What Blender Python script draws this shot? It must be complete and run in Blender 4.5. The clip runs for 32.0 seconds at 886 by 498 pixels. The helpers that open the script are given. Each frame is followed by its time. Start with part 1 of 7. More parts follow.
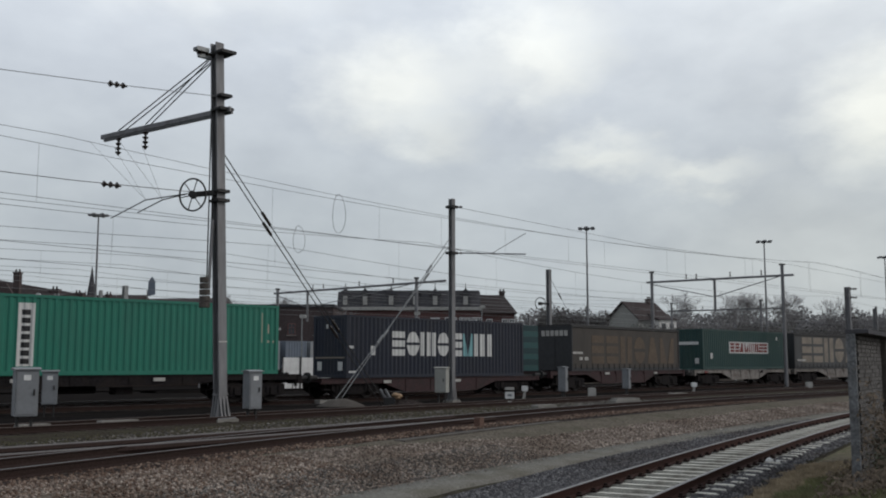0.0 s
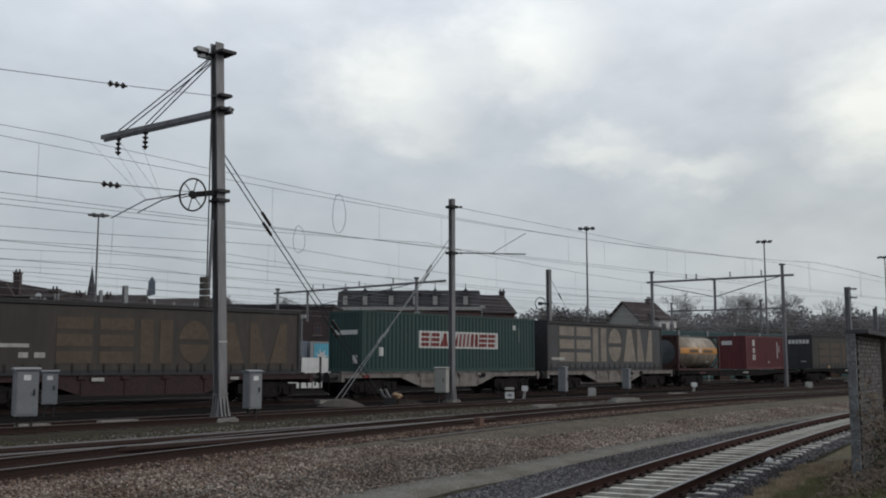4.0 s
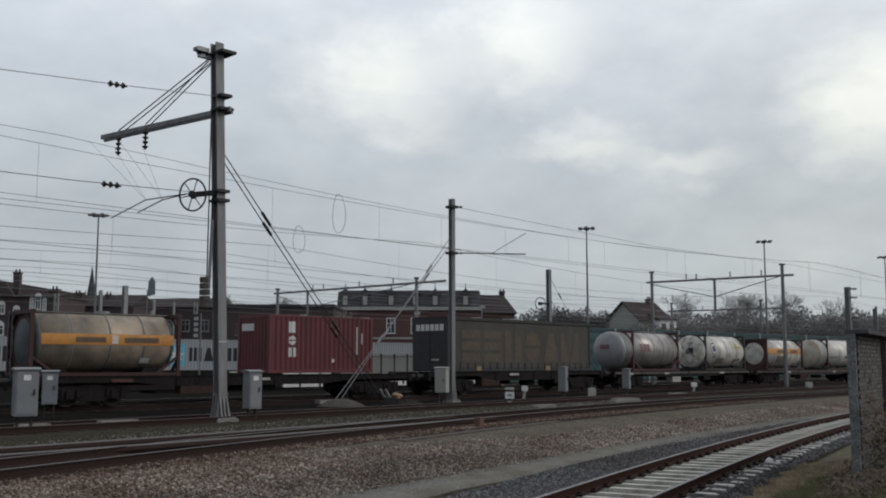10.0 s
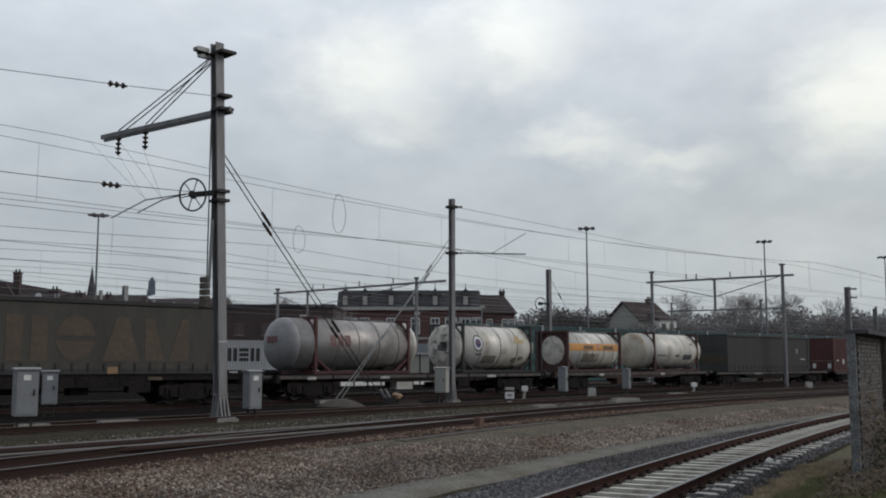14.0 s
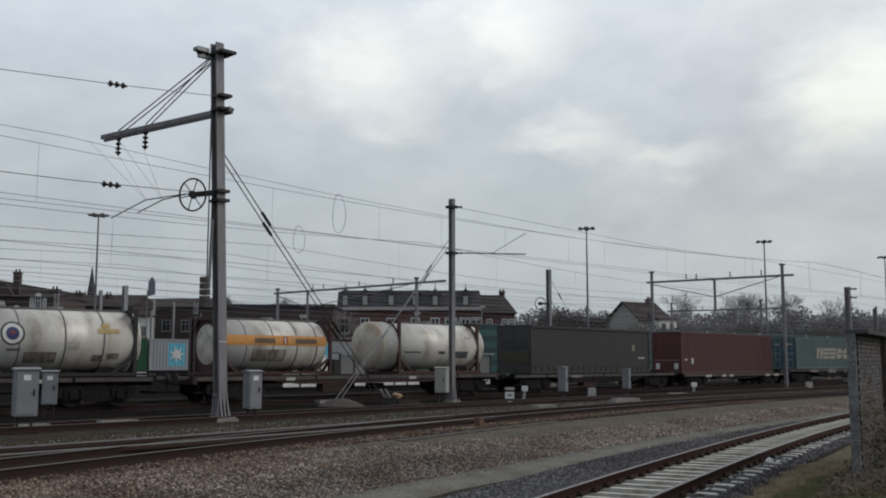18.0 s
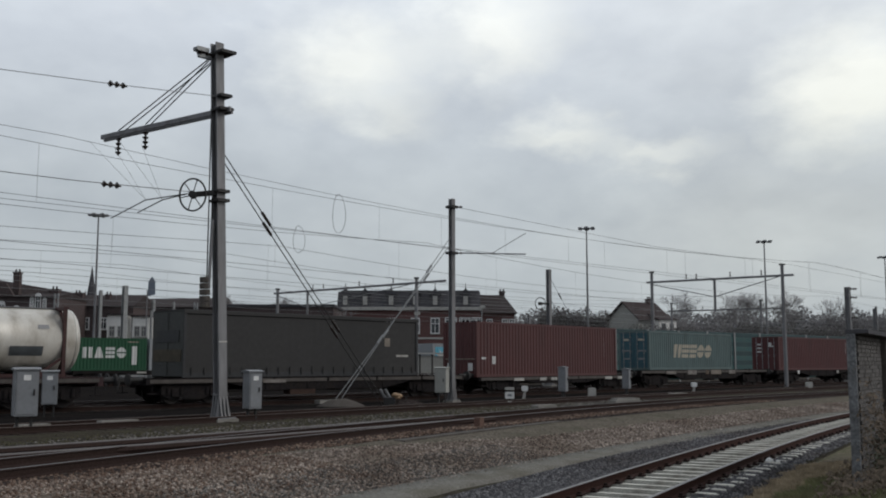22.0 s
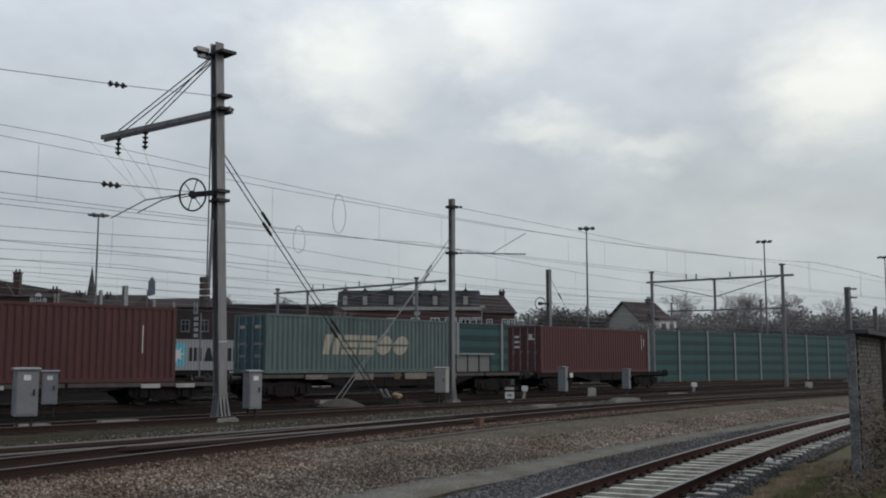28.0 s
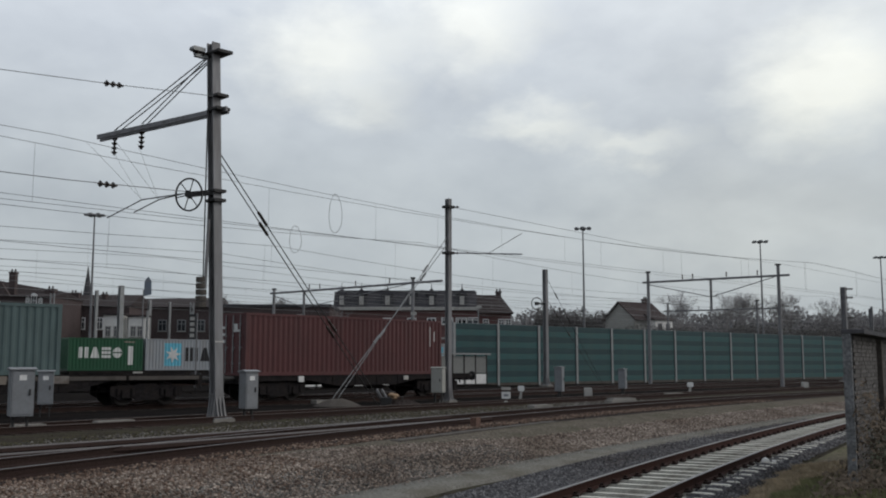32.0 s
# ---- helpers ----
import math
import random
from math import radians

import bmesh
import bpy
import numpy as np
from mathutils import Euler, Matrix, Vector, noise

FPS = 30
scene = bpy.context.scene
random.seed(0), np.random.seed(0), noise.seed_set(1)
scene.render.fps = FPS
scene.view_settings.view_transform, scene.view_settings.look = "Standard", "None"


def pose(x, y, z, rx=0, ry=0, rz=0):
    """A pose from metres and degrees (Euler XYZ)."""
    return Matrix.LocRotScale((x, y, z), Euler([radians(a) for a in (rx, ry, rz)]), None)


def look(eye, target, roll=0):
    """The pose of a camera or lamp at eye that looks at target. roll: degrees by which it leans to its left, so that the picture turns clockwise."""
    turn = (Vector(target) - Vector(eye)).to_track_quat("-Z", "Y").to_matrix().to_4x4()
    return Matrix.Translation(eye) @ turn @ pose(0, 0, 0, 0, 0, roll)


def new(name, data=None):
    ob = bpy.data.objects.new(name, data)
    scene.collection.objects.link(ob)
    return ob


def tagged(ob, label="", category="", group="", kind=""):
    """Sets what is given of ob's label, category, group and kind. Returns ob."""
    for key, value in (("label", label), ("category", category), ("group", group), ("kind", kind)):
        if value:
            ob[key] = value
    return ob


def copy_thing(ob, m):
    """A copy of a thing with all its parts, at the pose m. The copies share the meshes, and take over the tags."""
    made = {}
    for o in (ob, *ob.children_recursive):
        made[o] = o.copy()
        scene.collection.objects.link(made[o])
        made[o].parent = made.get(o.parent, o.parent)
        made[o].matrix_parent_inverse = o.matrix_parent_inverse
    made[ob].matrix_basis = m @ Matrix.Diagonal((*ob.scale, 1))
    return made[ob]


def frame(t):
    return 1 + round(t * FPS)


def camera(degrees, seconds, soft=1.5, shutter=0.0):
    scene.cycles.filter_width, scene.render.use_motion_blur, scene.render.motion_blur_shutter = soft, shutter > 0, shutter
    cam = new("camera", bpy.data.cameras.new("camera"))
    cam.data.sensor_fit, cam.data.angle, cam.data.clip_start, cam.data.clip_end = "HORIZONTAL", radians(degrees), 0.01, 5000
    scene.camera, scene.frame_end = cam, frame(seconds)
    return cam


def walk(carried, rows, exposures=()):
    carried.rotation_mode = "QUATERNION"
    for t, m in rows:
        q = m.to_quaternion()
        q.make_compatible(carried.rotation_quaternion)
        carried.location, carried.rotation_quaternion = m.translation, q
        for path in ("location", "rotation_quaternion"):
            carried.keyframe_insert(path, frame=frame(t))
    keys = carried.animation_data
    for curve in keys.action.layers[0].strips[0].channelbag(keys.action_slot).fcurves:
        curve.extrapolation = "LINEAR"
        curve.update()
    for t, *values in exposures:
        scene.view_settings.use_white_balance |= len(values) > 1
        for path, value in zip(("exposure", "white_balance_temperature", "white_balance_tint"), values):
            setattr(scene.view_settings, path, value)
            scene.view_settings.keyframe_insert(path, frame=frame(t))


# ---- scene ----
cam = camera(48.27, 32.0, soft=1.95)
# a fixed camera on a low bank beside the yard; near the end it pans a little to the right
TILT = 96.6242
PAN = [(0.0, 0), (27.9, 0), (28.5, 0.046), (29.0, 0.098), (29.5, 0.145), (30.0, 0.148), (31.0, 0.15), (31.5, 0.17), (32.0, 0.206)]
walk(cam, [(t, pose(0, 0, 1.63, TILT, 0, -a)) for t, a in PAN])

# ---- world, sun, exposure ----
scene.view_settings.exposure = 0.0
world = bpy.data.worlds.new("overcast")
scene.world = world
world.use_nodes = True
wn, wl = world.node_tree.nodes, world.node_tree.links
wn.clear()
sky = wn.new("ShaderNodeTexSky")
sky.sky_type, sky.sun_disc = "NISHITA", False
sky.sun_elevation, sky.sun_rotation = radians(33), radians(89)
sky.air_density, sky.dust_density, sky.ozone_density = 1.0, 4.0, 1.0
veil = wn.new("ShaderNodeMixRGB")
veil.inputs[0].default_value = 0.9
veil.inputs[2].default_value = (4.05, 4.35, 4.8, 1)
back = wn.new("ShaderNodeBackground")
back.inputs[1].default_value = 0.117
wout = wn.new("ShaderNodeOutputWorld")
wl.new(sky.outputs[0], veil.inputs[1])
wl.new(veil.outputs[0], back.inputs[0])
wl.new(back.outputs[0], wout.inputs[0])
sun = new("sun", bpy.data.lights.new("sun", "SUN"))
sun.data.energy, sun.data.angle, sun.data.color = 0.85, radians(30), (1.0, 0.975, 0.95)
sun.matrix_world = look((80, 2, 52), (0, 0, 0))


# ---- materials ----
def ramp(nt, src, stops):
    r = nt.nodes.new("ShaderNodeValToRGB")
    r.color_ramp.elements[0].position, r.color_ramp.elements[0].color = stops[0][0], (*stops[0][1], 1)
    r.color_ramp.elements[1].position, r.color_ramp.elements[1].color = stops[-1][0], (*stops[-1][1], 1)
    for p, c in stops[1:-1]:
        r.color_ramp.elements.new(p).color = (*c, 1)
    nt.links.new(src, r.inputs[0])
    return r.outputs[0]


def scaled(c, k):
    return tuple(min(1.0, x * k) for x in c)


def material(name, color, rough=0.7, metal=0.0, var=0.25, grain=30.0, stain=1.2, stretch=(1, 1, 1), dirt=None, dirty=0.35, bump=0.2, spread=0.0, coat=0.0):
    """Paint, metal, stone or earth: fine grain and larger stains over one base colour, with bump."""
    m = bpy.data.materials.new(name)
    m.use_nodes = True
    nt = m.node_tree
    bs = nt.nodes["Principled BSDF"]
    co = nt.nodes.new("ShaderNodeTexCoord")
    mp = nt.nodes.new("ShaderNodeMapping")
    mp.inputs["Scale"].default_value = stretch
    nt.links.new(co.outputs["Object"], mp.inputs[0])
    fine = nt.nodes.new("ShaderNodeTexNoise")
    fine.inputs["Scale"].default_value, fine.inputs["Detail"].default_value = grain, 4
    nt.links.new(mp.outputs[0], fine.inputs[0])
    big = nt.nodes.new("ShaderNodeTexNoise")
    big.inputs["Scale"].default_value, big.inputs["Detail"].default_value, big.inputs["Roughness"].default_value = stain, 5, 0.6
    nt.links.new(mp.outputs[0], big.inputs[0])
    base = ramp(nt, fine.outputs[0], [(0.3, scaled(color, 1 - var)), (0.7, scaled(color, 1 + var))])
    mix = nt.nodes.new("ShaderNodeMixRGB")
    mask = ramp(nt, big.outputs[0], [(0.45, (0, 0, 0)), (0.7, (dirty, dirty, dirty))])
    nt.links.new(mask, mix.inputs[0])
    nt.links.new(base, mix.inputs[1])
    mix.inputs[2].default_value = (*(dirt or scaled(color, 0.45)), 1)
    out = mix.outputs[0]
    if spread:
        info = nt.nodes.new("ShaderNodeObjectInfo")
        hsv = nt.nodes.new("ShaderNodeHueSaturation")
        mr = nt.nodes.new("ShaderNodeMapRange")
        mr.inputs[3].default_value, mr.inputs[4].default_value = 1 - spread, 1 + spread
        nt.links.new(info.outputs["Random"], mr.inputs[0])
        nt.links.new(mr.outputs[0], hsv.inputs["Value"])
        nt.links.new(out, hsv.inputs["Color"])
        out = hsv.outputs[0]
    nt.links.new(out, bs.inputs["Base Color"])
    bs.inputs["Roughness"].default_value, bs.inputs["Metallic"].default_value = rough, metal
    bs.inputs["Coat Weight"].default_value = coat
    bs.inputs["Specular IOR Level"].default_value = 0.0 if rough > 0.94 else 0.1 if rough > 0.82 else 0.4
    if bump:
        bp = nt.nodes.new("ShaderNodeBump")
        bp.inputs["Strength"].default_value, bp.inputs["Distance"].default_value = bump, 0.02
        nt.links.new(fine.outputs[0], bp.inputs["Height"])
        nt.links.new(bp.outputs[0], bs.inputs["Normal"])
    return m


def stones(name, a, b, c, size, stain=(0.25, 0.22, 0.2), dirty=0.5, bump=0.8):
    """Loose stone: cells of three tones with dark joints, and patches of fines."""
    m = bpy.data.materials.new(name)
    m.use_nodes = True
    nt = m.node_tree
    bs = nt.nodes["Principled BSDF"]
    co = nt.nodes.new("ShaderNodeTexCoord")
    vo = nt.nodes.new("ShaderNodeTexVoronoi")
    vo.inputs["Scale"].default_value = 1 / size
    nt.links.new(co.outputs["Object"], vo.inputs[0])
    sep = nt.nodes.new("ShaderNodeSeparateColor")
    nt.links.new(vo.outputs["Color"], sep.inputs[0])
    tone = ramp(nt, sep.outputs[0], [(0.0, a), (0.5, b), (1.0, c)])
    gap = ramp(nt, vo.outputs["Distance"], [(0.35, (1, 1, 1)), (0.85, (0.25, 0.25, 0.25))])
    mul = nt.nodes.new("ShaderNodeMixRGB")
    mul.blend_type = "MULTIPLY"
    mul.inputs[0].default_value = 1
    nt.links.new(tone, mul.inputs[1])
    nt.links.new(gap, mul.inputs[2])
    big = nt.nodes.new("ShaderNodeTexNoise")
    big.inputs["Scale"].default_value, big.inputs["Detail"].default_value = 0.45, 8
    nt.links.new(co.outputs["Object"], big.inputs[0])
    mask = ramp(nt, big.outputs[0], [(0.42, (0, 0, 0)), (0.68, (dirty, dirty, dirty))])
    mix = nt.nodes.new("ShaderNodeMixRGB")
    nt.links.new(mask, mix.inputs[0])
    nt.links.new(mul.outputs[0], mix.inputs[1])
    mix.inputs[2].default_value = (*stain, 1)
    nt.links.new(mix.outputs[0], bs.inputs["Base Color"])
    bs.inputs["Roughness"].default_value = 0.95
    bs.inputs["Specular IOR Level"].default_value = 0.02
    bp = nt.nodes.new("ShaderNodeBump")
    bp.inputs["Strength"].default_value, bp.inputs["Distance"].default_value, bp.invert = bump, size * 0.6, True
    nt.links.new(vo.outputs["Distance"], bp.inputs["Height"])
    nt.links.new(bp.outputs[0], bs.inputs["Normal"])
    return m


def glass_pane(name, color=(0.03, 0.035, 0.04)):
    m = material(name, color, rough=0.12, var=0.1, bump=0)
    m.node_tree.nodes["Principled BSDF"].inputs["Specular IOR Level"].default_value = 0.6
    return m


M = {
    "gravel": stones("brown_gravel", (0.125, 0.1, 0.082), (0.222, 0.177, 0.146), (0.335, 0.284, 0.242), 0.055, (0.17, 0.148, 0.118), 0.6),
    "ballast_old": stones("rusty_ballast", (0.027, 0.022, 0.021), (0.052, 0.042, 0.039), (0.105, 0.086, 0.077), 0.06, (0.042, 0.036, 0.033), 0.6),
    "ballast_new": stones("grey_ballast", (0.058, 0.057, 0.06), (0.104, 0.102, 0.109), (0.19, 0.188, 0.194), 0.06, (0.09, 0.09, 0.09), 0.3),
    "ballast_dark": stones("near_black_ballast", (0.018, 0.017, 0.017), (0.036, 0.033, 0.032), (0.078, 0.071, 0.066), 0.06, (0.017, 0.016, 0.016), 0.6),
    "ballast_gap_shade": stones("gap_shade_ballast", (0.022, 0.021, 0.02), (0.04, 0.039, 0.036), (0.075, 0.072, 0.066), 0.05, (0.05, 0.05, 0.038), 0.5),
    "path": material("path_grit", (0.185, 0.178, 0.158), 0.95, var=0.35, grain=22, stain=1.3, dirt=(0.115, 0.105, 0.082), dirty=0.75),
    "soil": material("yard_soil", (0.05, 0.044, 0.036), 0.95, var=0.6, grain=11, stain=1.1, dirt=(0.07, 0.067, 0.045), dirty=0.9, bump=0.7),
    "cinder": material("dark_oily_cinder", (0.016, 0.0145, 0.0142), 0.95, var=0.5, grain=14, stain=0.5, dirt=(0.024, 0.0215, 0.019), dirty=0.8, bump=0.6),
    "rail_web": material("rusty_rail_web", (0.034, 0.022, 0.019), 0.85, var=0.4, grain=40, dirt=(0.028, 0.021, 0.016)),
    "rail_rust": material("red_brown_rail_web", (0.048, 0.023, 0.018), 0.85, var=0.35, grain=30, stain=3, dirt=(0.03, 0.019, 0.016)),
    "trough": material("grimy_concrete", (0.1, 0.09, 0.08), 0.9, var=0.25, grain=15, stain=1.5, dirt=(0.06, 0.052, 0.045), dirty=0.7),
    "weed": material("brown_weeds", (0.07, 0.066, 0.04), 0.85, var=0.4, grain=3, stain=0.8, dirt=(0.09, 0.07, 0.045), dirty=0.8),
    "rail_head": material("polished_rail_head", (0.105, 0.098, 0.097), 0.55, 0.4, var=0.15, grain=60, bump=0.03),
    "rail_head_grey": material("grey_rail_head", (0.2, 0.19, 0.185), 0.5, 0.3, var=0.15, grain=50, bump=0.05),
    "rail_head_dull": material("dull_rail_head", (0.13, 0.105, 0.093), 0.65, 0.3, var=0.2, grain=60, bump=0.05),
    "sleeper": material("pale_concrete", (0.58, 0.565, 0.5), 0.85, var=0.2, grain=18, stain=2, dirt=(0.2, 0.17, 0.14), dirty=0.6, spread=0.12),
    "sleeper_wood": material("oily_timber", (0.045, 0.034, 0.027), 0.9, var=0.4, grain=20, spread=0.2),
    "galv": material("galvanised_steel", (0.2, 0.2, 0.205), 0.6, 0.25, var=0.15, grain=8, stain=2.5, stretch=(1, 1, 0.15), dirt=(0.09, 0.085, 0.08), dirty=0.6),
    "galv_pale": material("pale_galvanised_steel", (0.26, 0.27, 0.27), 0.55, 0.3, var=0.15, grain=8, stain=2, dirt=(0.15, 0.14, 0.13)),
    "dark_steel": material("dark_steel", (0.035, 0.034, 0.033), 0.7, 0.2, var=0.3),
    "wire": material("weathered_wire", (0.2, 0.205, 0.205), 0.6, 0.4, var=0.1, bump=0),
    "porcelain": material("brown_porcelain", (0.03, 0.02, 0.016), 0.35, var=0.2),
    "cabinet": material("grey_cabinet_paint", (0.21, 0.22, 0.23), 0.55, var=0.06, grain=10, stain=2, dirt=(0.15, 0.15, 0.15), dirty=0.5),
    "cabinet_pale": material("pale_cabinet_paint", (0.33, 0.33, 0.3), 0.6, var=0.06, grain=10, stain=2, dirt=(0.22, 0.21, 0.19)),
    "white": material("white_paint", (0.72, 0.72, 0.7), 0.6, var=0.08, grain=12, stain=2, dirt=(0.4, 0.38, 0.35)),
    "offwhite": material("aged_white_paint", (0.42, 0.41, 0.38), 0.7, var=0.1, grain=12, stain=2.5, dirt=(0.2, 0.19, 0.17), dirty=0.6),
    "concrete": material("weathered_concrete", (0.24, 0.23, 0.21), 0.9, var=0.2, grain=15, stain=1.5, dirt=(0.13, 0.12, 0.1), dirty=0.6),
    "underframe": material("grimy_underframe", (0.0185, 0.0165, 0.017), 0.9, var=0.35, grain=12, stain=2, dirt=(0.034, 0.027, 0.022), dirty=0.5),
    "underframe_red": material("red_brown_underframe", (0.042, 0.02, 0.021), 0.8, var=0.3, grain=12, stain=2, dirt=(0.025, 0.02, 0.019), dirty=0.7),
    "sill_dust": material("dusty_brown_sill", (0.088, 0.078, 0.07), 0.8, var=0.2, grain=10, stain=2.5, dirt=(0.05, 0.042, 0.036), dirty=0.8),
    "sill_grey": material("dirty_grey_sill", (0.21, 0.193, 0.176), 0.75, var=0.15, grain=10, stain=1.8, dirt=(0.085, 0.066, 0.052), dirty=0.95),
    "wheel": material("worn_wheel_steel", (0.03, 0.026, 0.024), 0.6, 0.5, var=0.3),
    "green": material("sea_green_paint", (0.018, 0.175, 0.12), 0.5, var=0.06, grain=6, stain=1.4, stretch=(1, 1, 0.25), dirt=(0.03, 0.15, 0.11), dirty=0.5, bump=0.05),
    "navy": material("navy_paint", (0.0095, 0.0142, 0.028), 0.5, var=0.08, grain=6, stain=1.4, stretch=(1, 1, 0.25), dirt=(0.023, 0.024, 0.03), dirty=0.5, bump=0.05),
    "teal": material("blue_green_paint", (0.014, 0.05, 0.046), 0.5, var=0.08, grain=6, stain=1.4, stretch=(1, 1, 0.25), dirt=(0.03, 0.06, 0.05), dirty=0.6, bump=0.05),
    "sea_teal": material("faded_teal_paint", (0.092, 0.136, 0.134), 0.55, var=0.08, grain=6, stain=1.4, stretch=(1, 1, 0.25), dirt=(0.06, 0.088, 0.084), dirty=0.7, bump=0.05),
    "blue_door": material("blue_door_paint", (0.03, 0.092, 0.115), 0.5, var=0.1, grain=6, stain=2, dirt=(0.05, 0.09, 0.11), dirty=0.6, bump=0.05),
    "maroon": material("maroon_paint", (0.12, 0.024, 0.028), 0.5, var=0.08, grain=6, stain=1.4, stretch=(1, 1, 0.25), dirt=(0.07, 0.02, 0.022), dirty=0.6, bump=0.05),
    "oxide": material("oxide_red_paint", (0.086, 0.0285, 0.027), 0.55, var=0.08, grain=6, stain=1.4, stretch=(1, 1, 0.25), dirt=(0.06, 0.022, 0.021), dirty=0.6, bump=0.05),
    "brick_red": material("dull_red_paint", (0.086, 0.025, 0.025), 0.55, var=0.08, grain=6, stain=1.4, stretch=(1, 1, 0.25), dirt=(0.055, 0.02, 0.02), dirty=0.6, bump=0.05),
    "curtain_grey": material("sooty_grey_tarpaulin", (0.075, 0.078, 0.08), 0.75, var=0.1, grain=5, stain=0.9, stretch=(1, 1, 0.3), dirt=(0.05, 0.045, 0.04), dirty=0.6, bump=0.1),
    "curtain_brown": material("sooty_brown_tarpaulin", (0.068, 0.059, 0.05), 0.8, var=0.12, grain=5, stain=0.8, stretch=(1, 1, 0.3), dirt=(0.047, 0.042, 0.038), dirty=0.7, bump=0.1),
    "curtain_olive": material("sooty_olive_tarpaulin", (0.066, 0.063, 0.053), 0.8, var=0.12, grain=5, stain=0.8, stretch=(1, 1, 0.3), dirt=(0.045, 0.042, 0.038), dirty=0.7, bump=0.1),
    "curtain_dark": material("dark_tarpaulin", (0.035, 0.034, 0.033), 0.75, var=0.12, grain=5, stain=0.8, dirt=(0.03, 0.029, 0.028), dirty=0.6, bump=0.1),
    "bulkhead_dark": material("dark_bulkhead_paint", (0.035, 0.036, 0.038), 0.7, var=0.15, grain=5, stain=1, dirt=(0.025, 0.025, 0.025), bump=0.05),
    "logo_tan": material("faded_tan_print", (0.25, 0.215, 0.175), 0.8, var=0.12, grain=5, stain=1, dirt=(0.12, 0.105, 0.09), dirty=0.6),
    "logo_rust": material("faded_rust_print", (0.108, 0.08, 0.056), 0.8, var=0.15, grain=5, stain=1, dirt=(0.08, 0.06, 0.045), dirty=0.7),
    "logo_faint": material("faint_brown_print", (0.1, 0.076, 0.056), 0.8, var=0.15, grain=5, stain=0.9, dirt=(0.07, 0.058, 0.047), dirty=0.8),
    "logo_white": material("white_print", (0.6, 0.6, 0.58), 0.6, var=0.06, grain=8, stain=2, dirt=(0.4, 0.4, 0.38)),
    "logo_cream": material("cream_print", (0.4, 0.36, 0.285), 0.65, var=0.08, grain=8, stain=2, dirt=(0.33, 0.3, 0.24)),
    "logo_cyan": material("pale_blue_print", (0.2, 0.4, 0.42), 0.65, var=0.08, grain=8, stain=2),
    "logo_red": material("red_print", (0.2, 0.04, 0.035), 0.65, var=0.08, grain=8, stain=2),
    "logo_dim": material("faded_maroon_print", (0.2, 0.115, 0.11), 0.7, var=0.15, grain=5, stain=2),
    "straw": material("dry_straw", (0.38, 0.31, 0.215), 0.85, var=0.35, grain=3, stain=1),
    "logo_black": material("black_print", (0.02, 0.02, 0.022), 0.65, var=0.1),
    "star_blue": material("sky_blue_print", (0.13, 0.45, 0.58), 0.6, var=0.08, grain=8, stain=2),
    "tank_clean": material("weathered_tank_cladding", (0.62, 0.6, 0.545), 0.4, 0.12, var=0.07, grain=3, stain=1.5, stretch=(1, 1, 0.45), dirt=(0.27, 0.235, 0.185), dirty=0.8, bump=0.04),
    "navy_mark": material("navy_print", (0.03, 0.035, 0.12), 0.5, var=0.1, grain=8, stain=3),
    "ochre_band": material("yellow_ochre_print", (0.42, 0.29, 0.09), 0.6, var=0.15, grain=8, stain=3, dirt=(0.5, 0.46, 0.38), dirty=0.6),
    "tank_soot": material("sooty_streaked_cladding", (0.16, 0.14, 0.115), 0.6, var=0.3, grain=5, stain=2.5, stretch=(1, 1, 0.4), dirt=(0.4, 0.37, 0.31), dirty=0.8),
    "tank_soot_pale": material("greyed_cladding", (0.42, 0.39, 0.335), 0.5, var=0.15, grain=5, stain=2.5, dirt=(0.55, 0.52, 0.46), dirty=0.7),
    "tank_steel": material("sooty_steel_cladding", (0.36, 0.34, 0.32), 0.4, 0.45, var=0.08, grain=3, stain=1.0, dirt=(0.15, 0.14, 0.13), dirty=0.7, bump=0.04),
    "tank_dirty": material("grimy_tank_cladding", (0.33, 0.27, 0.2), 0.5, 0.25, var=0.12, grain=3, stain=0.9, dirt=(0.09, 0.085, 0.08), dirty=0.8, bump=0.04),
    "tank_end_dark": material("sooty_tank_end", (0.1, 0.11, 0.115), 0.6, 0.1, var=0.15, grain=4, stain=1.5, dirt=(0.05, 0.05, 0.05), dirty=0.7),
    "tank_end_grey": material("grey_tank_end", (0.27, 0.27, 0.275), 0.5, 0.2, var=0.08, grain=4, stain=1.5, dirt=(0.16, 0.16, 0.16), dirty=0.6),
    "tank_end_rust": material("rust_stained_tank_end", (0.5, 0.46, 0.385), 0.55, 0.1, var=0.12, grain=3, stain=0.8, dirt=(0.26, 0.17, 0.09), dirty=1.0),
    "tank_end_white": material("chalky_tank_end", (0.55, 0.53, 0.47), 0.6, 0.05, var=0.1, grain=5, stain=2.2, dirt=(0.12, 0.11, 0.1), dirty=0.8),
    "orange": material("orange_band_paint", (0.5, 0.22, 0.04), 0.55, var=0.1, grain=5, stain=1.5, dirt=(0.3, 0.15, 0.05), dirty=0.6),
    "frame_maroon": material("dark_maroon_frame", (0.055, 0.022, 0.02), 0.65, var=0.2, grain=8, stain=2),
    "frame_red": material("faded_red_frame", (0.075, 0.024, 0.026), 0.65, var=0.2, grain=8, stain=2),
    "frame_navy": material("dark_blue_frame", (0.043, 0.045, 0.042), 0.65, var=0.2, grain=8, stain=2),
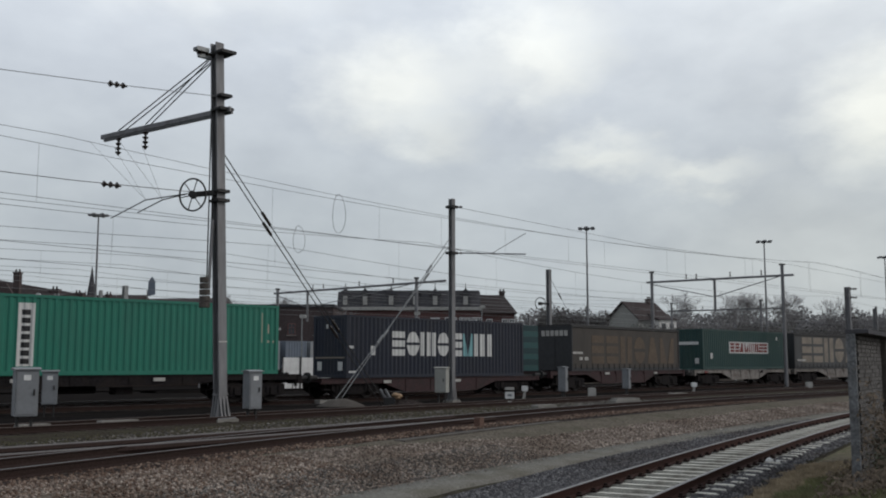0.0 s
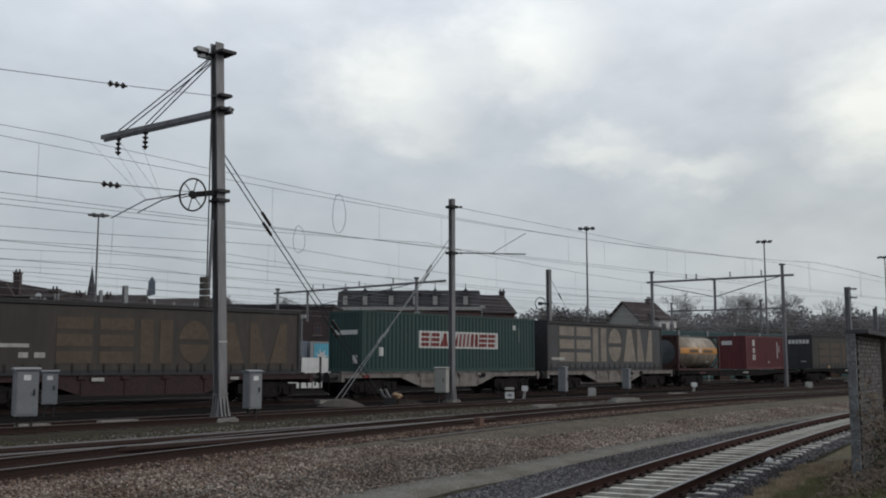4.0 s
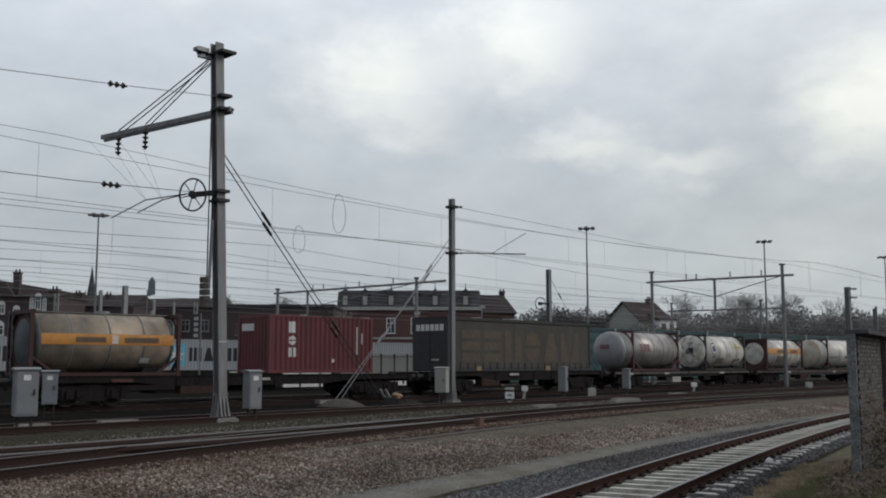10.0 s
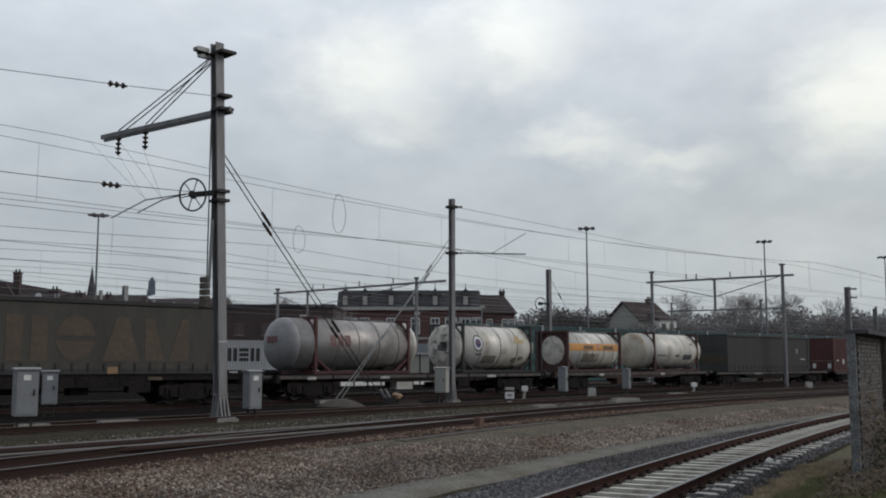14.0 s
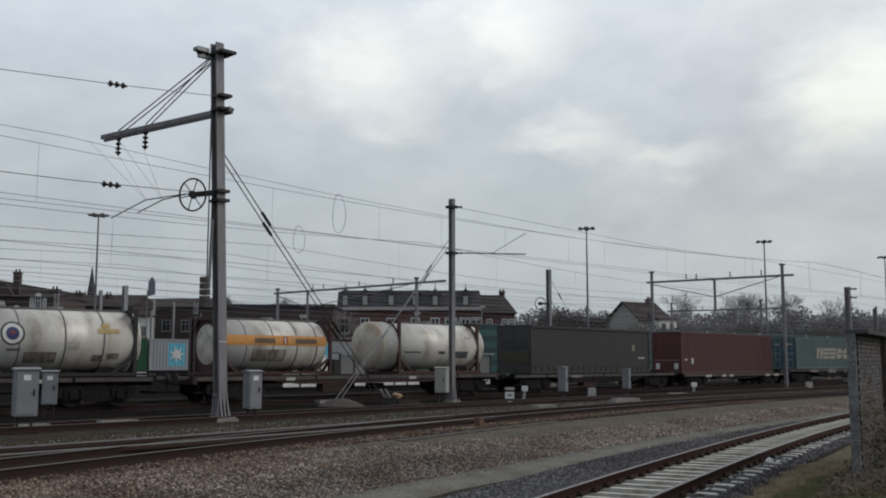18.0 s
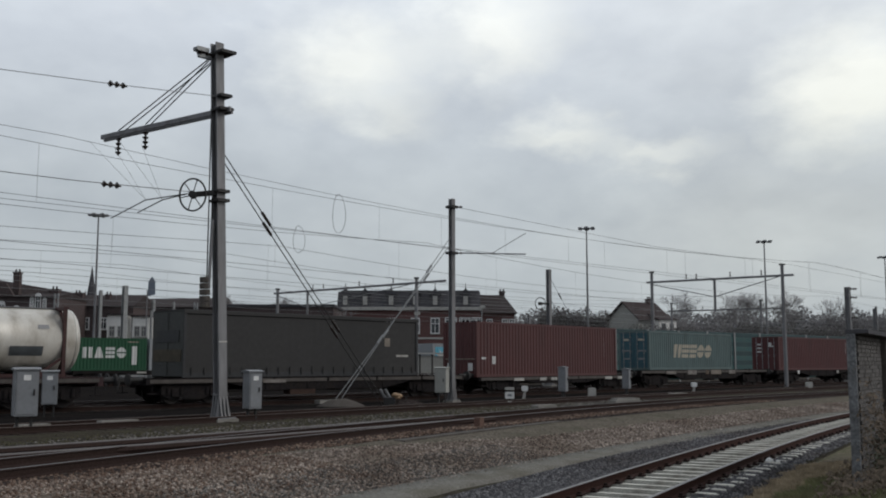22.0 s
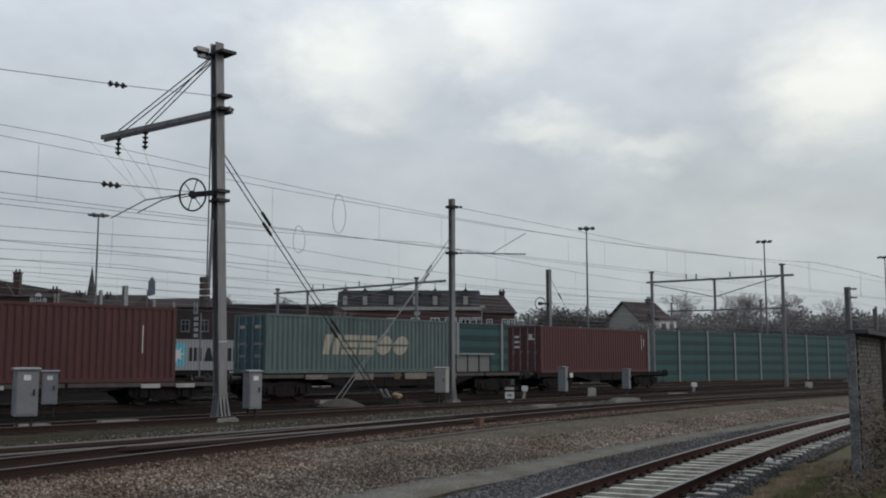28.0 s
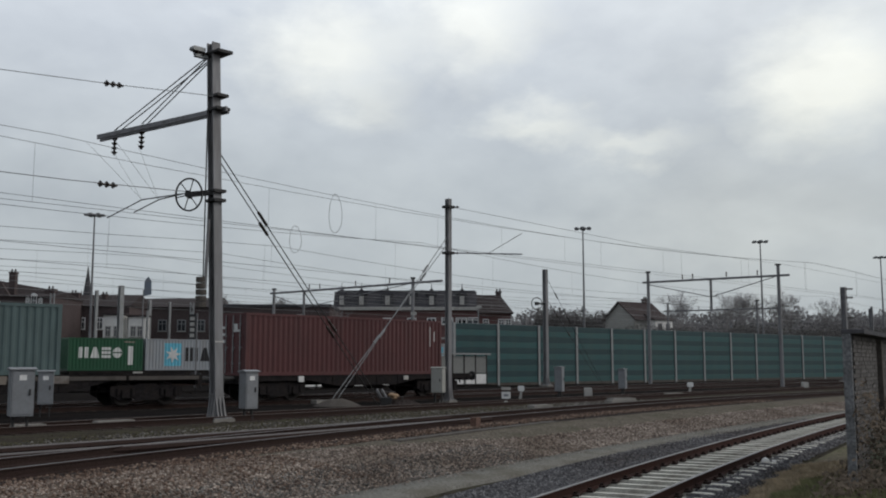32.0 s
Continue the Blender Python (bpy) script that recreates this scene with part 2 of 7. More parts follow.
    "maersk_grey": material("pale_grey_paint", (0.28, 0.3, 0.315), 0.55, var=0.05, grain=6, stain=1.5, stretch=(1, 1, 0.3), dirt=(0.26, 0.25, 0.24), dirty=0.5),
    "box_green": material("bottle_green_paint", (0.011, 0.072, 0.032), 0.5, var=0.06, grain=6, stain=1.5, dirt=(0.015, 0.06, 0.03), dirty=0.5),
    "box_blue": material("slate_blue_paint", (0.16, 0.19, 0.23), 0.55, var=0.06, grain=6, stain=1.5, dirt=(0.12, 0.13, 0.15)),
    "barrier": material("green_barrier_panel", (0.022, 0.08, 0.081), 0.6, var=0.08, grain=5, stain=0.8, dirt=(0.034, 0.08, 0.076), dirty=0.6, spread=0.1),
    "barrier_dark": material("dark_green_barrier_panel", (0.011, 0.042, 0.048), 0.6, var=0.08, grain=5, stain=0.8, dirt=(0.02, 0.055, 0.055), dirty=0.6, spread=0.1),
    "brick": material("dark_red_brick", (0.15, 0.085, 0.08), 0.9, var=0.3, grain=6, stain=0.3, dirt=(0.09, 0.06, 0.05), dirty=0.5),
    "brick_soot": material("sooty_brick", (0.088, 0.069, 0.067), 0.9, var=0.3, grain=6, stain=0.3, dirt=(0.05, 0.042, 0.04), dirty=0.5),
    "hut_wall": material("mottled_grey_brick", (0.11, 0.104, 0.1), 0.9, var=0.6, grain=9, stain=5, dirt=(0.055, 0.055, 0.05), dirty=0.7, bump=0.6, spread=0.2),
    "post_grey": material("mottled_concrete_post", (0.17, 0.175, 0.18), 0.9, var=0.45, grain=22, stain=4, dirt=(0.09, 0.09, 0.085), dirty=0.7, bump=0.4),
    "mortar": material("mortar", (0.11, 0.105, 0.1), 0.95, var=0.2),
    "clouded": material("clouded_grey_pane", (0.2, 0.205, 0.195), 0.35, var=0.1, grain=4, stain=1.5, dirt=(0.14, 0.14, 0.13)),
    "slate": material("dark_slate", (0.075, 0.073, 0.078), 0.85, var=0.2, grain=4, stain=0.4, dirt=(0.04, 0.042, 0.045), spread=0.1),
    "tile_roof": material("brown_roof_tiles", (0.052, 0.043, 0.042), 0.9, var=0.25, grain=4, stain=0.5, dirt=(0.045, 0.042, 0.043)),
    "stucco": material("cream_stucco", (0.78, 0.77, 0.73), 0.85, var=0.08, grain=5, stain=0.5, dirt=(0.36, 0.34, 0.3)),
    "pane": glass_pane("window_glass"),
    "bark": material("winter_bark", (0.12, 0.11, 0.105), 0.9, var=0.3, grain=8),
    "twig": material("winter_twigs", (0.27, 0.258, 0.255), 0.9, var=0.3, grain=4),
    "ivy": material("dark_ivy", (0.035, 0.045, 0.022), 0.7, var=0.4, grain=3, spread=0.2),
    "scrub": material("winter_scrub", (0.085, 0.08, 0.08), 0.9, var=0.4, grain=2, stain=0.2, dirt=(0.09, 0.095, 0.07)),
    "grass": material("rank_grass", (0.19, 0.195, 0.095), 0.8, var=0.4, grain=3, stain=0.8, dirt=(0.13, 0.1, 0.055), dirty=0.8),
    "dead_stem": material("dead_bramble_stems", (0.125, 0.1, 0.076), 0.9, var=0.45, grain=4),
    "red_tile": material("brown_clay_roof_tiles", (0.06, 0.048, 0.047), 0.9, var=0.2, grain=4, stain=0.5),
    "verge": material("grassy_verge_soil", (0.15, 0.132, 0.1), 0.95, var=0.45, grain=10, stain=1.2, dirt=(0.1, 0.11, 0.05), dirty=0.9, bump=0.5),
    "earth": material("trodden_earth", (0.132, 0.116, 0.095), 0.95, var=0.45, grain=13, stain=1.2, dirt=(0.07, 0.072, 0.05), dirty=0.7, bump=0.4),
    # pale grey stands in for the haze of distance
    "far_wood": material("bare_wood_haze_tint", (0.17, 0.165, 0.165), 0.95, var=0.3, grain=1, stain=0.1),
    "hill": material("wooded_hill_haze_tint", (0.16, 0.17, 0.185), 1.0, var=0.25, grain=0.08, stain=0.02, bump=0),
    "ochre_mark": material("faded_ochre_print", (0.06, 0.05, 0.032), 0.75, var=0.2, grain=5, stain=1.5),
    "cover_yellow": material("ochre_plastic", (0.28, 0.185, 0.105), 0.6, var=0.1),
    "box_rust": material("grimy_rusty_steel", (0.06, 0.038, 0.03), 0.85, var=0.3, grain=12, stain=2.5, dirt=(0.03, 0.024, 0.021), dirty=0.8),
    "rust_box": material("rusty_orange_steel", (0.13, 0.075, 0.055), 0.8, var=0.2),
}


def pebble_mix(name, a, b, c):
    m = bpy.data.materials.new(name)
    m.use_nodes = True
    nt = m.node_tree
    geo = nt.nodes.new("ShaderNodeNewGeometry")
    col = ramp(nt, geo.outputs["Random Per Island"], [(0.0, a), (0.5, b), (1.0, c)])
    co = nt.nodes.new("ShaderNodeTexCoord")
    big = nt.nodes.new("ShaderNodeTexNoise")
    big.inputs["Scale"].default_value, big.inputs["Detail"].default_value = 0.55, 5
    nt.links.new(co.outputs["Object"], big.inputs[0])
    mul = nt.nodes.new("ShaderNodeMixRGB")
    mul.blend_type = "MULTIPLY"
    mul.inputs[0].default_value = 1
    nt.links.new(col, mul.inputs[1])
    nt.links.new(ramp(nt, big.outputs[0], [(0.34, (0.72, 0.66, 0.62)), (0.5, (1.0, 0.98, 0.96)), (0.66, (1.28, 1.28, 1.26))]), mul.inputs[2])
    bs = nt.nodes["Principled BSDF"]
    bs.inputs["Roughness"].default_value = 0.9
    bs.inputs["Specular IOR Level"].default_value = 0.15
    nt.links.new(mul.outputs[0], bs.inputs["Base Color"])
    return m


M["pebble_brown"] = pebble_mix("brown_pebbles", (0.085, 0.069, 0.06), (0.19, 0.155, 0.131), (0.42, 0.365, 0.315))
M["pebble_grey"] = pebble_mix("grey_pebbles", (0.048, 0.047, 0.05), (0.094, 0.092, 0.097), (0.2, 0.197, 0.2))
M["pebble_rust"] = pebble_mix("rusty_pebbles", (0.05, 0.033, 0.027), (0.12, 0.08, 0.06), (0.26, 0.2, 0.16))
M["pebble_grit"] = pebble_mix("neutral_grit_pebbles", (0.05, 0.047, 0.044), (0.1, 0.095, 0.088), (0.24, 0.228, 0.21))


# ---- mesh helpers ----
class Shape:
    """Collects boxes, bars, tubes and lathed forms into one mesh."""

    def __init__(self):
        self.v, self.f = [], []

    def add(self, verts, faces):
        n = len(self.v)
        self.v += [tuple(p) for p in verts]
        self.f += [tuple(i + n for i in fc) for fc in faces]
        return self

    def box(self, x0, x1, y0, y1, z0, z1, c=0.0):
        if c:
            return self.prism([(x0 + c, z0), (x1 - c, z0), (x1, z0 + c), (x1, z1 - c), (x1 - c, z1), (x0 + c, z1), (x0, z1 - c), (x0, z0 + c)], y0, y1)
        vs = [(x, y, z) for z in (z0, z1) for y in (y0, y1) for x in (x0, x1)]
        return self.add(vs, [(0, 2, 3, 1), (4, 5, 7, 6), (0, 1, 5, 4), (2, 6, 7, 3), (0, 4, 6, 2), (1, 3, 7, 5)])

    def prism(self, poly, y0, y1):
        """A polygon of (x, z), pushed from y0 to y1."""
        n = len(poly)
        vs = [(x, y0, z) for x, z in poly] + [(x, y1, z) for x, z in poly]
        fs = [tuple(range(n)), tuple(range(2 * n - 1, n - 1, -1))]
        fs += [((i + 1) % n, i, i + n, (i + 1) % n + n) for i in range(n)]
        return self.add(vs, fs)

    def prism_x(self, poly, x0, x1):
        """A polygon of (y, z), pushed from x0 to x1."""
        n = len(poly)
        vs = [(x0, y, z) for y, z in poly] + [(x1, y, z) for y, z in poly]
        fs = [tuple(range(n - 1, -1, -1)), tuple(range(n, 2 * n))]
        fs += [(i, (i + 1) % n, (i + 1) % n + n, i + n) for i in range(n)]
        return self.add(vs, fs)

    def tube(self, a, b, r0, r1=None, n=8, cap=True):
        a, b = Vector(a), Vector(b)
        r1 = r0 if r1 is None else r1
        d = (b - a).normalized()
        u = d.orthogonal().normalized()
        w = d.cross(u)
        ring = [(math.cos(2 * math.pi * i / n), math.sin(2 * math.pi * i / n)) for i in range(n)]
        vs = [a + (u * c + w * s) * r0 for c, s in ring] + [b + (u * c + w * s) * r1 for c, s in ring]
        fs = [(i, (i + 1) % n, (i + 1) % n + n, i + n) for i in range(n)]
        if cap:
            fs += [tuple(range(n - 1, -1, -1)), tuple(range(n, 2 * n))]
        return self.add(vs, fs)

    def bar(self, a, b, w, h, up=(0, 0, 1)):
        """A square bar from a to b, w wide and h high."""
        a, b = Vector(a), Vector(b)
        d = (b - a).normalized()
        side = d.cross(Vector(up)).normalized() * (w / 2)
        top = side.cross(d).normalized() * (h / 2)
        vs = [p + i * side + j * top for p in (a, b) for i, j in ((-1, -1), (1, -1), (1, 1), (-1, 1))]
        return self.add(vs, [(0, 3, 2, 1), (4, 5, 6, 7), (0, 1, 5, 4), (1, 2, 6, 5), (2, 3, 7, 6), (3, 0, 4, 7)])

    def lathe(self, prof, n=28, axis="x", at=(0, 0, 0)):
        """A profile of (along, radius) turned about an axis."""
        vs, fs = [], []
        for t, r in prof:
            for i in range(n):
                c, s = math.cos(2 * math.pi * i / n) * r, math.sin(2 * math.pi * i / n) * r
                p = (t, c, s) if axis == "x" else (c, t, s) if axis == "y" else (c, s, t)
                vs.append((p[0] + at[0], p[1] + at[1], p[2] + at[2]))
        for k in range(len(prof) - 1):
            fs += [(k * n + i, k * n + (i + 1) % n, (k + 1) * n + (i + 1) % n, (k + 1) * n + i) for i in range(n)]
        fs += [tuple(range(n - 1, -1, -1)), tuple(range((len(prof) - 1) * n, len(prof) * n))]
        return self.add(vs, fs)

    def path(self, pts, r, n=5, closed=False):
        """A tube along a line of points, in one piece."""
        pts = [Vector(p) for p in pts]
        m = len(pts)
        vs, fs = [], []
        for i, p in enumerate(pts):
            d = pts[(i + 1) % m if closed else min(i + 1, m - 1)] - pts[(i - 1) % m if closed else max(i - 1, 0)]
            d.normalize()
            u = d.cross(Vector((0, 0, 1)) if abs(d.z) < 0.95 and not closed else Vector((0.31, -0.95, 0.0))).normalized()
            w = d.cross(u)
            vs += [p + (u * math.cos(2 * math.pi * k / n) + w * math.sin(2 * math.pi * k / n)) * r for k in range(n)]
        for i in range(m if closed else m - 1):
            j = (i + 1) % m
            fs += [(i * n + k, i * n + (k + 1) % n, j * n + (k + 1) % n, j * n + k) for k in range(n)]
        return self.add(vs, fs)

    def mesh(self, name, mat, smooth=False):
        me = bpy.data.meshes.new(name)
        me.from_pydata(self.v, [], self.f)
        bm = bmesh.new()
        bm.from_mesh(me)
        bmesh.ops.recalc_face_normals(bm, faces=bm.faces)
        bm.to_mesh(me)
        bm.free()
        me.materials.append(mat)
        if smooth:
            for p in me.polygons:
                p.use_smooth = len(p.vertices) == 4
        return me


def part(name, shape, mat, parent=None, label="", smooth=False, at=None):
    ob = new(name, shape if isinstance(shape, bpy.types.Mesh) else shape.mesh(name, mat, smooth))
    ob.parent = parent
    if at is not None:
        ob.matrix_basis = at
    return tagged(ob, label)


def thing(name, label, category, at=None, group=""):
    ob = tagged(new(name), label, category, group)
    ob.empty_display_size = 0.3
    if at is not None:
        ob.matrix_basis = at
    return ob


def structure(name, shape, mat, label, category, smooth=False):
    return tagged(part(name, shape, mat, None, label, smooth), category=category, kind="structure")


# ---- the lines of the tracks ----
class Track:
    """A gently curved line: a point, a heading in radians and a bend per metre; off is metres to its far side."""

    def __init__(self, x, y, heading, bend, z=0.0):
        self.x, self.y, self.h, self.k, self.z = x, y, heading, bend, z

    def at(self, s, off=0.0, z=0.0):
        h, k = self.h, self.k
        hh = h + k * s
        return Vector((self.x + s * math.cos(h) - 0.5 * k * s * s * math.sin(h) - off * math.sin(hh),
                       self.y + s * math.sin(h) + 0.5 * k * s * s * math.cos(h) + off * math.cos(hh), self.z + z))

    def place(self, s, off=0.0, z=0.0):
        return Matrix.Translation(self.at(s, off, z)) @ Matrix.Rotation(self.h + self.k * s, 4, "Z")


class Bend(Track):
    """A line whose bend changes steadily along it, and that runs on straight past both ends."""

    def __init__(self, x, y, heading, bend, change, s0, s1):
        self.x, self.y, self.h, self.k, self.z = x, y, heading, bend, 0.0
        self.c, self.s0, self.s1 = change, s0, s1

    def turn(self, s):
        q = min(self.s1, max(self.s0, s))
        return q, self.k * q + self.c * q * q

    def at(self, s, off=0.0, z=0.0):
        q, d = self.turn(s)
        p = 0.5 * self.k * q * q + self.c * q ** 3 / 3 + d * (s - q)
        return Vector((self.x + s * math.cos(self.h) - p * math.sin(self.h) - off * math.sin(self.h + d),
                       self.y + s * math.sin(self.h) + p * math.cos(self.h) + off * math.cos(self.h + d), self.z + z))

    def place(self, s, off=0.0, z=0.0):
        return Matrix.Translation(self.at(s, off, z)) @ Matrix.Rotation(self.h + self.turn(s)[1], 4, "Z")


MAIN = Bend(-1.585, 51.724, 0.821243, 0.00294371, -0.000105552, -40, 75)   # the train runs here
WIRE = Track(-0.922, 51.149, radians(49.085), -0.000697)                   # the wires over it
INNER = Track(-3.7, 36.3, radians(50.5), -0.001)                     # beside the masts
LOOP = Track(2.99, 34.72, radians(56.25), -0.00721, 0.0)             # polished, with the turnout
NEAR = Track(8.67, 26.95, radians(59.8), -0.004, -0.37)              # nearest siding
REAR = Track(-24.8, 83.0, radians(39), 0.0)                          # parked containers
REAR_B = Track(-5.12, 55.35, radians(49.085), -0.0012)


def dist_to(track, x, y):
    s = (x - track.x) * math.cos(track.h) + (y - track.y) * math.sin(track.h)
    return -(x - track.x) * math.sin(track.h) + (y - track.y) * math.cos(track.h) - 0.5 * track.k * s * s


def ease(a, b, x):
    t = min(1.0, max(0.0, (x - a) / (b - a)))
    return t * t * (3 - 2 * t)


def ground_z(x, y):
    d = dist_to(NEAR, x, y)
    z = -0.62 + 0.44 * ease(3.6, 8.2, d)
    if d < -1.5:
        z += 0.35 * ease(-1.5, -5.0, d)
    return z + 0.03 * noise.noise((x * 0.3, y * 0.3, 0)) + 0.015 * noise.noise((x * 1.3, y * 1.3, 3))


def ribbon(track, s0, s1, profile, step=1.0):
    """A strip along a track with a cross-section of (off, z)."""
    sh = Shape()
    n = max(2, int((s1 - s0) / step) + 1)
    k = len(profile)
    vs, fs = [], []
    for i in range(n):
        s = s0 + (s1 - s0) * i / (n - 1)
        vs += [track.at(s, o, z) for o, z in profile]
    for i in range(n - 1):
        fs += [(i * k + j, (i + 1) * k + j, (i + 1) * k + j + 1, i * k + j + 1) for j in range(k - 1)]
    return sh.add(vs, fs)


# ground: one sheet, finer towards the camera
gs = Shape()
xs = [-4500, -1500, -500, -200, -120] + [-90 + 3 * i for i in range(20)] + [-30 + 0.75 * i for i in range(94)] + [42 + 3 * i for i in range(30)] + [150, 250, 500, 1500, 4500]
ys = [-400, -100, -30] + [-10 + 2 * i for i in range(8)] + [6 + 0.6 * i for i in range(78)] + [54 + 3 * i for i in range(50)] + [230, 300, 500, 1000, 2500, 4800]
gv = [(x, y, ground_z(x, y) if -95 < x < 140 and -20 < y < 210 else (-0.18 if dist_to(NEAR, x, y) > 0 else -0.27)) for y in ys for x in xs]
gf = [(j * len(xs) + i, j * len(xs) + i + 1, (j + 1) * len(xs) + i + 1, (j + 1) * len(xs) + i) for j in range(len(ys) - 1) for i in range(len(xs) - 1)]
GROUND = structure("ground", gs.add(gv, gf), M["soil"], "flat yard of dark gritty soil with thin weeds", "ground", True)


GROUND.data.materials.append(M["cinder"])
for pg in GROUND.data.polygons:
    if dist_to(INNER, pg.center.x, pg.center.y) > 0.3:
        pg.material_index = 1


def bed(name, track, s0, s1, near, far, top, mat, label, low=0.01):
    prof = [(near - 0.35, top - 0.25), (near, top - 0.03), (-1.0, top), (-0.85, top - low), (0.85, top - low), (1.0, top), (far, top - 0.03), (far + 0.35, top - 0.25)]
    return structure(name, ribbon(track, s0, s1, prof), mat, label, "ballast", True)


bed("ballast", MAIN, -70, 235, -1.9, 1.9, -0.17, M["ballast_dark"], "near-black stone ballast under the running line")
bed("ballast", INNER, -60, 120, -1.6, 1.6, -0.175, M["ballast_old"], "dark oily stone ballast between the masts")
bed("ballast", LOOP, -50, 70, -2.0, 2.0, -0.165, M["ballast_old"], "rusty brown stone ballast under the turnout")
bed("ballast", NEAR, -50, 60, -1.35, 2.7, -0.165, M["ballast_new"], "fresh grey stone ballast under the nearest siding", 0.13)
bed("ballast", REAR, -60, 110, -1.8, 1.8, -0.17, M["ballast_dark"], "dark stone ballast under the parked wagons")
bed("ballast", REAR_B, -45, 160, -1.7, 1.7, -0.172, M["ballast_dark"], "dark stone ballast behind the running line")
# darker ribbon: shade between the sleepers is put into the ballast colour
structure("ballast", ribbon(NEAR, -50, 60, [(-0.68, -0.29), (-0.6, -0.268), (0.6, -0.268), (0.68, -0.29)]), M["ballast_gap_shade"], "dark ballast between the nearest siding's rails, sleeper-gap shade painted in", "ballast", True)
_p = NEAR.at(-4.1, 3.05)
VERGE = Track(_p.x, _p.y, NEAR.h - 4.1 * NEAR.k - 0.06, NEAR.k, NEAR.z)   # footpath, closing in on the siding
structure("path", ribbon(VERGE, -46, 44, [(-0.5, -0.28), (-0.44, -0.172), (0.0, -0.155), (0.5, -0.15), (0.56, -0.3)]), M["path"], "grey grit footpath along the siding", "path", True)
structure("gravel", ribbon(VERGE, -46, 60, [(0.4, -0.4), (0.44, -0.165), (0.9, -0.12), (1.7, 0.02), (2.6, 0.14), (3.4, 0.2), (3.9, 0.18), (4.5, -0.05)], 0.8), M["gravel"], "brown stone gravel slope beside the path", "gravel", True)


def earth_edge(s):
    """Where the trodden earth begins beside the path: it narrows to a tongue between gravel and track."""
    return 2.0 + 1.7 * (1 - ease(-9.5, 2.0, s)) + 0.16 * noise.noise((s * 0.9, 1.7, 0)) + 0.08 * noise.noise((s * 2.7, 4.1, 0))


def slope(o):
    pts = [(0.44, -0.165), (0.9, -0.12), (1.7, 0.02), (2.6, 0.14), (3.4, 0.2), (3.9, 0.18), (4.5, -0.05)]
    for (a, za), (b, zb) in zip(pts, pts[1:]):
        if o <= b:
            return za + (zb - za) * (o - a) / (b - a) + 0.01
    return -0.05


es, ev = Shape(), []
for i in range(129):
    u = -9.5 + 0.5 * i
    e = earth_edge(u)
    ev += [VERGE.at(u, e + (4.7 - e) * q, slope(min(e + (4.7 - e) * q, 4.4)) + lift) for q, lift in ((0, -0.03), (0.06, 0.008), (0.3, 0.02), (0.55, 0.022), (0.8, 0.015), (1.0, -0.03))]
es.add(ev, [(i * 6 + j, (i + 1) * 6 + j, (i + 1) * 6 + j + 1, i * 6 + j + 1) for i in range(128) for j in range(5)])
structure("earth_strip", es, M["earth"], "strip of trodden grey earth above the gravel", "earth", True)


structure("verge", ribbon(NEAR, -22, 14, [(-1.74, -0.3), (-1.9, -0.195), (-2.4, -0.15), (-3.0, -0.08), (-4.0, 0.06), (-5.0, 0.135), (-7.0, 0.14)], 0.6), M["verge"], "rough brown verge with thin grass", "verge", True)


def rails(name, track, s0, s1, label, head, sleepers, gap=0.6, n0=None, n1=None, width=2.6, web_mat=None):
    """A track: two rails with heads, and a sleeper every gap metres between n0 and n1."""
    t = tagged(thing(name, label, "railway track"), kind="structure")
    for o in (-0.7525, 0.7525):
        web = ribbon(track, s0, s1, [(o - 0.07, -0.172), (o - 0.065, -0.155), (o - 0.012, -0.13), (o - 0.012, -0.04), (o - 0.034, -0.03), (o - 0.034, -0.008), (o + 0.034, -0.008), (o + 0.034, -0.03), (o + 0.012, -0.04), (o + 0.012, -0.13), (o + 0.065, -0.155), (o + 0.07, -0.172)])
        r = part("rail", web, web_mat or M["rail_web"], t, "rusty steel rail")
        part("rail_head", ribbon(track, s0, s1, [(o - 0.034, -0.006), (o - 0.03, 0.0), (o + 0.03, 0.0), (o + 0.034, -0.006)]), head, r, "rail top worn by wheels")
    if sleepers:
        sm = Shape().prism_x([(-width / 2, -0.38), (width / 2, -0.38), (width / 2, -0.185), (width / 2 - 0.06, -0.168), (-width / 2 + 0.06, -0.168), (-width / 2, -0.185)], -0.088, 0.088).mesh("sleeper", sleepers)
        fm = Shape()
        for o in (-0.7525, 0.7525):
            for sg in (-1, 1):
                fm.box(-0.09, 0.09, o + sg * 0.125 - 0.055, o + sg * 0.125 + 0.055, -0.172, -0.135).box(-0.03, 0.03, o + sg * 0.1 - 0.03, o + sg * 0.1 + 0.03, -0.14, -0.1)
        fm = fm.mesh("rail_fastening", M["rail_web"])
        s = n0
        while s < n1:
            sl = part("sleeper", sm, None, t, at=track.place(s, random.uniform(-0.03, 0.03), random.uniform(-0.006, 0.01)))
            if web_mat:
                part("rail_fastening", fm, None, sl, "rusty rail fastenings")
            s += gap
    return t


rails("railway_track", NEAR, -50, 60, "siding with rusty rails on pale concrete sleepers", M["rail_head_grey"], M["sleeper"], 0.66, -49.68, 34, 2.6, M["rail_rust"])
rails("railway_track", LOOP, -50, 70, "curved track with polished rails on dark timber sleepers", M["rail_head"], M["sleeper_wood"], 0.62, -48.8, 45)
rails("railway_track", INNER, -60, 120, "rusty track on dark timber sleepers beside the masts", M["rail_head_dull"], M["sleeper_wood"], 0.62, -22, 30)
rails("railway_track", MAIN, -70, 235, "running line with worn rails under the train", M["rail_head"], M["sleeper_wood"], 0.62, -30, 40)
rails("railway_track", REAR, -60, 110, "track under the parked container wagons", M["rail_head"], None)
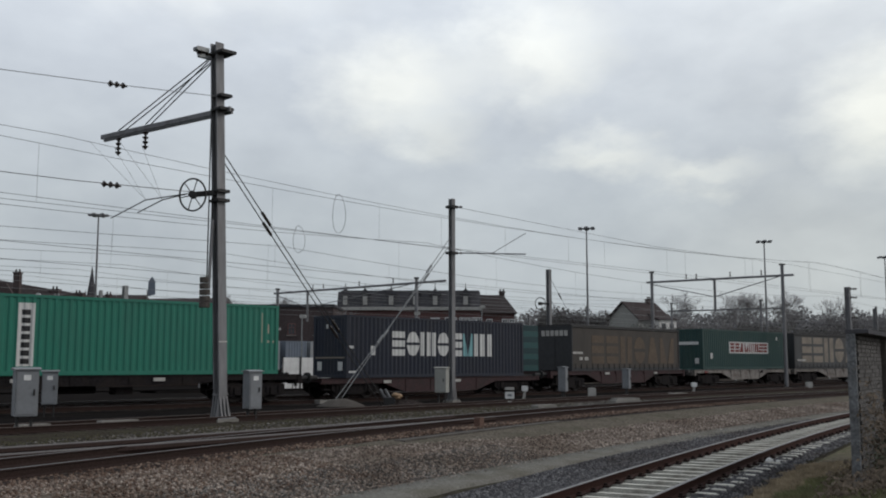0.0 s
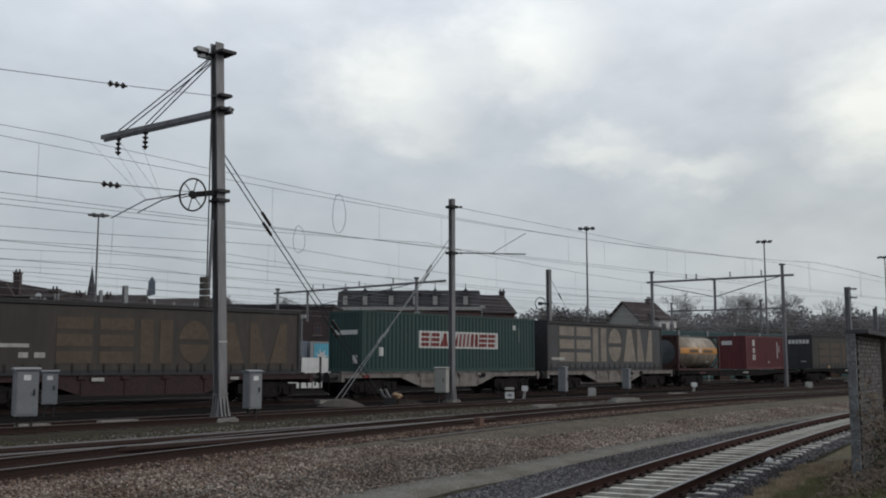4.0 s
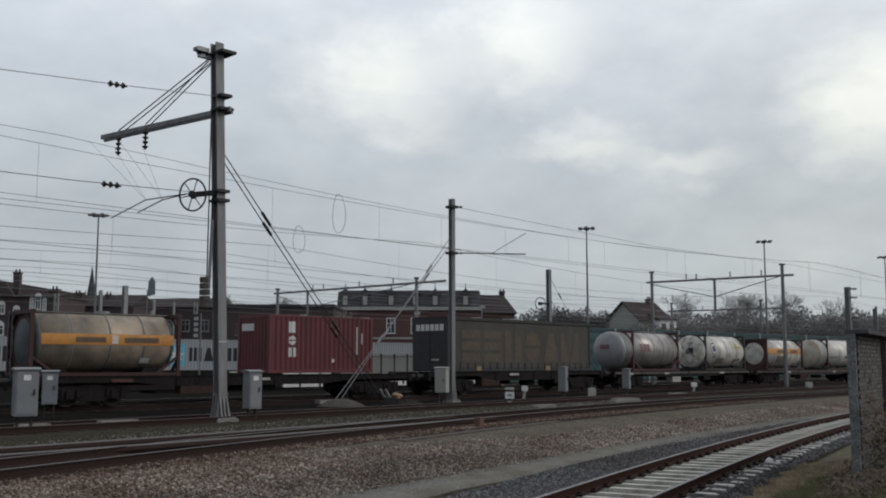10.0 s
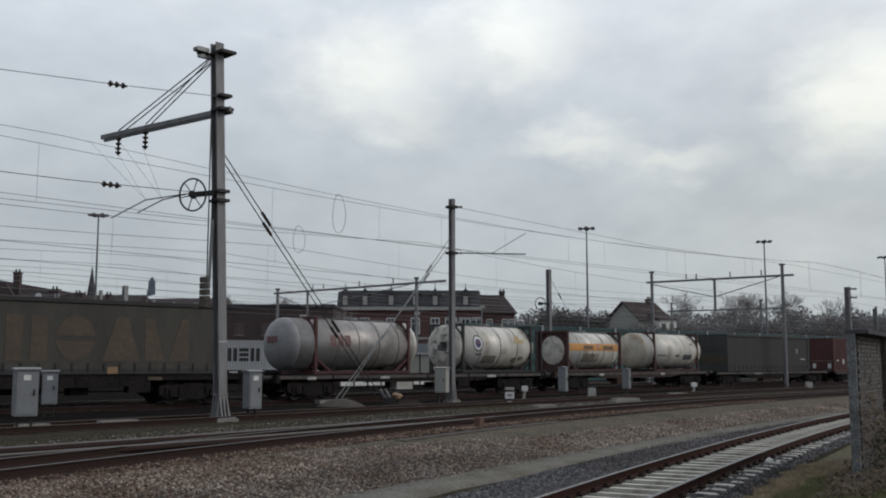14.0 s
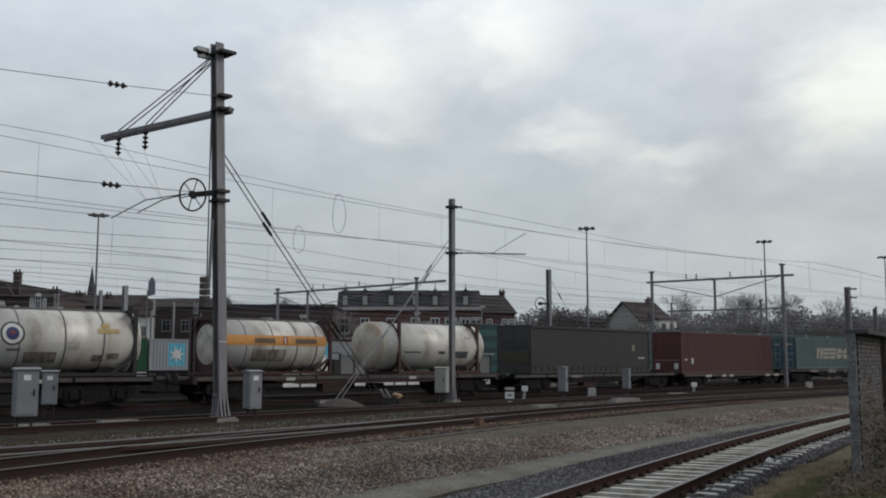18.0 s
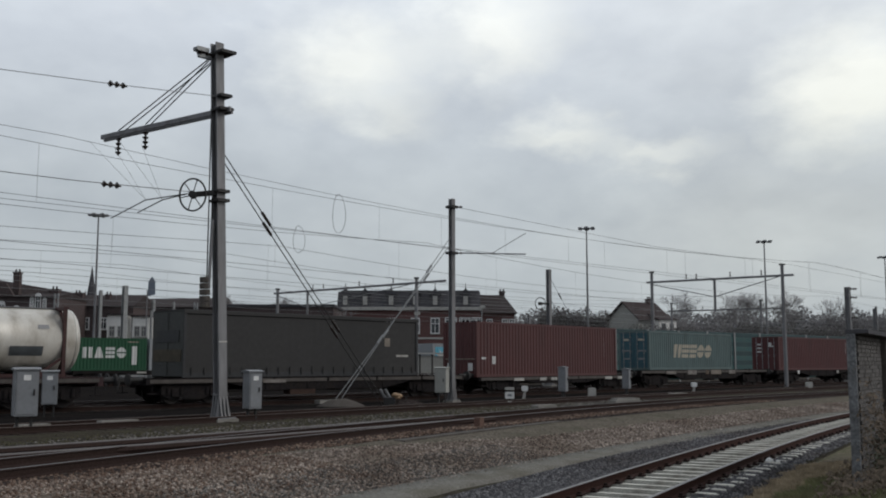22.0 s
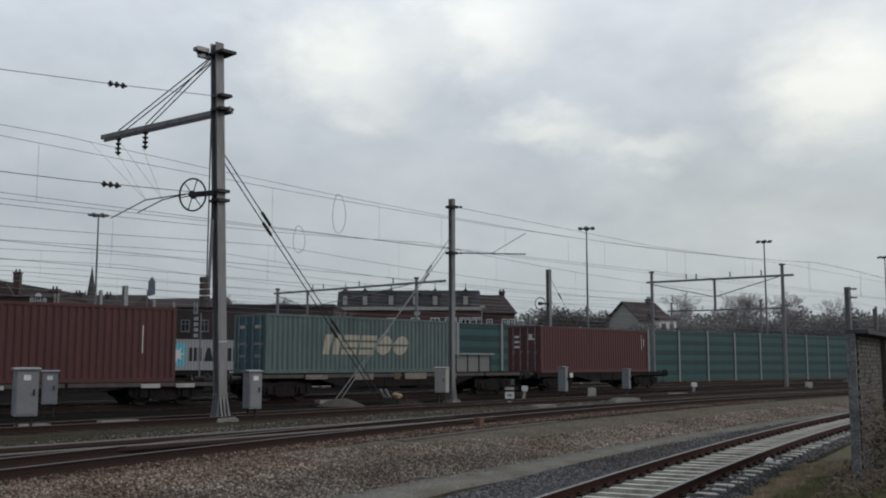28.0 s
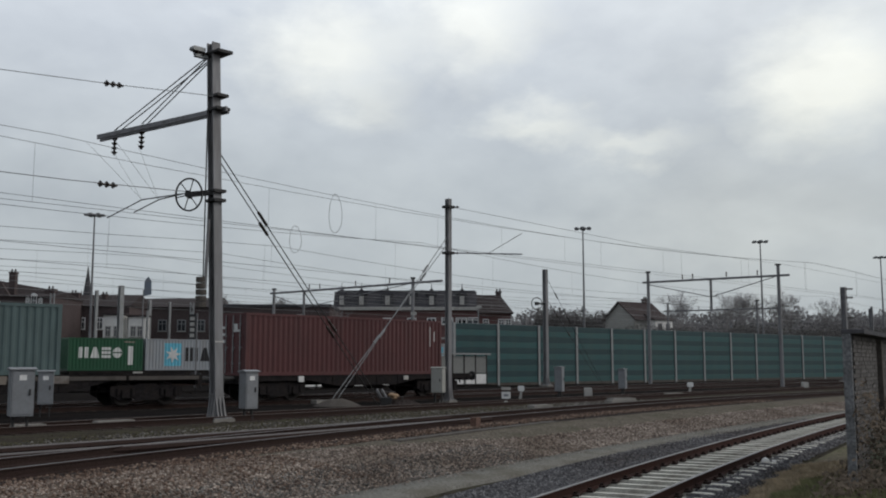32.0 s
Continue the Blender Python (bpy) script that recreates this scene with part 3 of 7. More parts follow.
rails("railway_track", REAR_B, -45, 160, "track behind the running line", M["rail_head"], None)


# ---- the train ----
def corrugated(x0, x1, y, z0, z1, out, period=0.278, depth=0.038):
    """A sheet of trapezoid ribs; out is -1 or 1 for the side that it faces."""
    n = max(2, round((x1 - x0) / period))
    p = (x1 - x0) / n
    xs, ds = [], []
    for i in range(n):
        a = x0 + i * p
        xs += [a, a + 0.3 * p, a + 0.5 * p, a + 0.8 * p]
        ds += [0, 0, depth, depth]
    xs.append(x1)
    ds.append(0)
    sh = Shape()
    vs = [(x, y - out * d, z) for z in (z0, z1) for x, d in zip(xs, ds)]
    m = len(xs)
    return sh.add(vs, [(i, i + 1, m + i + 1, m + i) for i in range(m - 1)])


def glyphs(spec, x0, z0, w, h, y=0.0, gap=0.2, lean=0.0):
    """A row of plain forms standing for a painted mark: b block, w three decks, d two bars, m three bars, i bar, c split disc, a taper, v split wedge."""
    out = []
    widths = {"i": 0.32, "m": 1.25}
    cw = w / (sum(widths.get(ch, 1.0) for ch in spec) + gap * (len(spec) - 1))
    left = x0
    bands = {"b": [(0, 1, 0, 1)], "i": [(0, 1, 0, 1)], "w": [(0, 1, 0, 0.26), (0, 1, 0.37, 0.63), (0, 1, 0.74, 1)], "d": [(0, 0.4, 0, 1), (0.6, 1, 0, 1)],
             "m": [(0, 0.25, 0, 1), (0.375, 0.625, 0, 1), (0.75, 1, 0, 1)], "c": [(0, 1, 0, 0.44), (0, 1, 0.56, 1)], "a": [(0, 1, 0, 1)], "v": [(0, 0.46, 0, 1), (0.54, 1, 0, 1)]}
    for ch in spec:
        bw = cw * widths.get(ch, 1.0)
        for a, b, c, d in bands[ch]:
            n = 24 if ch in "cav" else 6 if lean and d - c > 0.5 else 2 if lean else 1
            cells = []
            for k in range(n):
                v0, v1 = c + (d - c) * k / n, c + (d - c) * (k + 1) / n
                v = (v0 + v1) / 2
                p, q = a, b
                if ch == "c":
                    r = 0.5 - 0.5 * math.sqrt(1 - (2 * v - 1) ** 2)
                    p, q = a + r, b - r
                elif ch == "a":
                    p, q = a + 0.34 * v, b - 0.34 * v
                elif ch == "v":
                    p, q = (a, b - 0.28 * v) if a == 0 else (a + 0.28 * v, b)
                sx = left + lean * h * v
                cells.append((sx + bw * p, sx + bw * q, z0 + h * v0, z0 + h * v1))
            out.append((cells, y))
        left += bw + gap * cw
    return out


def plates(spots, y):
    return [([(x - w / 2, x + w / 2, z - h / 2, z + h / 2)], y) for x, z, w, h in spots]


def painted(t, side_marks, ribs=None):
    """Paint marks on a side: over ribs they follow the sheet, else they lie flat on it."""
    for items, mm, lab in side_marks:
        for it in items:
            if isinstance(it, Shape):
                part("marking", it, mm, t, lab)
                continue
            cells, y = it
            sh = Shape()
            for x0, x1, z0, z1 in cells:
                if ribs is None:
                    sh.box(x0, x1, y - 0.004, y + 0.004, z0, z1)
                else:
                    start, p, depth = ribs
                    knots = [start + p * (k + f) for k in range(int((x0 - start) / p) - 1, int((x1 - start) / p) + 2) for f in (0, 0.3, 0.5, 0.8)]
                    xs = [x0] + [q for q in knots if x0 + 0.002 < q < x1 - 0.002] + [x1]
                    lift = 0.004 + (0.004 if y < sd - 0.003 else 0)

                    def inset(x):
                        f = ((x - start) / p) % 1.0
                        return 0 if f < 0.3 else depth * (f - 0.3) / 0.2 if f < 0.5 else depth if f < 0.8 else depth * (1 - f) / 0.2

                    vs = [(x, -1.207 + inset(x) - lift, z) for z in (z0, z1) for x in xs]
                    m = len(xs)
                    sh.add(vs, [(k, k + 1, m + k + 1, m + k) for k in range(m - 1)])
            part("marking", sh, mm, t, lab)


sd = -1.227


def container(label, length, height, mat, doors=False, door_mat=None, plain=False, group="containers on the train", end_marks=(), side_marks=(), period=0.278):
    """A box container, its visible end at -x and its visible side at -y."""
    t = thing("shipping_container", label, "container", group=group)
    a, w = length / 2, 1.219
    for yy in (-w, w):
        part("side_panel", corrugated(-a + 0.12, a - 0.12, yy + (0.012 if yy < 0 else -0.012), 0.14, height - 0.1, -1 if yy < 0 else 1, period), mat, t)
        part("bottom_rail", Shape().box(-a + 0.1, a - 0.1, min(yy, yy * 0.95), max(yy, yy * 0.95), 0.0, 0.16), mat, t)
        part("top_rail", Shape().box(-a + 0.1, a - 0.1, min(yy, yy * 0.95), max(yy, yy * 0.95), height - 0.11, height), mat, t)
        for xx in (-a, a):
            x0, x1 = (xx, xx + 0.15) if xx < 0 else (xx - 0.15, xx)
            y0, y1 = (yy, yy + 0.15) if yy < 0 else (yy - 0.15, yy)
            part("corner_post", Shape().box(x0, x1, y0, y1, 0.11, height - 0.11), mat, t)
            for z0 in (0.0, height - 0.118):
                part("corner_casting", Shape().box(x0 - 0.004, x1 + 0.004, y0 - 0.004, y1 + 0.004, z0, z0 + 0.118, 0.012), mat, t)
    part("roof", Shape().box(-a + 0.1, a - 0.1, -w + 0.05, w - 0.05, height - 0.05, height - 0.012), mat, t)
    part("floor", Shape().box(-a + 0.1, a - 0.1, -w + 0.05, w - 0.05, 0.06, 0.14), M["underframe"], t)
    part("end_panel", Shape().box(a - 0.07, a - 0.03, -w + 0.1, w - 0.1, 0.1, height - 0.1), mat, t)
    for z0, z1 in ((0.0, 0.16), (height - 0.13, height)):
        part("end_sill", Shape().box(-a + 0.002, -a + 0.12, -w + 0.1, w - 0.1, z0, z1), mat, t)
    if doors:
        dm = door_mat or mat
        for y0, y1 in ((-w + 0.15, -0.012), (0.012, w - 0.15)):
            d = Shape().box(-a + 0.03, -a + 0.07, y0, y1, 0.16, height - 0.13)
            for k in range(4):
                zz = 0.28 + k * (height - 0.55) / 4
                d.box(-a + 0.012, -a + 0.03, y0 + 0.06, y1 - 0.06, zz, zz + (height - 0.55) / 4 - 0.12)
            door = part("door", d, dm, t, "steel door leaf")
            for q in (0.25, 0.75):
                yy = y0 + (y1 - y0) * q
                rod = Shape().tube((-a - 0.02, yy, 0.1), (-a - 0.02, yy, height - 0.08), 0.024, n=6)
                for zz in (0.5, 1.1, 1.7, 2.2):
                    rod.box(-a - 0.035, -a + 0.02, yy - 0.05, yy + 0.05, zz, zz + 0.06)
                rod.box(-a - 0.045, -a - 0.01, yy - 0.16, yy + 0.02, 1.2, 1.24)
                part("locking_rod", rod, M["galv_pale"], door, "galvanised locking rod")
    else:
        e = Shape()
        cs = corrugated(-w + 0.14, w - 0.14, 0, 0.16, height - 0.13, -1, 0.25, 0.04)
        e.add([(-a + 0.02 + y, x, z) for x, y, z in cs.v], cs.f)
        part("end_panel", e, mat, t)
    for ym, zm, wm, hm, mm in end_marks:
        part("marking", Shape().box(-a - 0.008, -a + 0.03, ym - wm / 2, ym + wm / 2, zm - hm / 2, zm + hm / 2), mm, t, "painted marking panel")
    n = max(2, round((length - 0.24) / period))
    painted(t, side_marks, (-a + 0.12, (length - 0.24) / n, 0.038))
    return t


def swap_body(label, length, height, curtain, bulkhead, roof=None, side_marks=(), end_marks=(), straps=True):
    """A curtain-sided swap body: slack tarpaulin between posts, buckles along the sill, a plain bulkhead."""
    t = thing("swap_body", label, "swap body", group="containers on the train")
    a, w = length / 2, 1.25
    for sg in (-1, 1):
        c = Shape()
        nx, nz = int(length / 0.22), 7
        vs = []
        for k in range(nz + 1):
            z = 0.19 + (height - 0.39) * k / nz
            for i in range(nx + 1):
                x = -a + 0.12 + (length - 0.24) * i / nx
                b = 0.003 * math.sin(x * 4.7 + 0.4 * sg) + 0.006 * noise.noise((x * 0.9, z * 1.2, sg * 3.1 + length))
                vs.append((x, sg * (w - 0.03 + b), z))
        m = nx + 1
        part("curtain", c.add(vs, [(k * m + i, k * m + i + 1, (k + 1) * m + i + 1, (k + 1) * m + i) for k in range(nz) for i in range(nx)]), curtain, t, "", True)
        part("side_rail", Shape().box(-a, a, min(sg * w, sg * (w - 0.1)), max(sg * w, sg * (w - 0.1)), 0.0, 0.2), M["bulkhead_dark"], t, "dark steel sill")
        part("roof_rail", Shape().box(-a, a, min(sg * (w + 0.02), sg * (w - 0.08)), max(sg * (w + 0.02), sg * (w - 0.08)), height - 0.17, height - 0.02), M["curtain_dark"], t, "dark roof rail")
        for xx in (-a, a - 0.12):
            part("corner_post", Shape().box(xx, xx + 0.12, min(sg * (w + 0.012), sg * (w - 0.1)), max(sg * (w + 0.012), sg * (w - 0.1)), 0.1, height - 0.05), M["bulkhead_dark"], t)
    if straps:
        st = Shape().box(-0.02, 0.02, -0.012, 0.012, -0.16, 0.16).box(-0.035, 0.035, -0.03, 0.0, -0.13, -0.03).mesh("strap", M["curtain_dark"])
        n = int(length / 0.62)
        for i in range(n):
            part("strap", st, None, t, at=Matrix.Translation((-a + 0.4 + (length - 0.8) * i / (n - 1), -w - 0.012, 0.27)))
    part("roof", Shape().prism_x([(-w, height - 0.06), (w, height - 0.06), (w - 0.1, height), (-w + 0.1, height)], -a, a), roof or M["curtain_dark"], t, "taut roof sheet")
    part("floor", Shape().box(-a + 0.02, a - 0.02, -w + 0.1, w - 0.1, 0.02, 0.18), M["underframe"], t)
    part("bulkhead", Shape().box(-a - 0.004, -a + 0.05, -w + 0.02, w - 0.02, 0.05, height - 0.08).box(-a - 0.03, -a, -0.02, 0.02, 0.1, height - 0.1).box(-a - 0.02, -a, -w + 0.02, w - 0.02, 0.5, 0.56), bulkhead, t, "flat steel front wall")
    part("rear_wall", Shape().box(a - 0.05, a + 0.003, -w + 0.02, w - 0.02, 0.05, height - 0.08), bulkhead, t)
    for ym, zm, wm, hm, mm in end_marks:
        part("marking", Shape().box(-a - 0.035, -a, ym - wm / 2, ym + wm / 2, zm - hm / 2, zm + hm / 2), mm, t, "painted marking panel")
    painted(t, side_marks)
    return t


def shell_band(x0, x1, r, z0, z1, zc, n=10):
    """A patch that hugs a tank's near side between two heights."""
    vs = []
    for k in range(n + 1):
        z = z0 + (z1 - z0) * k / n
        y = -math.sqrt(max(0.0, r * r - (z - zc) ** 2))
        vs += [(x0, y, z), (x1, y, z)]
    return Shape().add(vs, [(2 * k, 2 * k + 1, 2 * k + 3, 2 * k + 2) for k in range(n)])


def shell_disc(x, z, rad, r, zc, n=20):
    """A round patch that hugs a tank's near side."""
    vs = [(x, -math.sqrt(r * r - z * z), zc + z)]
    for i in range(n):
        q = z + rad * math.sin(2 * math.pi * i / n)
        vs.append((x + rad * math.cos(2 * math.pi * i / n), -math.sqrt(r * r - q * q), zc + q))
    return Shape().add(vs, [(0, i + 1, (i + 1) % n + 1) for i in range(n)])


def tank(label, clad, end_mat, frame_mat, left=0.0, right=0.0, rings=(-1.5, 0, 1.5), bands=(), height=2.5, plate=False, blot=(), discs=(), a=3.03, r=1.14, deep=None):
    """A tank in a 20 ft frame; left and right say how far its ends reach past the frame."""
    t = thing("tank_container", label, "tank container", group="containers on the train")
    w = max(1.22, r + 0.02)
    zc = height - r - 0.05
    lo, hi = -a + 0.32 - left * 0.85, a - 0.32 + right * 0.6
    deep = deep or (0.62 if left else 0.36)
    dome = lambda x, sg: [(x + sg * deep * math.sin(q), r * math.cos(q)) for q in [math.pi / 2 * i / 7 for i in range(8)]]
    body = Shape().lathe([(lo + 0.1, r), (hi - 0.1, r)], 36, at=(0, 0, zc))
    barrel = part("barrel", body, clad, t, "", True)
    part("tank_end", Shape().lathe([(lo + 0.1, r)] + [(x, max(q, 0.02)) for x, q in dome(lo + 0.06, -1)], 36, at=(0, 0, zc)), end_mat, t, "domed tank end", True)
    part("tank_end", Shape().lathe([(x, max(q, 0.02)) for x, q in reversed(dome(hi - 0.06, 1))] + [(hi - 0.1, r)], 36, at=(0, 0, zc)), M["tank_clean"] if right else end_mat, t, "domed tank end", True)
    for x in rings:
        part("cladding_band", Shape().lathe([(x - 0.03, r), (x - 0.03, r + 0.012), (x + 0.03, r + 0.012), (x + 0.03, r)], 36, at=(0, 0, zc)), M["galv"], barrel, "thin steel strap", True)
    for x0, x1, z0, z1, mm, lab in bands:
        part("marking", shell_band(x0, x1, r + 0.015, zc + z0, zc + z1, zc), mm, barrel, lab, True)
    for k, (x, z, rad, mm) in enumerate(discs):
        part("marking", shell_disc(x, z, rad, r + 0.016 + 0.004 * k, zc), mm, barrel, "round painted mark", True)
    for xx in (-a, a - 0.14):
        f = Shape()
        for yy in (-w, w - 0.14):
            f.box(xx, xx + 0.14, yy, yy + 0.14, 0.0, height)
        f.box(xx, xx + 0.14, -w + 0.14, w - 0.14, height - 0.14, height).box(xx, xx + 0.14, -w + 0.14, w - 0.14, 0.0, 0.16)
        for yy, zz in ((-w + 0.1, height - 0.1), (w - 0.1, height - 0.1), (-w + 0.1, 0.1), (w - 0.1, 0.1)):
            f.bar((xx + 0.07, yy, zz + (-0.55 if zz > 1 else 0.55)), (xx + 0.07, yy * 0.5, zz), 0.09, 0.1)
        part("end_frame", f, frame_mat, t, "welded steel end frame")
        for yy in (-w - 0.003, w - 0.175):
            for zz in (0.0, height - 0.118):
                part("corner_casting", Shape().box(xx - 0.01, xx + 0.168, yy, yy + 0.178, zz, zz + 0.12, 0.01), frame_mat, t)
    for yy in (-w + 0.01, w - 0.13):
        part("bottom_rail", Shape().box(-a + 0.14, a - 0.14, yy, yy + 0.12, 0.02, 0.14), frame_mat, t)
        for sg in (-1, 1):
            part("brace", Shape().bar((sg * (a - 0.1), yy + 0.06, 0.75), (sg * (a - 1.0), yy + 0.06, 0.1), 0.08, 0.1), frame_mat, t)
            part("saddle", Shape().prism([(sg * 1.9 - 0.45, 0.12), (sg * 1.9 + 0.45, 0.12), (sg * 1.9 + 0.3, 0.34), (sg * 1.9 - 0.3, 0.34)], yy * 0.8, yy * 0.8 + 0.12), M["underframe"], t)
    if plate:
        part("end_plate", Shape().box(-a + 0.15, -a + 0.19, -w + 0.14, w - 0.14, 0.16, height - 0.14), frame_mat, t, "dark steel end plate")
    tip = lo + 0.06 - deep
    for y, z, bw, bh, mm in blot:
        q = math.hypot(y, z) / r
        x = lo + 0.06 - deep * math.sqrt(1 - q * q)
        part("marking", Shape().box(x - 0.05, x + 0.05, y - bw / 2, y + bw / 2, zc + z - bh / 2, zc + z + bh / 2, 0.01), mm, t, "small mark on the tank end")
    part("walkway", Shape().box(-a + 0.1, a - 0.1, -0.28, 0.28, height - 0.05, height - 0.015).box(-a + 0.1, a - 0.1, 0.3, 0.75, height - 0.1, height - 0.08), M["galv"], t, "grated walkway on top")
    part("manhole", Shape().tube((0.2, 0, zc + r - 0.02), (0.2, 0, height + 0.06), 0.28, n=16), M["galv_pale"], t, "round manhole cover")
    part("ladder", Shape().tube((-a - 0.02, 0.7, 0.1), (-a - 0.02, 0.7, height), 0.02, n=6).tube((-a - 0.02, 1.05, 0.1), (-a - 0.02, 1.05, height), 0.02, n=6), M["galv"], t)
    return t


WHEELSETS = ([], [])


def wheelset_mesh():
    sh = Shape().tube((0, -1.0, 0), (0, 1.0, 0), 0.08, n=10)
    for sg in (-1, 1):
        sh.lathe([(sg * 0.685, 0.3), (sg * 0.68, 0.49), (sg * 0.715, 0.485), (sg * 0.72, 0.462), (sg * 0.82, 0.455), (sg * 0.815, 0.38), (sg * 0.775, 0.36), (sg * 0.78, 0.16), (sg * 0.84, 0.14), (sg * 0.84, 0.05)], 24, axis="y")
        sh.box(-0.36, -0.16, sg * 0.79 - 0.012, sg * 0.79 + 0.012, -0.03, 0.03)
    return sh.mesh("wheelset", M["wheel"], False)


WHEELSET = wheelset_mesh()


def bogie(parent, x, rolling=True):
    sh = Shape()
    for sg in (-1, 1):
        y0, y1 = sg * 1.0 - 0.06, sg * 1.0 + 0.06
        sh.prism([(-1.5, 0.4), (-1.15, 0.22), (-0.65, 0.3), (-0.4, 0.2), (0.4, 0.2), (0.65, 0.3), (1.15, 0.22), (1.5, 0.4), (1.5, 0.76), (0.5, 0.78), (0.3, 0.86), (-0.3, 0.86), (-0.5, 0.8), (-1.5, 0.76)], y0, y1)
        for wx in (-0.9, 0.9):
            sh.box(wx - 0.16, wx + 0.16, sg * 1.06 - 0.08, sg * 1.06 + 0.08, 0.3, 0.62, 0.04)
            for k in (-0.3, 0.3):
                sh.tube((wx + k, sg * 1.04, 0.38), (wx + k, sg * 1.04, 0.68), 0.09, n=8)
    sh.box(-0.3, 0.3, -1.0, 1.0, 0.5, 0.85).box(-1.3, -1.2, -1, 1, 0.5, 0.65).box(1.2, 1.3, -1, 1, 0.5, 0.65)
    b = part("bogie", sh, M["underframe"], parent, "two-axle bogie with coil springs", at=Matrix.Translation((x, 0, 0)))
    for i, wx in enumerate((-0.9, 0.9)):
        w = part("wheelset", WHEELSET, None, b, "steel wheels on an axle", at=Matrix.Translation((wx, 0, 0.46)))
        if rolling:
            WHEELSETS[i].append(w)
    return b


def wagon(label, length, deck, sill_mat, belly=0.42, plates_at=(), boxes=(), rolling=True, edge=None):
    """A container wagon: two side sills with a deep belly, cross beams, headstocks with buffers and two bogies."""
    t = thing("container_wagon", label, "railway wagon", group="wagons of the train" if rolling else "parked wagons")
    a = length / 2
    h = a - 0.62
    for sg in (-1, 1):
        y0, y1 = (sg * 1.16 - 0.05, sg * 1.16 + 0.05)
        top, low = deck - 0.005, deck - 0.3
        bx = h - 4.6
        part("side_sill", Shape().prism([(-h, low + 0.06), (-bx - 0.7, low + 0.06), (-bx + 0.9, low - belly), (bx - 0.9, low - belly), (bx + 0.7, low + 0.06), (h, low + 0.06), (h, top), (-h, top)], y0, y1)
             .box(-h, h, min(sg * 1.1, sg * 1.24), max(sg * 1.1, sg * 1.24), top - 0.03, top), sill_mat, t, "deep steel side beam")
        for i in range(4):
            x = -bx * 0.75 + i * bx * 0.5
            part("web_rib", Shape().box(x - 0.03, x + 0.03, sg * 1.22 - 0.02, sg * 1.22 + 0.02, low - belly * 0.85, top - 0.03), sill_mat, t)
            if belly > 0.4:
                part("corner_bracket", Shape().box(x - 0.16, x + 0.16, sg * 1.25 - 0.03, sg * 1.25 + 0.03, top - 0.16, top - 0.04, 0.01), sill_mat, t, "container bracket")
        for e in (-1, 1):
            part("buffer", Shape().tube((e * (a - 0.62), sg * 0.875, 1.0), (e * (a - 0.1), sg * 0.875, 1.0), 0.11, n=12).tube((e * (a - 0.06), sg * 0.875, 1.0), (e * a, sg * 0.875, 1.0), 0.24, n=18), M["dark_steel"], t, "round steel buffer")
            part("end_step", Shape().box(e * (a - 0.9) - 0.2, e * (a - 0.9) + 0.2, sg * 1.2 - 0.1, sg * 1.2 + 0.1, 0.42, 0.46).tube((e * (a - 0.9), sg * 1.2, 0.44), (e * (a - 0.9), sg * 1.2, deck - 0.2), 0.02, n=6), M["underframe"], t)
    for e in (-1, 1):
        part("headstock", Shape().box(min(e * h, e * (h - 0.2)), max(e * h, e * (h - 0.2)), -1.25, 1.25, 0.78, deck - 0.02), sill_mat, t, "end beam")
        part("coupling", Shape().bar((e * h, 0, 0.98), (e * (a - 0.1), 0, 0.98), 0.08, 0.12).bar((e * (a - 0.15), 0, 0.98), (e * (a - 0.05), 0, 0.62), 0.06, 0.06, (0, 1, 0)), M["dark_steel"], t, "hook and screw link")
    part("deck_frame", Shape().box(-h + 0.1, h - 0.1, -0.25, 0.25, deck - 0.38, deck - 0.06).box(-h + 0.1, h - 0.1, -1.1, 1.1, deck - 0.12, deck - 0.06), M["underframe"], t, "dark cross beams and centre sill")
    part("brake_gear", Shape().tube((-1.4, 0.3, 0.62), (0.4, 0.3, 0.62), 0.17, n=12).box(0.8, 1.5, -0.8, -0.2, 0.42, 0.7).tube((-h + 3, -0.6, 0.55), (h - 3, -0.6, 0.55), 0.03, n=6), M["underframe"], t, "brake cylinder and rods")
    for x, wd, ht, mm in plates_at:
        part("data_plate", Shape().box(x - wd / 2, x + wd / 2, -1.275, -1.235, deck - 0.17 - ht / 2, deck - 0.17 + ht / 2), mm, t, "painted data panel")
    for x, wd, ht, mm in boxes:
        part("equipment_box", Shape().box(x - wd / 2, x + wd / 2, -1.2, -0.7, deck - 0.42 - ht, deck - 0.32, 0.02), mm, t, "steel box hung below the deck")
    if edge:
        n = int(length / 3.2)
        for i in range(n):
            x0 = -h + 0.1 + (2 * h - 0.2) * i / n
            part("deck_edge", Shape().box(x0 + 0.06, x0 + (2 * h - 0.2) / n - 0.06, -1.262, -1.24, deck - 0.2, deck - 0.05), edge, t, "dusty pale edge plate")
    for e in (-1, 1):
        bogie(t, e * (a - 2.9), rolling)
    return t


TRAIN = []   # (thing, place along the line at the start, height)


def load(ob, s_left, length, z):
    TRAIN.append((ob, s_left + length / 2, z))
    return ob


W, LW = M["white"], M["logo_white"]
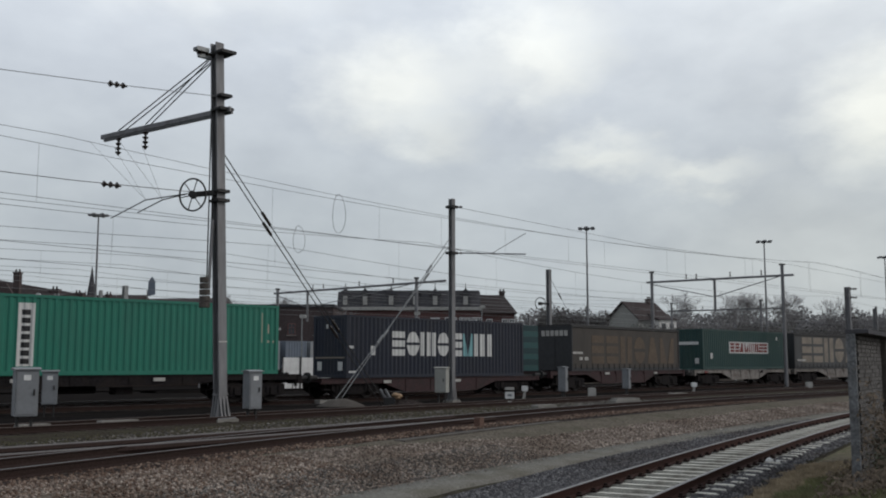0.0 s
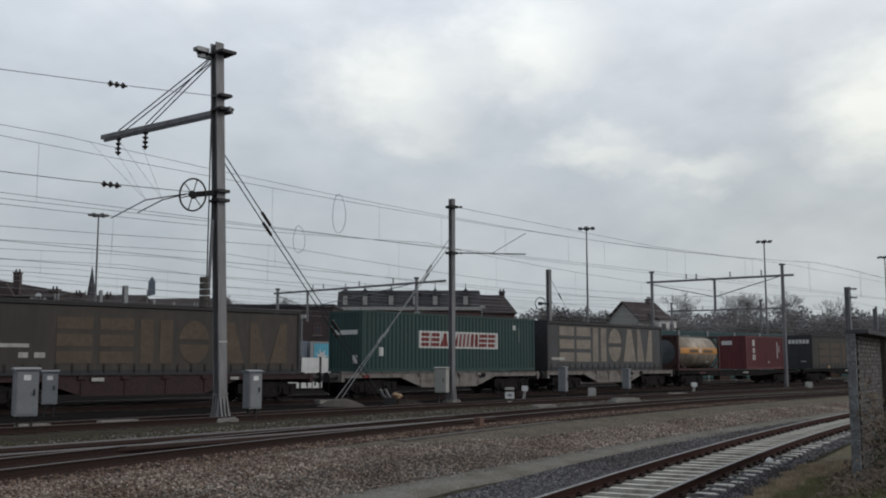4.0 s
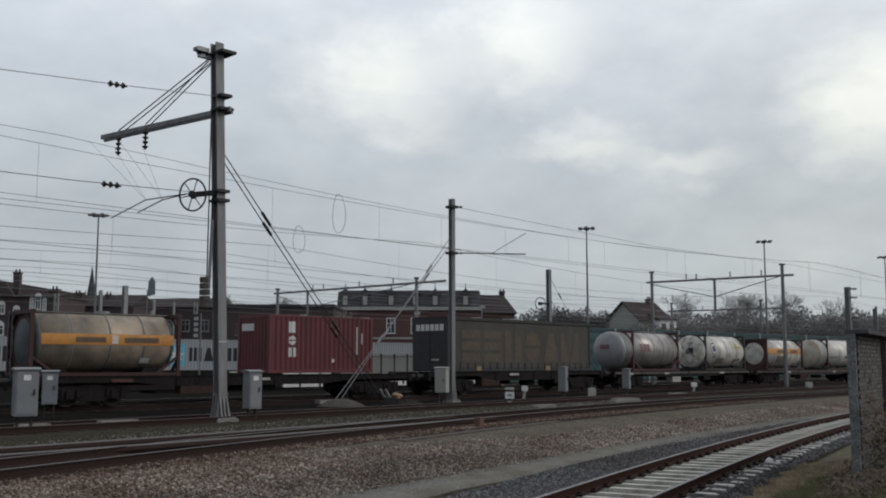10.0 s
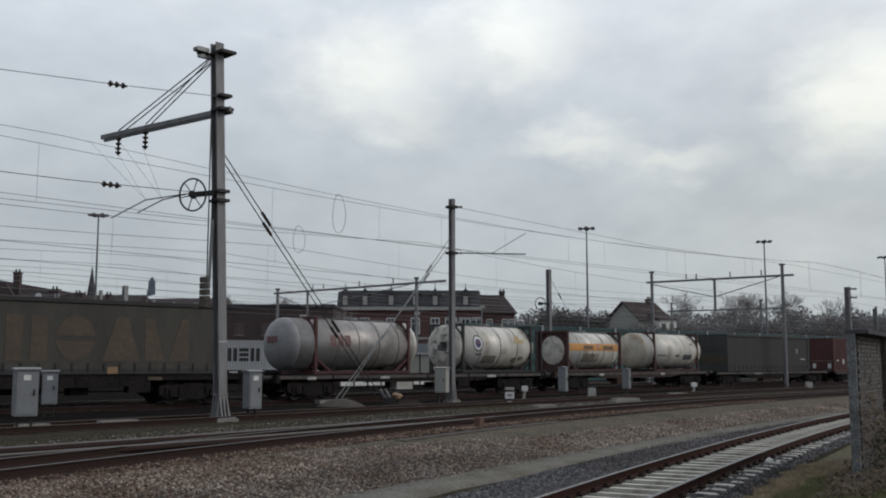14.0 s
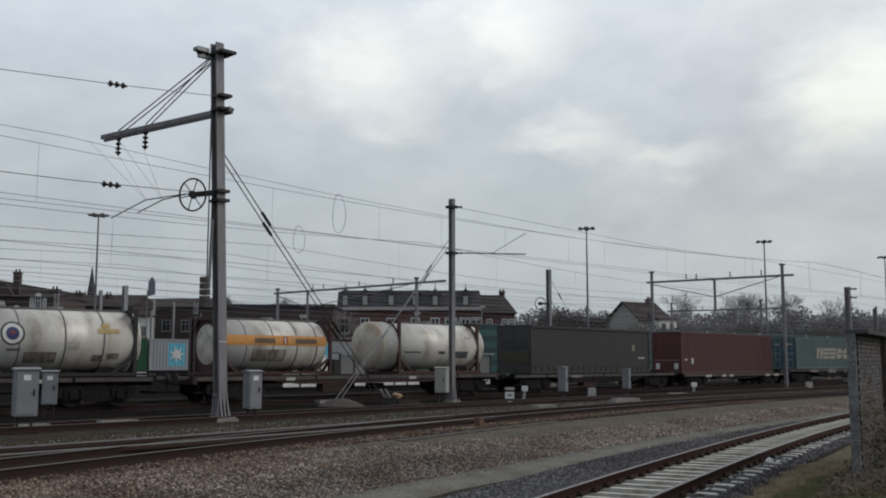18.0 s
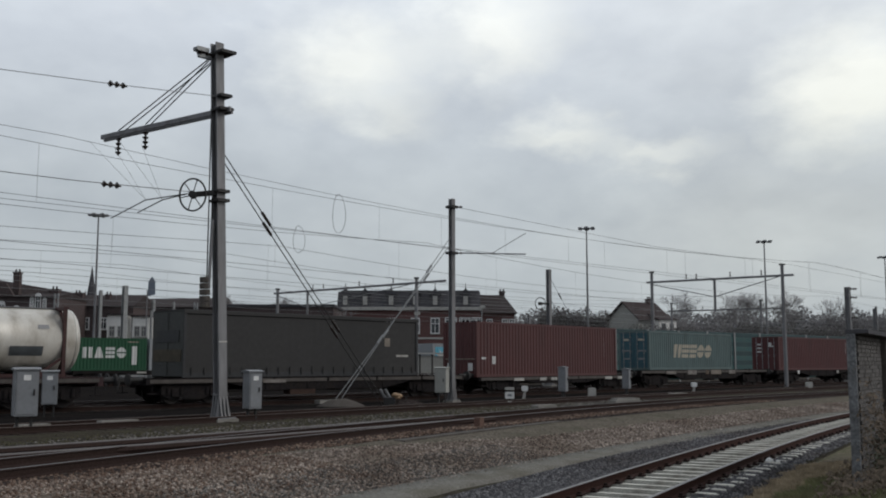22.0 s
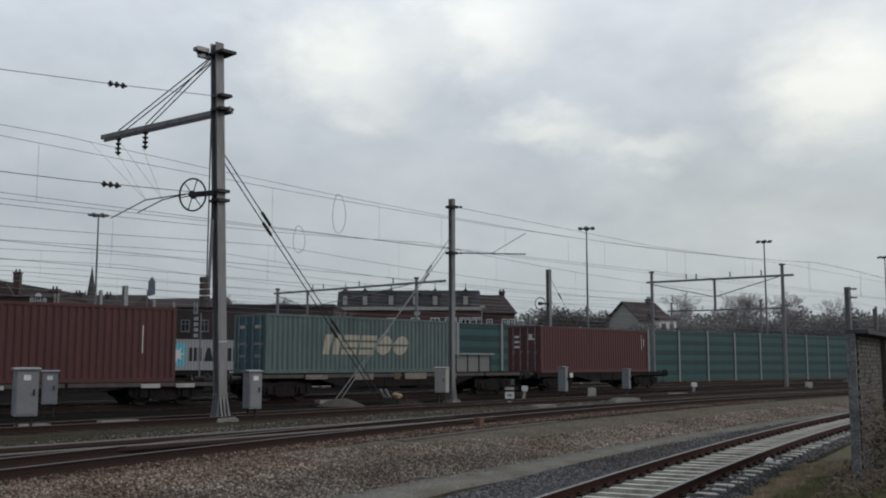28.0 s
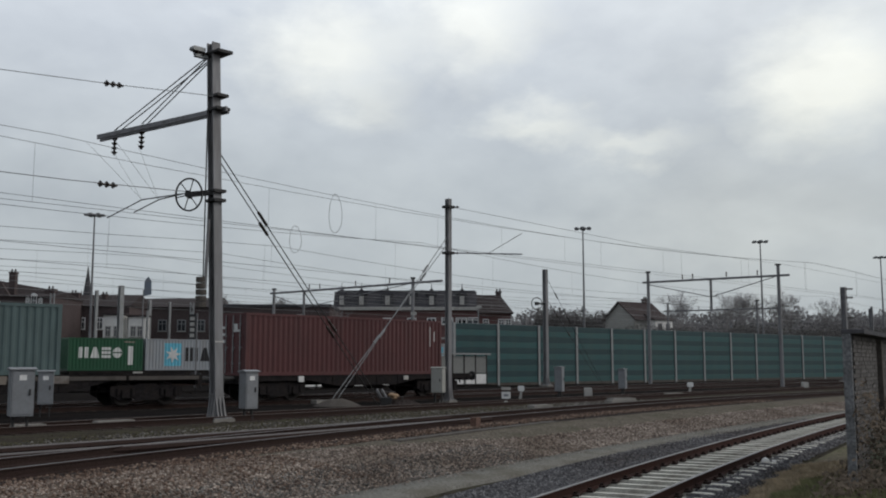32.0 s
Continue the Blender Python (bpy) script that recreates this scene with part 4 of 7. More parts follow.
# ribbed sea-green 40 ft box with a white upright panel
load(container("sea-green ribbed steel container with a white upright panel", 12, 2.98, M["green"], side_marks=[
    (plates([(-4.98, 1.5, 0.62, 2.33)], sd), LW, "white upright panel"),
    (plates([(-4.98, 0.52 + 0.3 * i, 0.32, 0.2) for i in range(7)], sd - 0.006), M["logo_black"], "dark blocks in a column"),
    (plates([(5.16, 2.0, 0.06, 1.3), (5.5, 1.95, 0.07, 0.4), (5.5, 1.4, 0.1, 0.1), (5.75, 1.4, 0.1, 0.1)], sd), M["logo_cream"], "small pale marks")]), -21.5, 12, 1.2)
load(container("navy blue ribbed 45-foot steel container with a large white mark", 13.4, 2.97, M["navy"],
    end_marks=[(0.75, 0.55, 0.3, 0.42, LW), (-0.75, 0.55, 0.3, 0.42, LW), (0.0, 0.95, 2.1, 0.07, M["logo_tan"]), (0.2, 2.45, 0.12, 0.2, LW)],
    side_marks=[(glyphs("wcmcw", -3.7, 1.06, 5.2, 1.2, sd, 0.12), LW, "large white block mark"), (glyphs("v", 1.55, 1.06, 0.8, 1.2, sd, 0.1), M["logo_cyan"], "pale blue block"), (glyphs("id", 2.45, 1.06, 1.5, 1.2, sd, 0.14), LW, "white block"),
                (plates([(-6.4, 1.45, 0.3, 0.13), (-5.0, 1.3, 0.3, 0.45), (-6.3, 0.28, 0.5, 0.1), (-3.3, 0.1, 0.6, 0.1)], sd), LW, "white data panels")]), -5.65, 13.4, 0.97)
load(swap_body("soot-brown curtain-sided swap body with a faded tan mark", 13.25, 2.82, M["curtain_brown"], M["bulkhead_dark"],
    side_marks=[(glyphs("wwdca", -4.4, 0.45, 8.1, 1.75, -1.2285), M["logo_rust"], "faded rust-brown block mark"), (glyphs("v", 4.0, 0.45, 1.9, 1.75, -1.2285, 0.0), M["logo_rust"], "faded block"),
                (plates([(-5.6, 0.75, 0.35, 0.2), (-5.0, 0.75, 0.4, 0.2), (-6.0, 1.1, 1.2, 0.14)], -1.229), M["offwhite"], "pale data panels")],
    end_marks=[(-0.85 + 0.34 * k, 2.3, 0.25, 0.34, M["offwhite"]) for k in range(6)]), 12.6, 13.25, 1.2)
load(container("dark blue-green ribbed 45-foot container with a white-lined red mark", 13.5, 2.94, M["teal"],
    end_marks=[(0.0, 1.9, 1.7, 0.22, LW), (-0.7, 0.6, 0.3, 0.4, LW)],
    side_marks=[(plates([(0.33, 1.62, 6.3, 0.88)], sd), LW, "white panel"), (glyphs("wwavmdww", -2.7, 1.28, 5.9, 0.68, sd - 0.006, 0.16, 0.1), M["logo_red"], "red block mark on the panel"),
                (plates([(-5.45, 0.97, 0.3, 0.42), (4.9, 2.4, 0.24, 0.26), (5.35, 2.0, 0.06, 0.8)], sd), LW, "white data panels")]), 29.5, 13.5, 1.25)
load(swap_body("grey curtain-sided swap body with a large faded tan mark", 13.35, 2.95, M["curtain_grey"], M["bulkhead_dark"],
    side_marks=[(glyphs("wwdca", -5.4, 0.55, 8.7, 2.1, -1.2285, 0.16), M["logo_tan"], "large faded tan block mark"), (glyphs("v", 3.5, 0.55, 1.9, 2.1, -1.2285, 0.0), M["logo_tan"], "faded tan block"),
                (plates([(-5.9, 0.72, 0.6, 0.16), (-5.2, 0.72, 0.7, 0.16)], -1.229), M["offwhite"], "pale data panels")]), 44.14, 13.6, 1.22)
load(tank("soot-streaked tank container with an orange band", M["tank_dirty"], M["tank_end_dark"], M["frame_maroon"], plate=True, rings=(-1.4, 0.1, 1.5),
    bands=[(-2.6, 2.75, -0.1, 0.32, M["orange"], "wide orange band"), (-1.3, -0.1, -0.02, 0.2, M["logo_rust"], "brown block mark"), (0.65, 2.1, -0.02, 0.2, M["logo_rust"], "brown block mark"),
           (0.15, 0.4, -0.05, 0.28, M["logo_white"], "white square"), (1.4, 1.8, -0.8, -0.6, M["logo_white"], "white data panel")]), 59.95, 6.06, 1.15)
load(container("maroon ribbed 20-foot steel container with white marks", 6.058, 2.591, M["maroon"], end_marks=[(0.45, 2.05, 0.9, 0.32, LW)],
    side_marks=[(glyphs("i", -1.95, 1.8, 0.36, 0.5, sd, 0.0), LW, "white block"), (glyphs("c", -1.95, 1.25, 0.4, 0.42, sd, 0.0), LW, "white block"), (glyphs("d", -1.95, 0.72, 0.4, 0.42, sd, 0.0), LW, "white block"),
                (plates([(2.05, 1.5, 0.06, 1.3), (2.35, 1.6, 0.06, 0.5), (0.6, 0.55, 0.14, 0.16)], sd), LW, "small white marks")]), 70.25, 6.058, 1.22)
load(swap_body("dark olive curtain-sided swap body with a faint rust mark", 13.32, 2.87, M["curtain_olive"], M["bulkhead_dark"],
    side_marks=[(glyphs("wwdca", -5.5, 0.5, 8.8, 1.7, -1.2285), M["logo_faint"], "faint rust-brown block mark"), (glyphs("v", 3.5, 0.5, 1.9, 1.7, -1.2285, 0.0), M["logo_faint"], "faint block"), (plates([(2.2, 0.14, 0.42, 0.26), (-4.1, 0.14, 0.42, 0.22)], -1.256), M["cover_yellow"], "small ochre box on the sill")],
    end_marks=[(-0.85 + 0.34 * k, 2.3, 0.25, 0.34, M["logo_white"]) for k in range(6)] + [(-0.4, 0.6, 0.5, 0.1, M["offwhite"])]), 81.5, 13.32, 1.24)
load(tank("dull steel tank with long domed ends in a red frame", M["tank_steel"], M["tank_end_grey"], M["frame_red"], blot=[(0.25, 0.2, 0.2, 0.3, M["logo_dim"]), (0.0, 0.2, 0.2, 0.3, M["logo_dim"]), (-0.25, 0.2, 0.2, 0.3, M["logo_dim"])], left=1.5, right=1.2, rings=(-1.6, -0.3, 1.0, 2.3), height=2.66, r=1.22,
    bands=[(-2.1, -1.75, -0.1, 0.42, M["logo_dim"], "faded red block"), (-1.65, -1.3, -0.1, 0.42, M["logo_dim"], "faded red block"), (-1.2, -0.85, -0.1, 0.42, M["logo_dim"], "faded red block")]), 99.95, 6.06, 1.15)
load(tank("chalky white tank with a patched round end", M["tank_clean"], M["tank_end_white"], M["dark_steel"], blot=[(-0.2, 0.12, 0.42, 0.34, M["logo_black"]), (0.02, -0.02, 0.34, 0.3, M["tank_end_dark"]), (-0.3, -0.12, 0.2, 0.16, M["tank_end_dark"]), (0.45, 0.3, 0.25, 0.14, M["tank_end_grey"]), (0.5, -0.25, 0.2, 0.3, M["tank_end_grey"]), (-0.4, -0.3, 0.3, 0.12, M["tank_end_grey"]), (-0.2, 0.65, 0.3, 0.12, M["tank_end_grey"])], left=0.6, right=0.8, deep=0.28, rings=(-1.5, 0.2, 1.7), height=2.62, r=1.2,
    discs=[(-1.75, 0.22, 0.44, M["frame_navy"]), (-1.75, 0.22, 0.37, M["logo_white"]), (-1.75, 0.22, 0.24, M["navy_mark"]), (-1.75, 0.25, 0.08, M["logo_red"])],
    bands=[(-1.95, -1.45, -0.42, -0.33, M["tank_end_dark"], "dark bar"), (1.45, 2.3, 0.28, 0.46, M["ochre_band"], "yellow bar"), (1.6, 1.95, 0.5, 0.66, M["ochre_band"], "yellow block"), (-1.3, -0.1, -0.86, -0.45, M["tank_soot"], "sooty patch"),
           (1.3, 1.7, -0.8, -0.55, M["tank_soot"], "sooty patch"), (1.9, 2.35, -0.7, -0.48, M["tank_soot"], "sooty patch"), (0.3, 0.75, -0.35, -0.05, M["tank_soot_pale"], "greyish patch")]), 110, 6.06, 1.15)
load(tank("silver tank container with an orange band in a maroon frame", M["tank_clean"], M["tank_end_white"], M["frame_maroon"], plate=True, rings=(-1.6, -0.2, 1.1, 2.2),
    bands=[(-2.7, 2.75, -0.02, 0.42, M["orange"], "wide orange band"), (-1.2, -0.1, 0.06, 0.3, M["logo_rust"], "brown block mark"), (1.0, 2.2, 0.06, 0.3, M["logo_rust"], "brown block mark"),
           (0.3, 0.58, 0.02, 0.38, M["logo_red"], "red badge"), (0.41, 0.47, 0.08, 0.32, M["white"], "white upright bar"), (-1.3, 0.5, -0.72, -0.2, M["tank_soot"], "dark grey panel")]), 119.65, 6.06, 1.15)
load(tank("cream tank with a rust-stained domed end", M["tank_clean"], M["tank_end_rust"], M["frame_maroon"], left=1.55, right=1.3, deep=0.36, rings=(), height=2.66, r=1.2,
    bands=[(1.0, 2.2, -0.6, -0.25, M["tank_end_dark"], "dark flap"), (-2.6, -1.4, -0.36, -0.28, M["tank_end_dark"], "dark streak"), (-0.1, 0.4, -0.4, -0.25, M["tank_end_dark"], "dark mark"), (2.0, 2.4, 0.4, 0.55, M["tank_end_grey"], "grey block mark")]), 129.95, 6.06, 1.12)
load(swap_body("plain dark curtain-sided trailer body with worn paint", 13.3, 2.8, M["curtain_dark"], M["frame_navy"],
    side_marks=[(plates([(4.6, 1.6, 0.35, 0.4)], -1.229), M["logo_tan"], "pale scuff"), (plates([(5.6, 0.95, 0.8, 0.1)], -1.229), M["offwhite"], "pale stripe")],
    end_marks=[(0.0, 0.9, 2.2, 0.5, M["ochre_mark"]), (0.0, 1.7, 1.8, 0.5, M["bulkhead_dark"])]), 140.65, 13.3, 1.07)
load(container("oxide-red ribbed 45-foot steel container", 14, 3, M["oxide"],
    end_marks=[(0.75, 0.55, 0.3, 0.42, LW), (-0.75, 0.55, 0.3, 0.42, LW), (0.0, 0.98, 2.1, 0.05, M["logo_tan"])],
    side_marks=[(plates([(-6.4, 1.02, 0.36, 0.12), (-5.5, 0.92, 0.32, 0.42), (5.6, 1.7, 0.05, 1.1)], sd), LW, "white data panels")]), 158.55, 14, 0.91)
load(container("faded teal ribbed 40-foot container with blue doors and a cream mark", 11.85, 2.63, M["sea_teal"], doors=True, door_mat=M["blue_door"],
    end_marks=[(-0.6, 2.05, 0.5, 0.14, M["logo_cream"]), (0.6, 2.05, 0.4, 0.14, M["logo_cream"]), (-0.6, 1.3, 0.7, 0.1, M["cabinet"]), (0.6, 1.3, 0.7, 0.1, M["cabinet"]), (-0.6, 0.75, 0.5, 0.14, M["cabinet"]), (0.6, 0.75, 0.5, 0.1, M["cabinet"])],
    side_marks=[(glyphs("dwwcc", -2.75, 0.85, 5.4, 0.92, sd, 0.12, 0.25), M["logo_cream"], "slanted cream block mark")]), 176.8, 11.85, 1.22)
load(container("dull red ribbed 40-foot container with marked doors", 12.19, 2.72, M["brick_red"], doors=True,
    end_marks=[(-0.45, 2.1, 0.25, 0.3, LW), (-0.55, 1.95, 0.5, 0.1, LW), (0.55, 2.1, 0.35, 0.12, LW), (0.55, 1.8, 0.35, 0.12, LW), (0.55, 1.5, 0.4, 0.12, LW)],
    side_marks=[(plates([(5.3, 1.9, 0.05, 1.0), (5.6, 1.9, 0.06, 0.5)], sd), LW, "small white marks")]), 196.5, 12.19, 1.12)

WH = M["offwhite"]
load(wagon("black container wagon with pale data panels", 19.74, 1.18, M["underframe"], 0.1, [(-3, 0.8, 0.14, WH), (2.4, 0.5, 0.14, WH)]), -27.41, 19.74, 0)
load(wagon("low red-brown container wagon", 17.6, 0.94, M["underframe_red"], 0.4, [(-4, 0.5, 0.14, WH), (1, 0.7, 0.14, WH)]), -7.81, 17.6, 0)
load(wagon("red-brown container wagon with a dark frame", 17.4, 1.2, M["underframe_red"], 0.5, [(-2, 0.5, 0.14, WH), (4, 0.4, 0.12, WH)], [(-1, 1.2, 0.3, M["underframe_red"])]), 9.79, 17.4, 0)
load(wagon("container wagon with a pale dirty fish-bellied side beam", 16.4, 1.2, M["sill_grey"], 0.45, [(2.5, 0.5, 0.2, M["underframe"]), (-6, 0.4, 0.14, M["logo_red"])]), 27.58, 16.4, 0)
load(wagon("container wagon with a pale dirty fish-bellied side beam", 16.0, 1.22, M["sill_grey"], 0.45, [(2.0, 0.4, 0.2, M["underframe"]), (3.2, 0.3, 0.2, M["underframe"])]), 43.63, 16.0, 0)
load(wagon("dark grimy container wagon carrying a tank and a box", 20.0, 1.15, M["underframe"], 0.12, [(-6, 0.9, 0.12, M["oxide"]), (0.5, 0.8, 0.1, WH)], [(-2.6, 1.6, 0.3, M["box_rust"])]), 59.43, 20.0, 0)
load(wagon("dark container wagon with rust-brown boxes", 17.4, 1.22, M["underframe"], 0.2, [(-1, 0.8, 0.12, WH), (4, 0.6, 0.12, M["logo_rust"])], [(-3.0, 1.5, 0.35, M["box_rust"]), (3.4, 0.9, 0.3, M["underframe"])]), 79.42, 17.4, 0)
load(wagon("dark tank-carrying wagon with white boxes", 20.4, 1.15, M["underframe"], 0.1, [(-7.6, 0.5, 0.12, WH), (-3, 0.6, 0.12, WH), (5, 0.7, 0.12, WH)], [(-1.6, 1.1, 0.35, WH), (2.8, 0.9, 0.25, M["underframe"])], edge=M["sill_dust"]), 97.09, 20.4, 0)
load(wagon("red-brown tank-carrying wagon with a rusty box", 20.4, 1.13, M["underframe_red"], 0.1, [(-4.6, 0.5, 0.14, WH), (3, 0.5, 0.14, WH)], [(-2.0, 1.4, 0.35, M["box_rust"])], edge=M["sill_dust"]), 117.69, 20.4, 0)
load(wagon("dark container wagon with rusty side boxes", 19.6, 1.05, M["underframe"], 0.25, [(-3, 1.2, 0.14, M["sill_grey"])], [(-1.4, 1.4, 0.35, M["box_rust"])], edge=M["sill_dust"]), 138.40, 19.6, 0)
load(wagon("low grey-brown container wagon with white data panels", 17.0, 0.93, M["underframe"], 0.12, [(-4.4, 0.9, 0.16, WH), (-2.1, 0.6, 0.16, WH), (-1.0, 0.6, 0.16, WH), (4.9, 0.8, 0.16, WH), (6.4, 0.8, 0.16, WH)], edge=M["sill_dust"]), 158.11, 17.0, 0)
load(wagon("grey-brown container wagon with painted panels and an empty end", 20.0, 1.2, M["underframe"], 0.35, [(-5.5, 1.3, 0.2, M["sill_grey"]), (-2.6, 1.2, 0.3, M["sill_grey"]), (-0.4, 0.4, 0.3, M["logo_rust"]), (0.9, 1.5, 0.3, M["logo_tan"]), (3.4, 1.0, 0.28, M["sill_grey"])], edge=M["sill_dust"]), 175.08, 20.0, 0)
load(wagon("dark last container wagon with white lamp plates", 16.0, 1.12, M["underframe"], 0.2, [(-4.0, 0.3, 0.26, W), (2.6, 0.3, 0.2, WH)]), 195.50, 16.0, 0)


# ---- clouds ----
SKY_R = 2500.0


def cloud_material():
    m = bpy.data.materials.new("overcast_cloud")
    m.use_nodes = True
    nt = m.node_tree
    nt.nodes.clear()
    co = nt.nodes.new("ShaderNodeTexCoord")
    mp = nt.nodes.new("ShaderNodeMapping")
    mp.inputs["Scale"].default_value = (1, 0.3, 1.75)
    mp.inputs["Rotation"].default_value = (0, radians(-12), 0)
    nt.links.new(co.outputs["Object"], mp.inputs[0])

    def fog(scale, detail, rough):
        n = nt.nodes.new("ShaderNodeTexNoise")
        n.inputs["Scale"].default_value, n.inputs["Detail"].default_value, n.inputs["Roughness"].default_value = scale, detail, rough
        nt.links.new(mp.outputs[0], n.inputs[0])
        return n

    def blend(kind, a, b):
        x = nt.nodes.new("ShaderNodeMixRGB")
        x.blend_type = kind
        x.inputs[0].default_value = 1
        nt.links.new(a, x.inputs[1])
        nt.links.new(b, x.inputs[2])
        return x.outputs[0]

    big, small = fog(0.0022, 4, 0.5), fog(0.006, 5, 0.55)
    tone = blend("MULTIPLY", ramp(nt, big.outputs[0], [(0.3, (0.85, 0.86, 0.88)), (0.5, (0.97, 0.975, 0.98)), (0.72, (1.0, 1.0, 1.0))]),
                 ramp(nt, small.outputs[0], [(0.3, (0.9, 0.905, 0.915)), (0.7, (1.0, 1.0, 1.0))]))
    sep = nt.nodes.new("ShaderNodeSeparateXYZ")
    nt.links.new(co.outputs["Object"], sep.inputs[0])
    high = nt.nodes.new("ShaderNodeMapRange")
    high.inputs[1].default_value, high.inputs[2].default_value = 0, 950
    nt.links.new(sep.outputs[2], high.inputs[0])
    depth = ramp(nt, high.outputs[0], [(0.0, (0.47, 0.512, 0.53)), (0.4, (0.548, 0.597, 0.632)), (0.75, (0.66, 0.712, 0.775)), (1.0, (0.785, 0.842, 0.915))])
    out = blend("MULTIPLY", depth, tone)
    # thin places where the sun's light comes through
    for x, z, rx, rz, k in ((-125, 685, 280, 170, 0.27), (230, 770, 230, 180, 0.24), (1040, 590, 260, 190, 0.3), (1000, 800, 700, 420, 0.09), (300, 850, 600, 300, 0.04), (400, 520, 200, 80, 0.2), (640, 470, 190, 60, 0.16), (950, 900, 260, 90, 0.1), (-560, 900, 500, 130, 0.1), (0, 560, 150, 80, 0.1), (950, 280, 650, 300, 0.09)):
        mm = nt.nodes.new("ShaderNodeMapping")
        mm.vector_type = "TEXTURE"
        mm.inputs["Location"].default_value, mm.inputs["Scale"].default_value = (x, 0, z), (rx, 1e6, rz)
        off = nt.nodes.new("ShaderNodeVectorMath")
        off.operation = "MULTIPLY_ADD"
        off.inputs[1].default_value, off.inputs[2].default_value = (260, 0, 200), (-130, 0, -100)
        nt.links.new(small.outputs["Color"], off.inputs[0])
        ad = nt.nodes.new("ShaderNodeVectorMath")
        nt.links.new(co.outputs["Object"], ad.inputs[0])
        nt.links.new(off.outputs[0], ad.inputs[1])
        nt.links.new(ad.outputs[0], mm.inputs[0])
        gr = nt.nodes.new("ShaderNodeTexGradient")
        gr.gradient_type = "SPHERICAL"
        nt.links.new(mm.outputs[0], gr.inputs[0])
        out = blend("ADD", out, ramp(nt, gr.outputs[1], [(0.0, (0, 0, 0)), (0.25, (k * 0.25, k * 0.235, k * 0.165)), (0.8, (k * 1.02, k * 0.94, k * 0.64))]))
    em = nt.nodes.new("ShaderNodeEmission")
    nt.links.new(out, em.inputs[0])
    o = nt.nodes.new("ShaderNodeOutputMaterial")
    nt.links.new(em.outputs[0], o.inputs[0])
    m.cycles.emission_sampling = "NONE"
    return m


cv = [(SKY_R * math.cos(radians(e)) * math.sin(radians(a)), SKY_R * math.cos(radians(e)) * math.cos(radians(a)), SKY_R * math.sin(radians(e))) for e in range(-2, 49, 5) for a in range(-60, 61, 5)]
cf = [(j * 25 + i, j * 25 + i + 1, (j + 1) * 25 + i + 1, (j + 1) * 25 + i) for j in range(10) for i in range(24)]
CLOUDS = structure("backdrop", Shape().add(cv, cf), cloud_material(), "grey overcast cloud with brighter thin patches", "sky", True)


# ---- overhead line ----
ALONG = radians(49)


def mast(x, y, top, w, label, lean=0.0, turn=ALONG, mat=None):
    t = thing("catenary_mast", label, "mast", Matrix.Translation((x, y, -0.2)) @ Matrix.Rotation(radians(lean), 4, "Y") @ Matrix.Rotation(turn, 4, "Z"), "masts of the overhead line")
    h = top + 0.2
    part("column", Shape().box(-w / 2, w / 2, -w / 2, -w / 2 + 0.035, 0, h).box(-w / 2, w / 2, w / 2 - 0.035, w / 2, 0, h).box(-0.025, 0.025, -w / 2 + 0.035, w / 2 - 0.035, 0, h), mat or M["galv"], t, "steel H-section column")
    part("footing", Shape().box(-w * 1.3, w * 1.3, -w * 1.3, w * 1.3, -0.2, 0.11, 0.04), M["concrete"], t, "concrete footing")
    f = Shape()
    for k in (-1, 1):
        for d in (-w * 0.42, 0, w * 0.42):
            f.prism([(k * w / 2, 0.06), (k * w * 1.05, 0.06), (k * w * 0.8, 0.3), (k * w / 2, 0.85)], d - 0.025, d + 0.025)
            f.prism_x([(k * w / 2, 0.06), (k * w * 1.05, 0.06), (k * w * 0.8, 0.3), (k * w / 2, 0.85)], d - 0.025, d + 0.025)
    f.box(-w * 1.1, w * 1.1, -w * 1.1, w * 1.1, 0.1, 0.15)
    f.box(-w * 0.56, w * 0.56, -w * 0.56, w * 0.56, 0.85, 0.9)
    part("foot_gusset", f, mat or M["galv"], t, "welded foot plates")
    return t


def local(t, p):
    return t.matrix_basis.inverted() @ Vector(p)


def insulator(a, b, r=0.09, n=4, mat=None):
    """A ribbed insulator from a to b."""
    a, b = Vector(a), Vector(b)
    sh = Shape().tube(a, b, r * 0.35, n=8)
    for i in range(n):
        c = a.lerp(b, (i + 0.5) / n)
        d = (b - a).normalized() * 0.035
        sh.tube(c - d, c + d, r, r * 0.55, 12)
    return sh


def rope(a, b, r, sag=0.0, n=10, sides=5):
    a, b = Vector(a), Vector(b)
    return Shape().path([a.lerp(b, i / n) - Vector((0, 0, sag * 4 * (i / n) * (1 - i / n))) for i in range(n + 1)], r, sides)


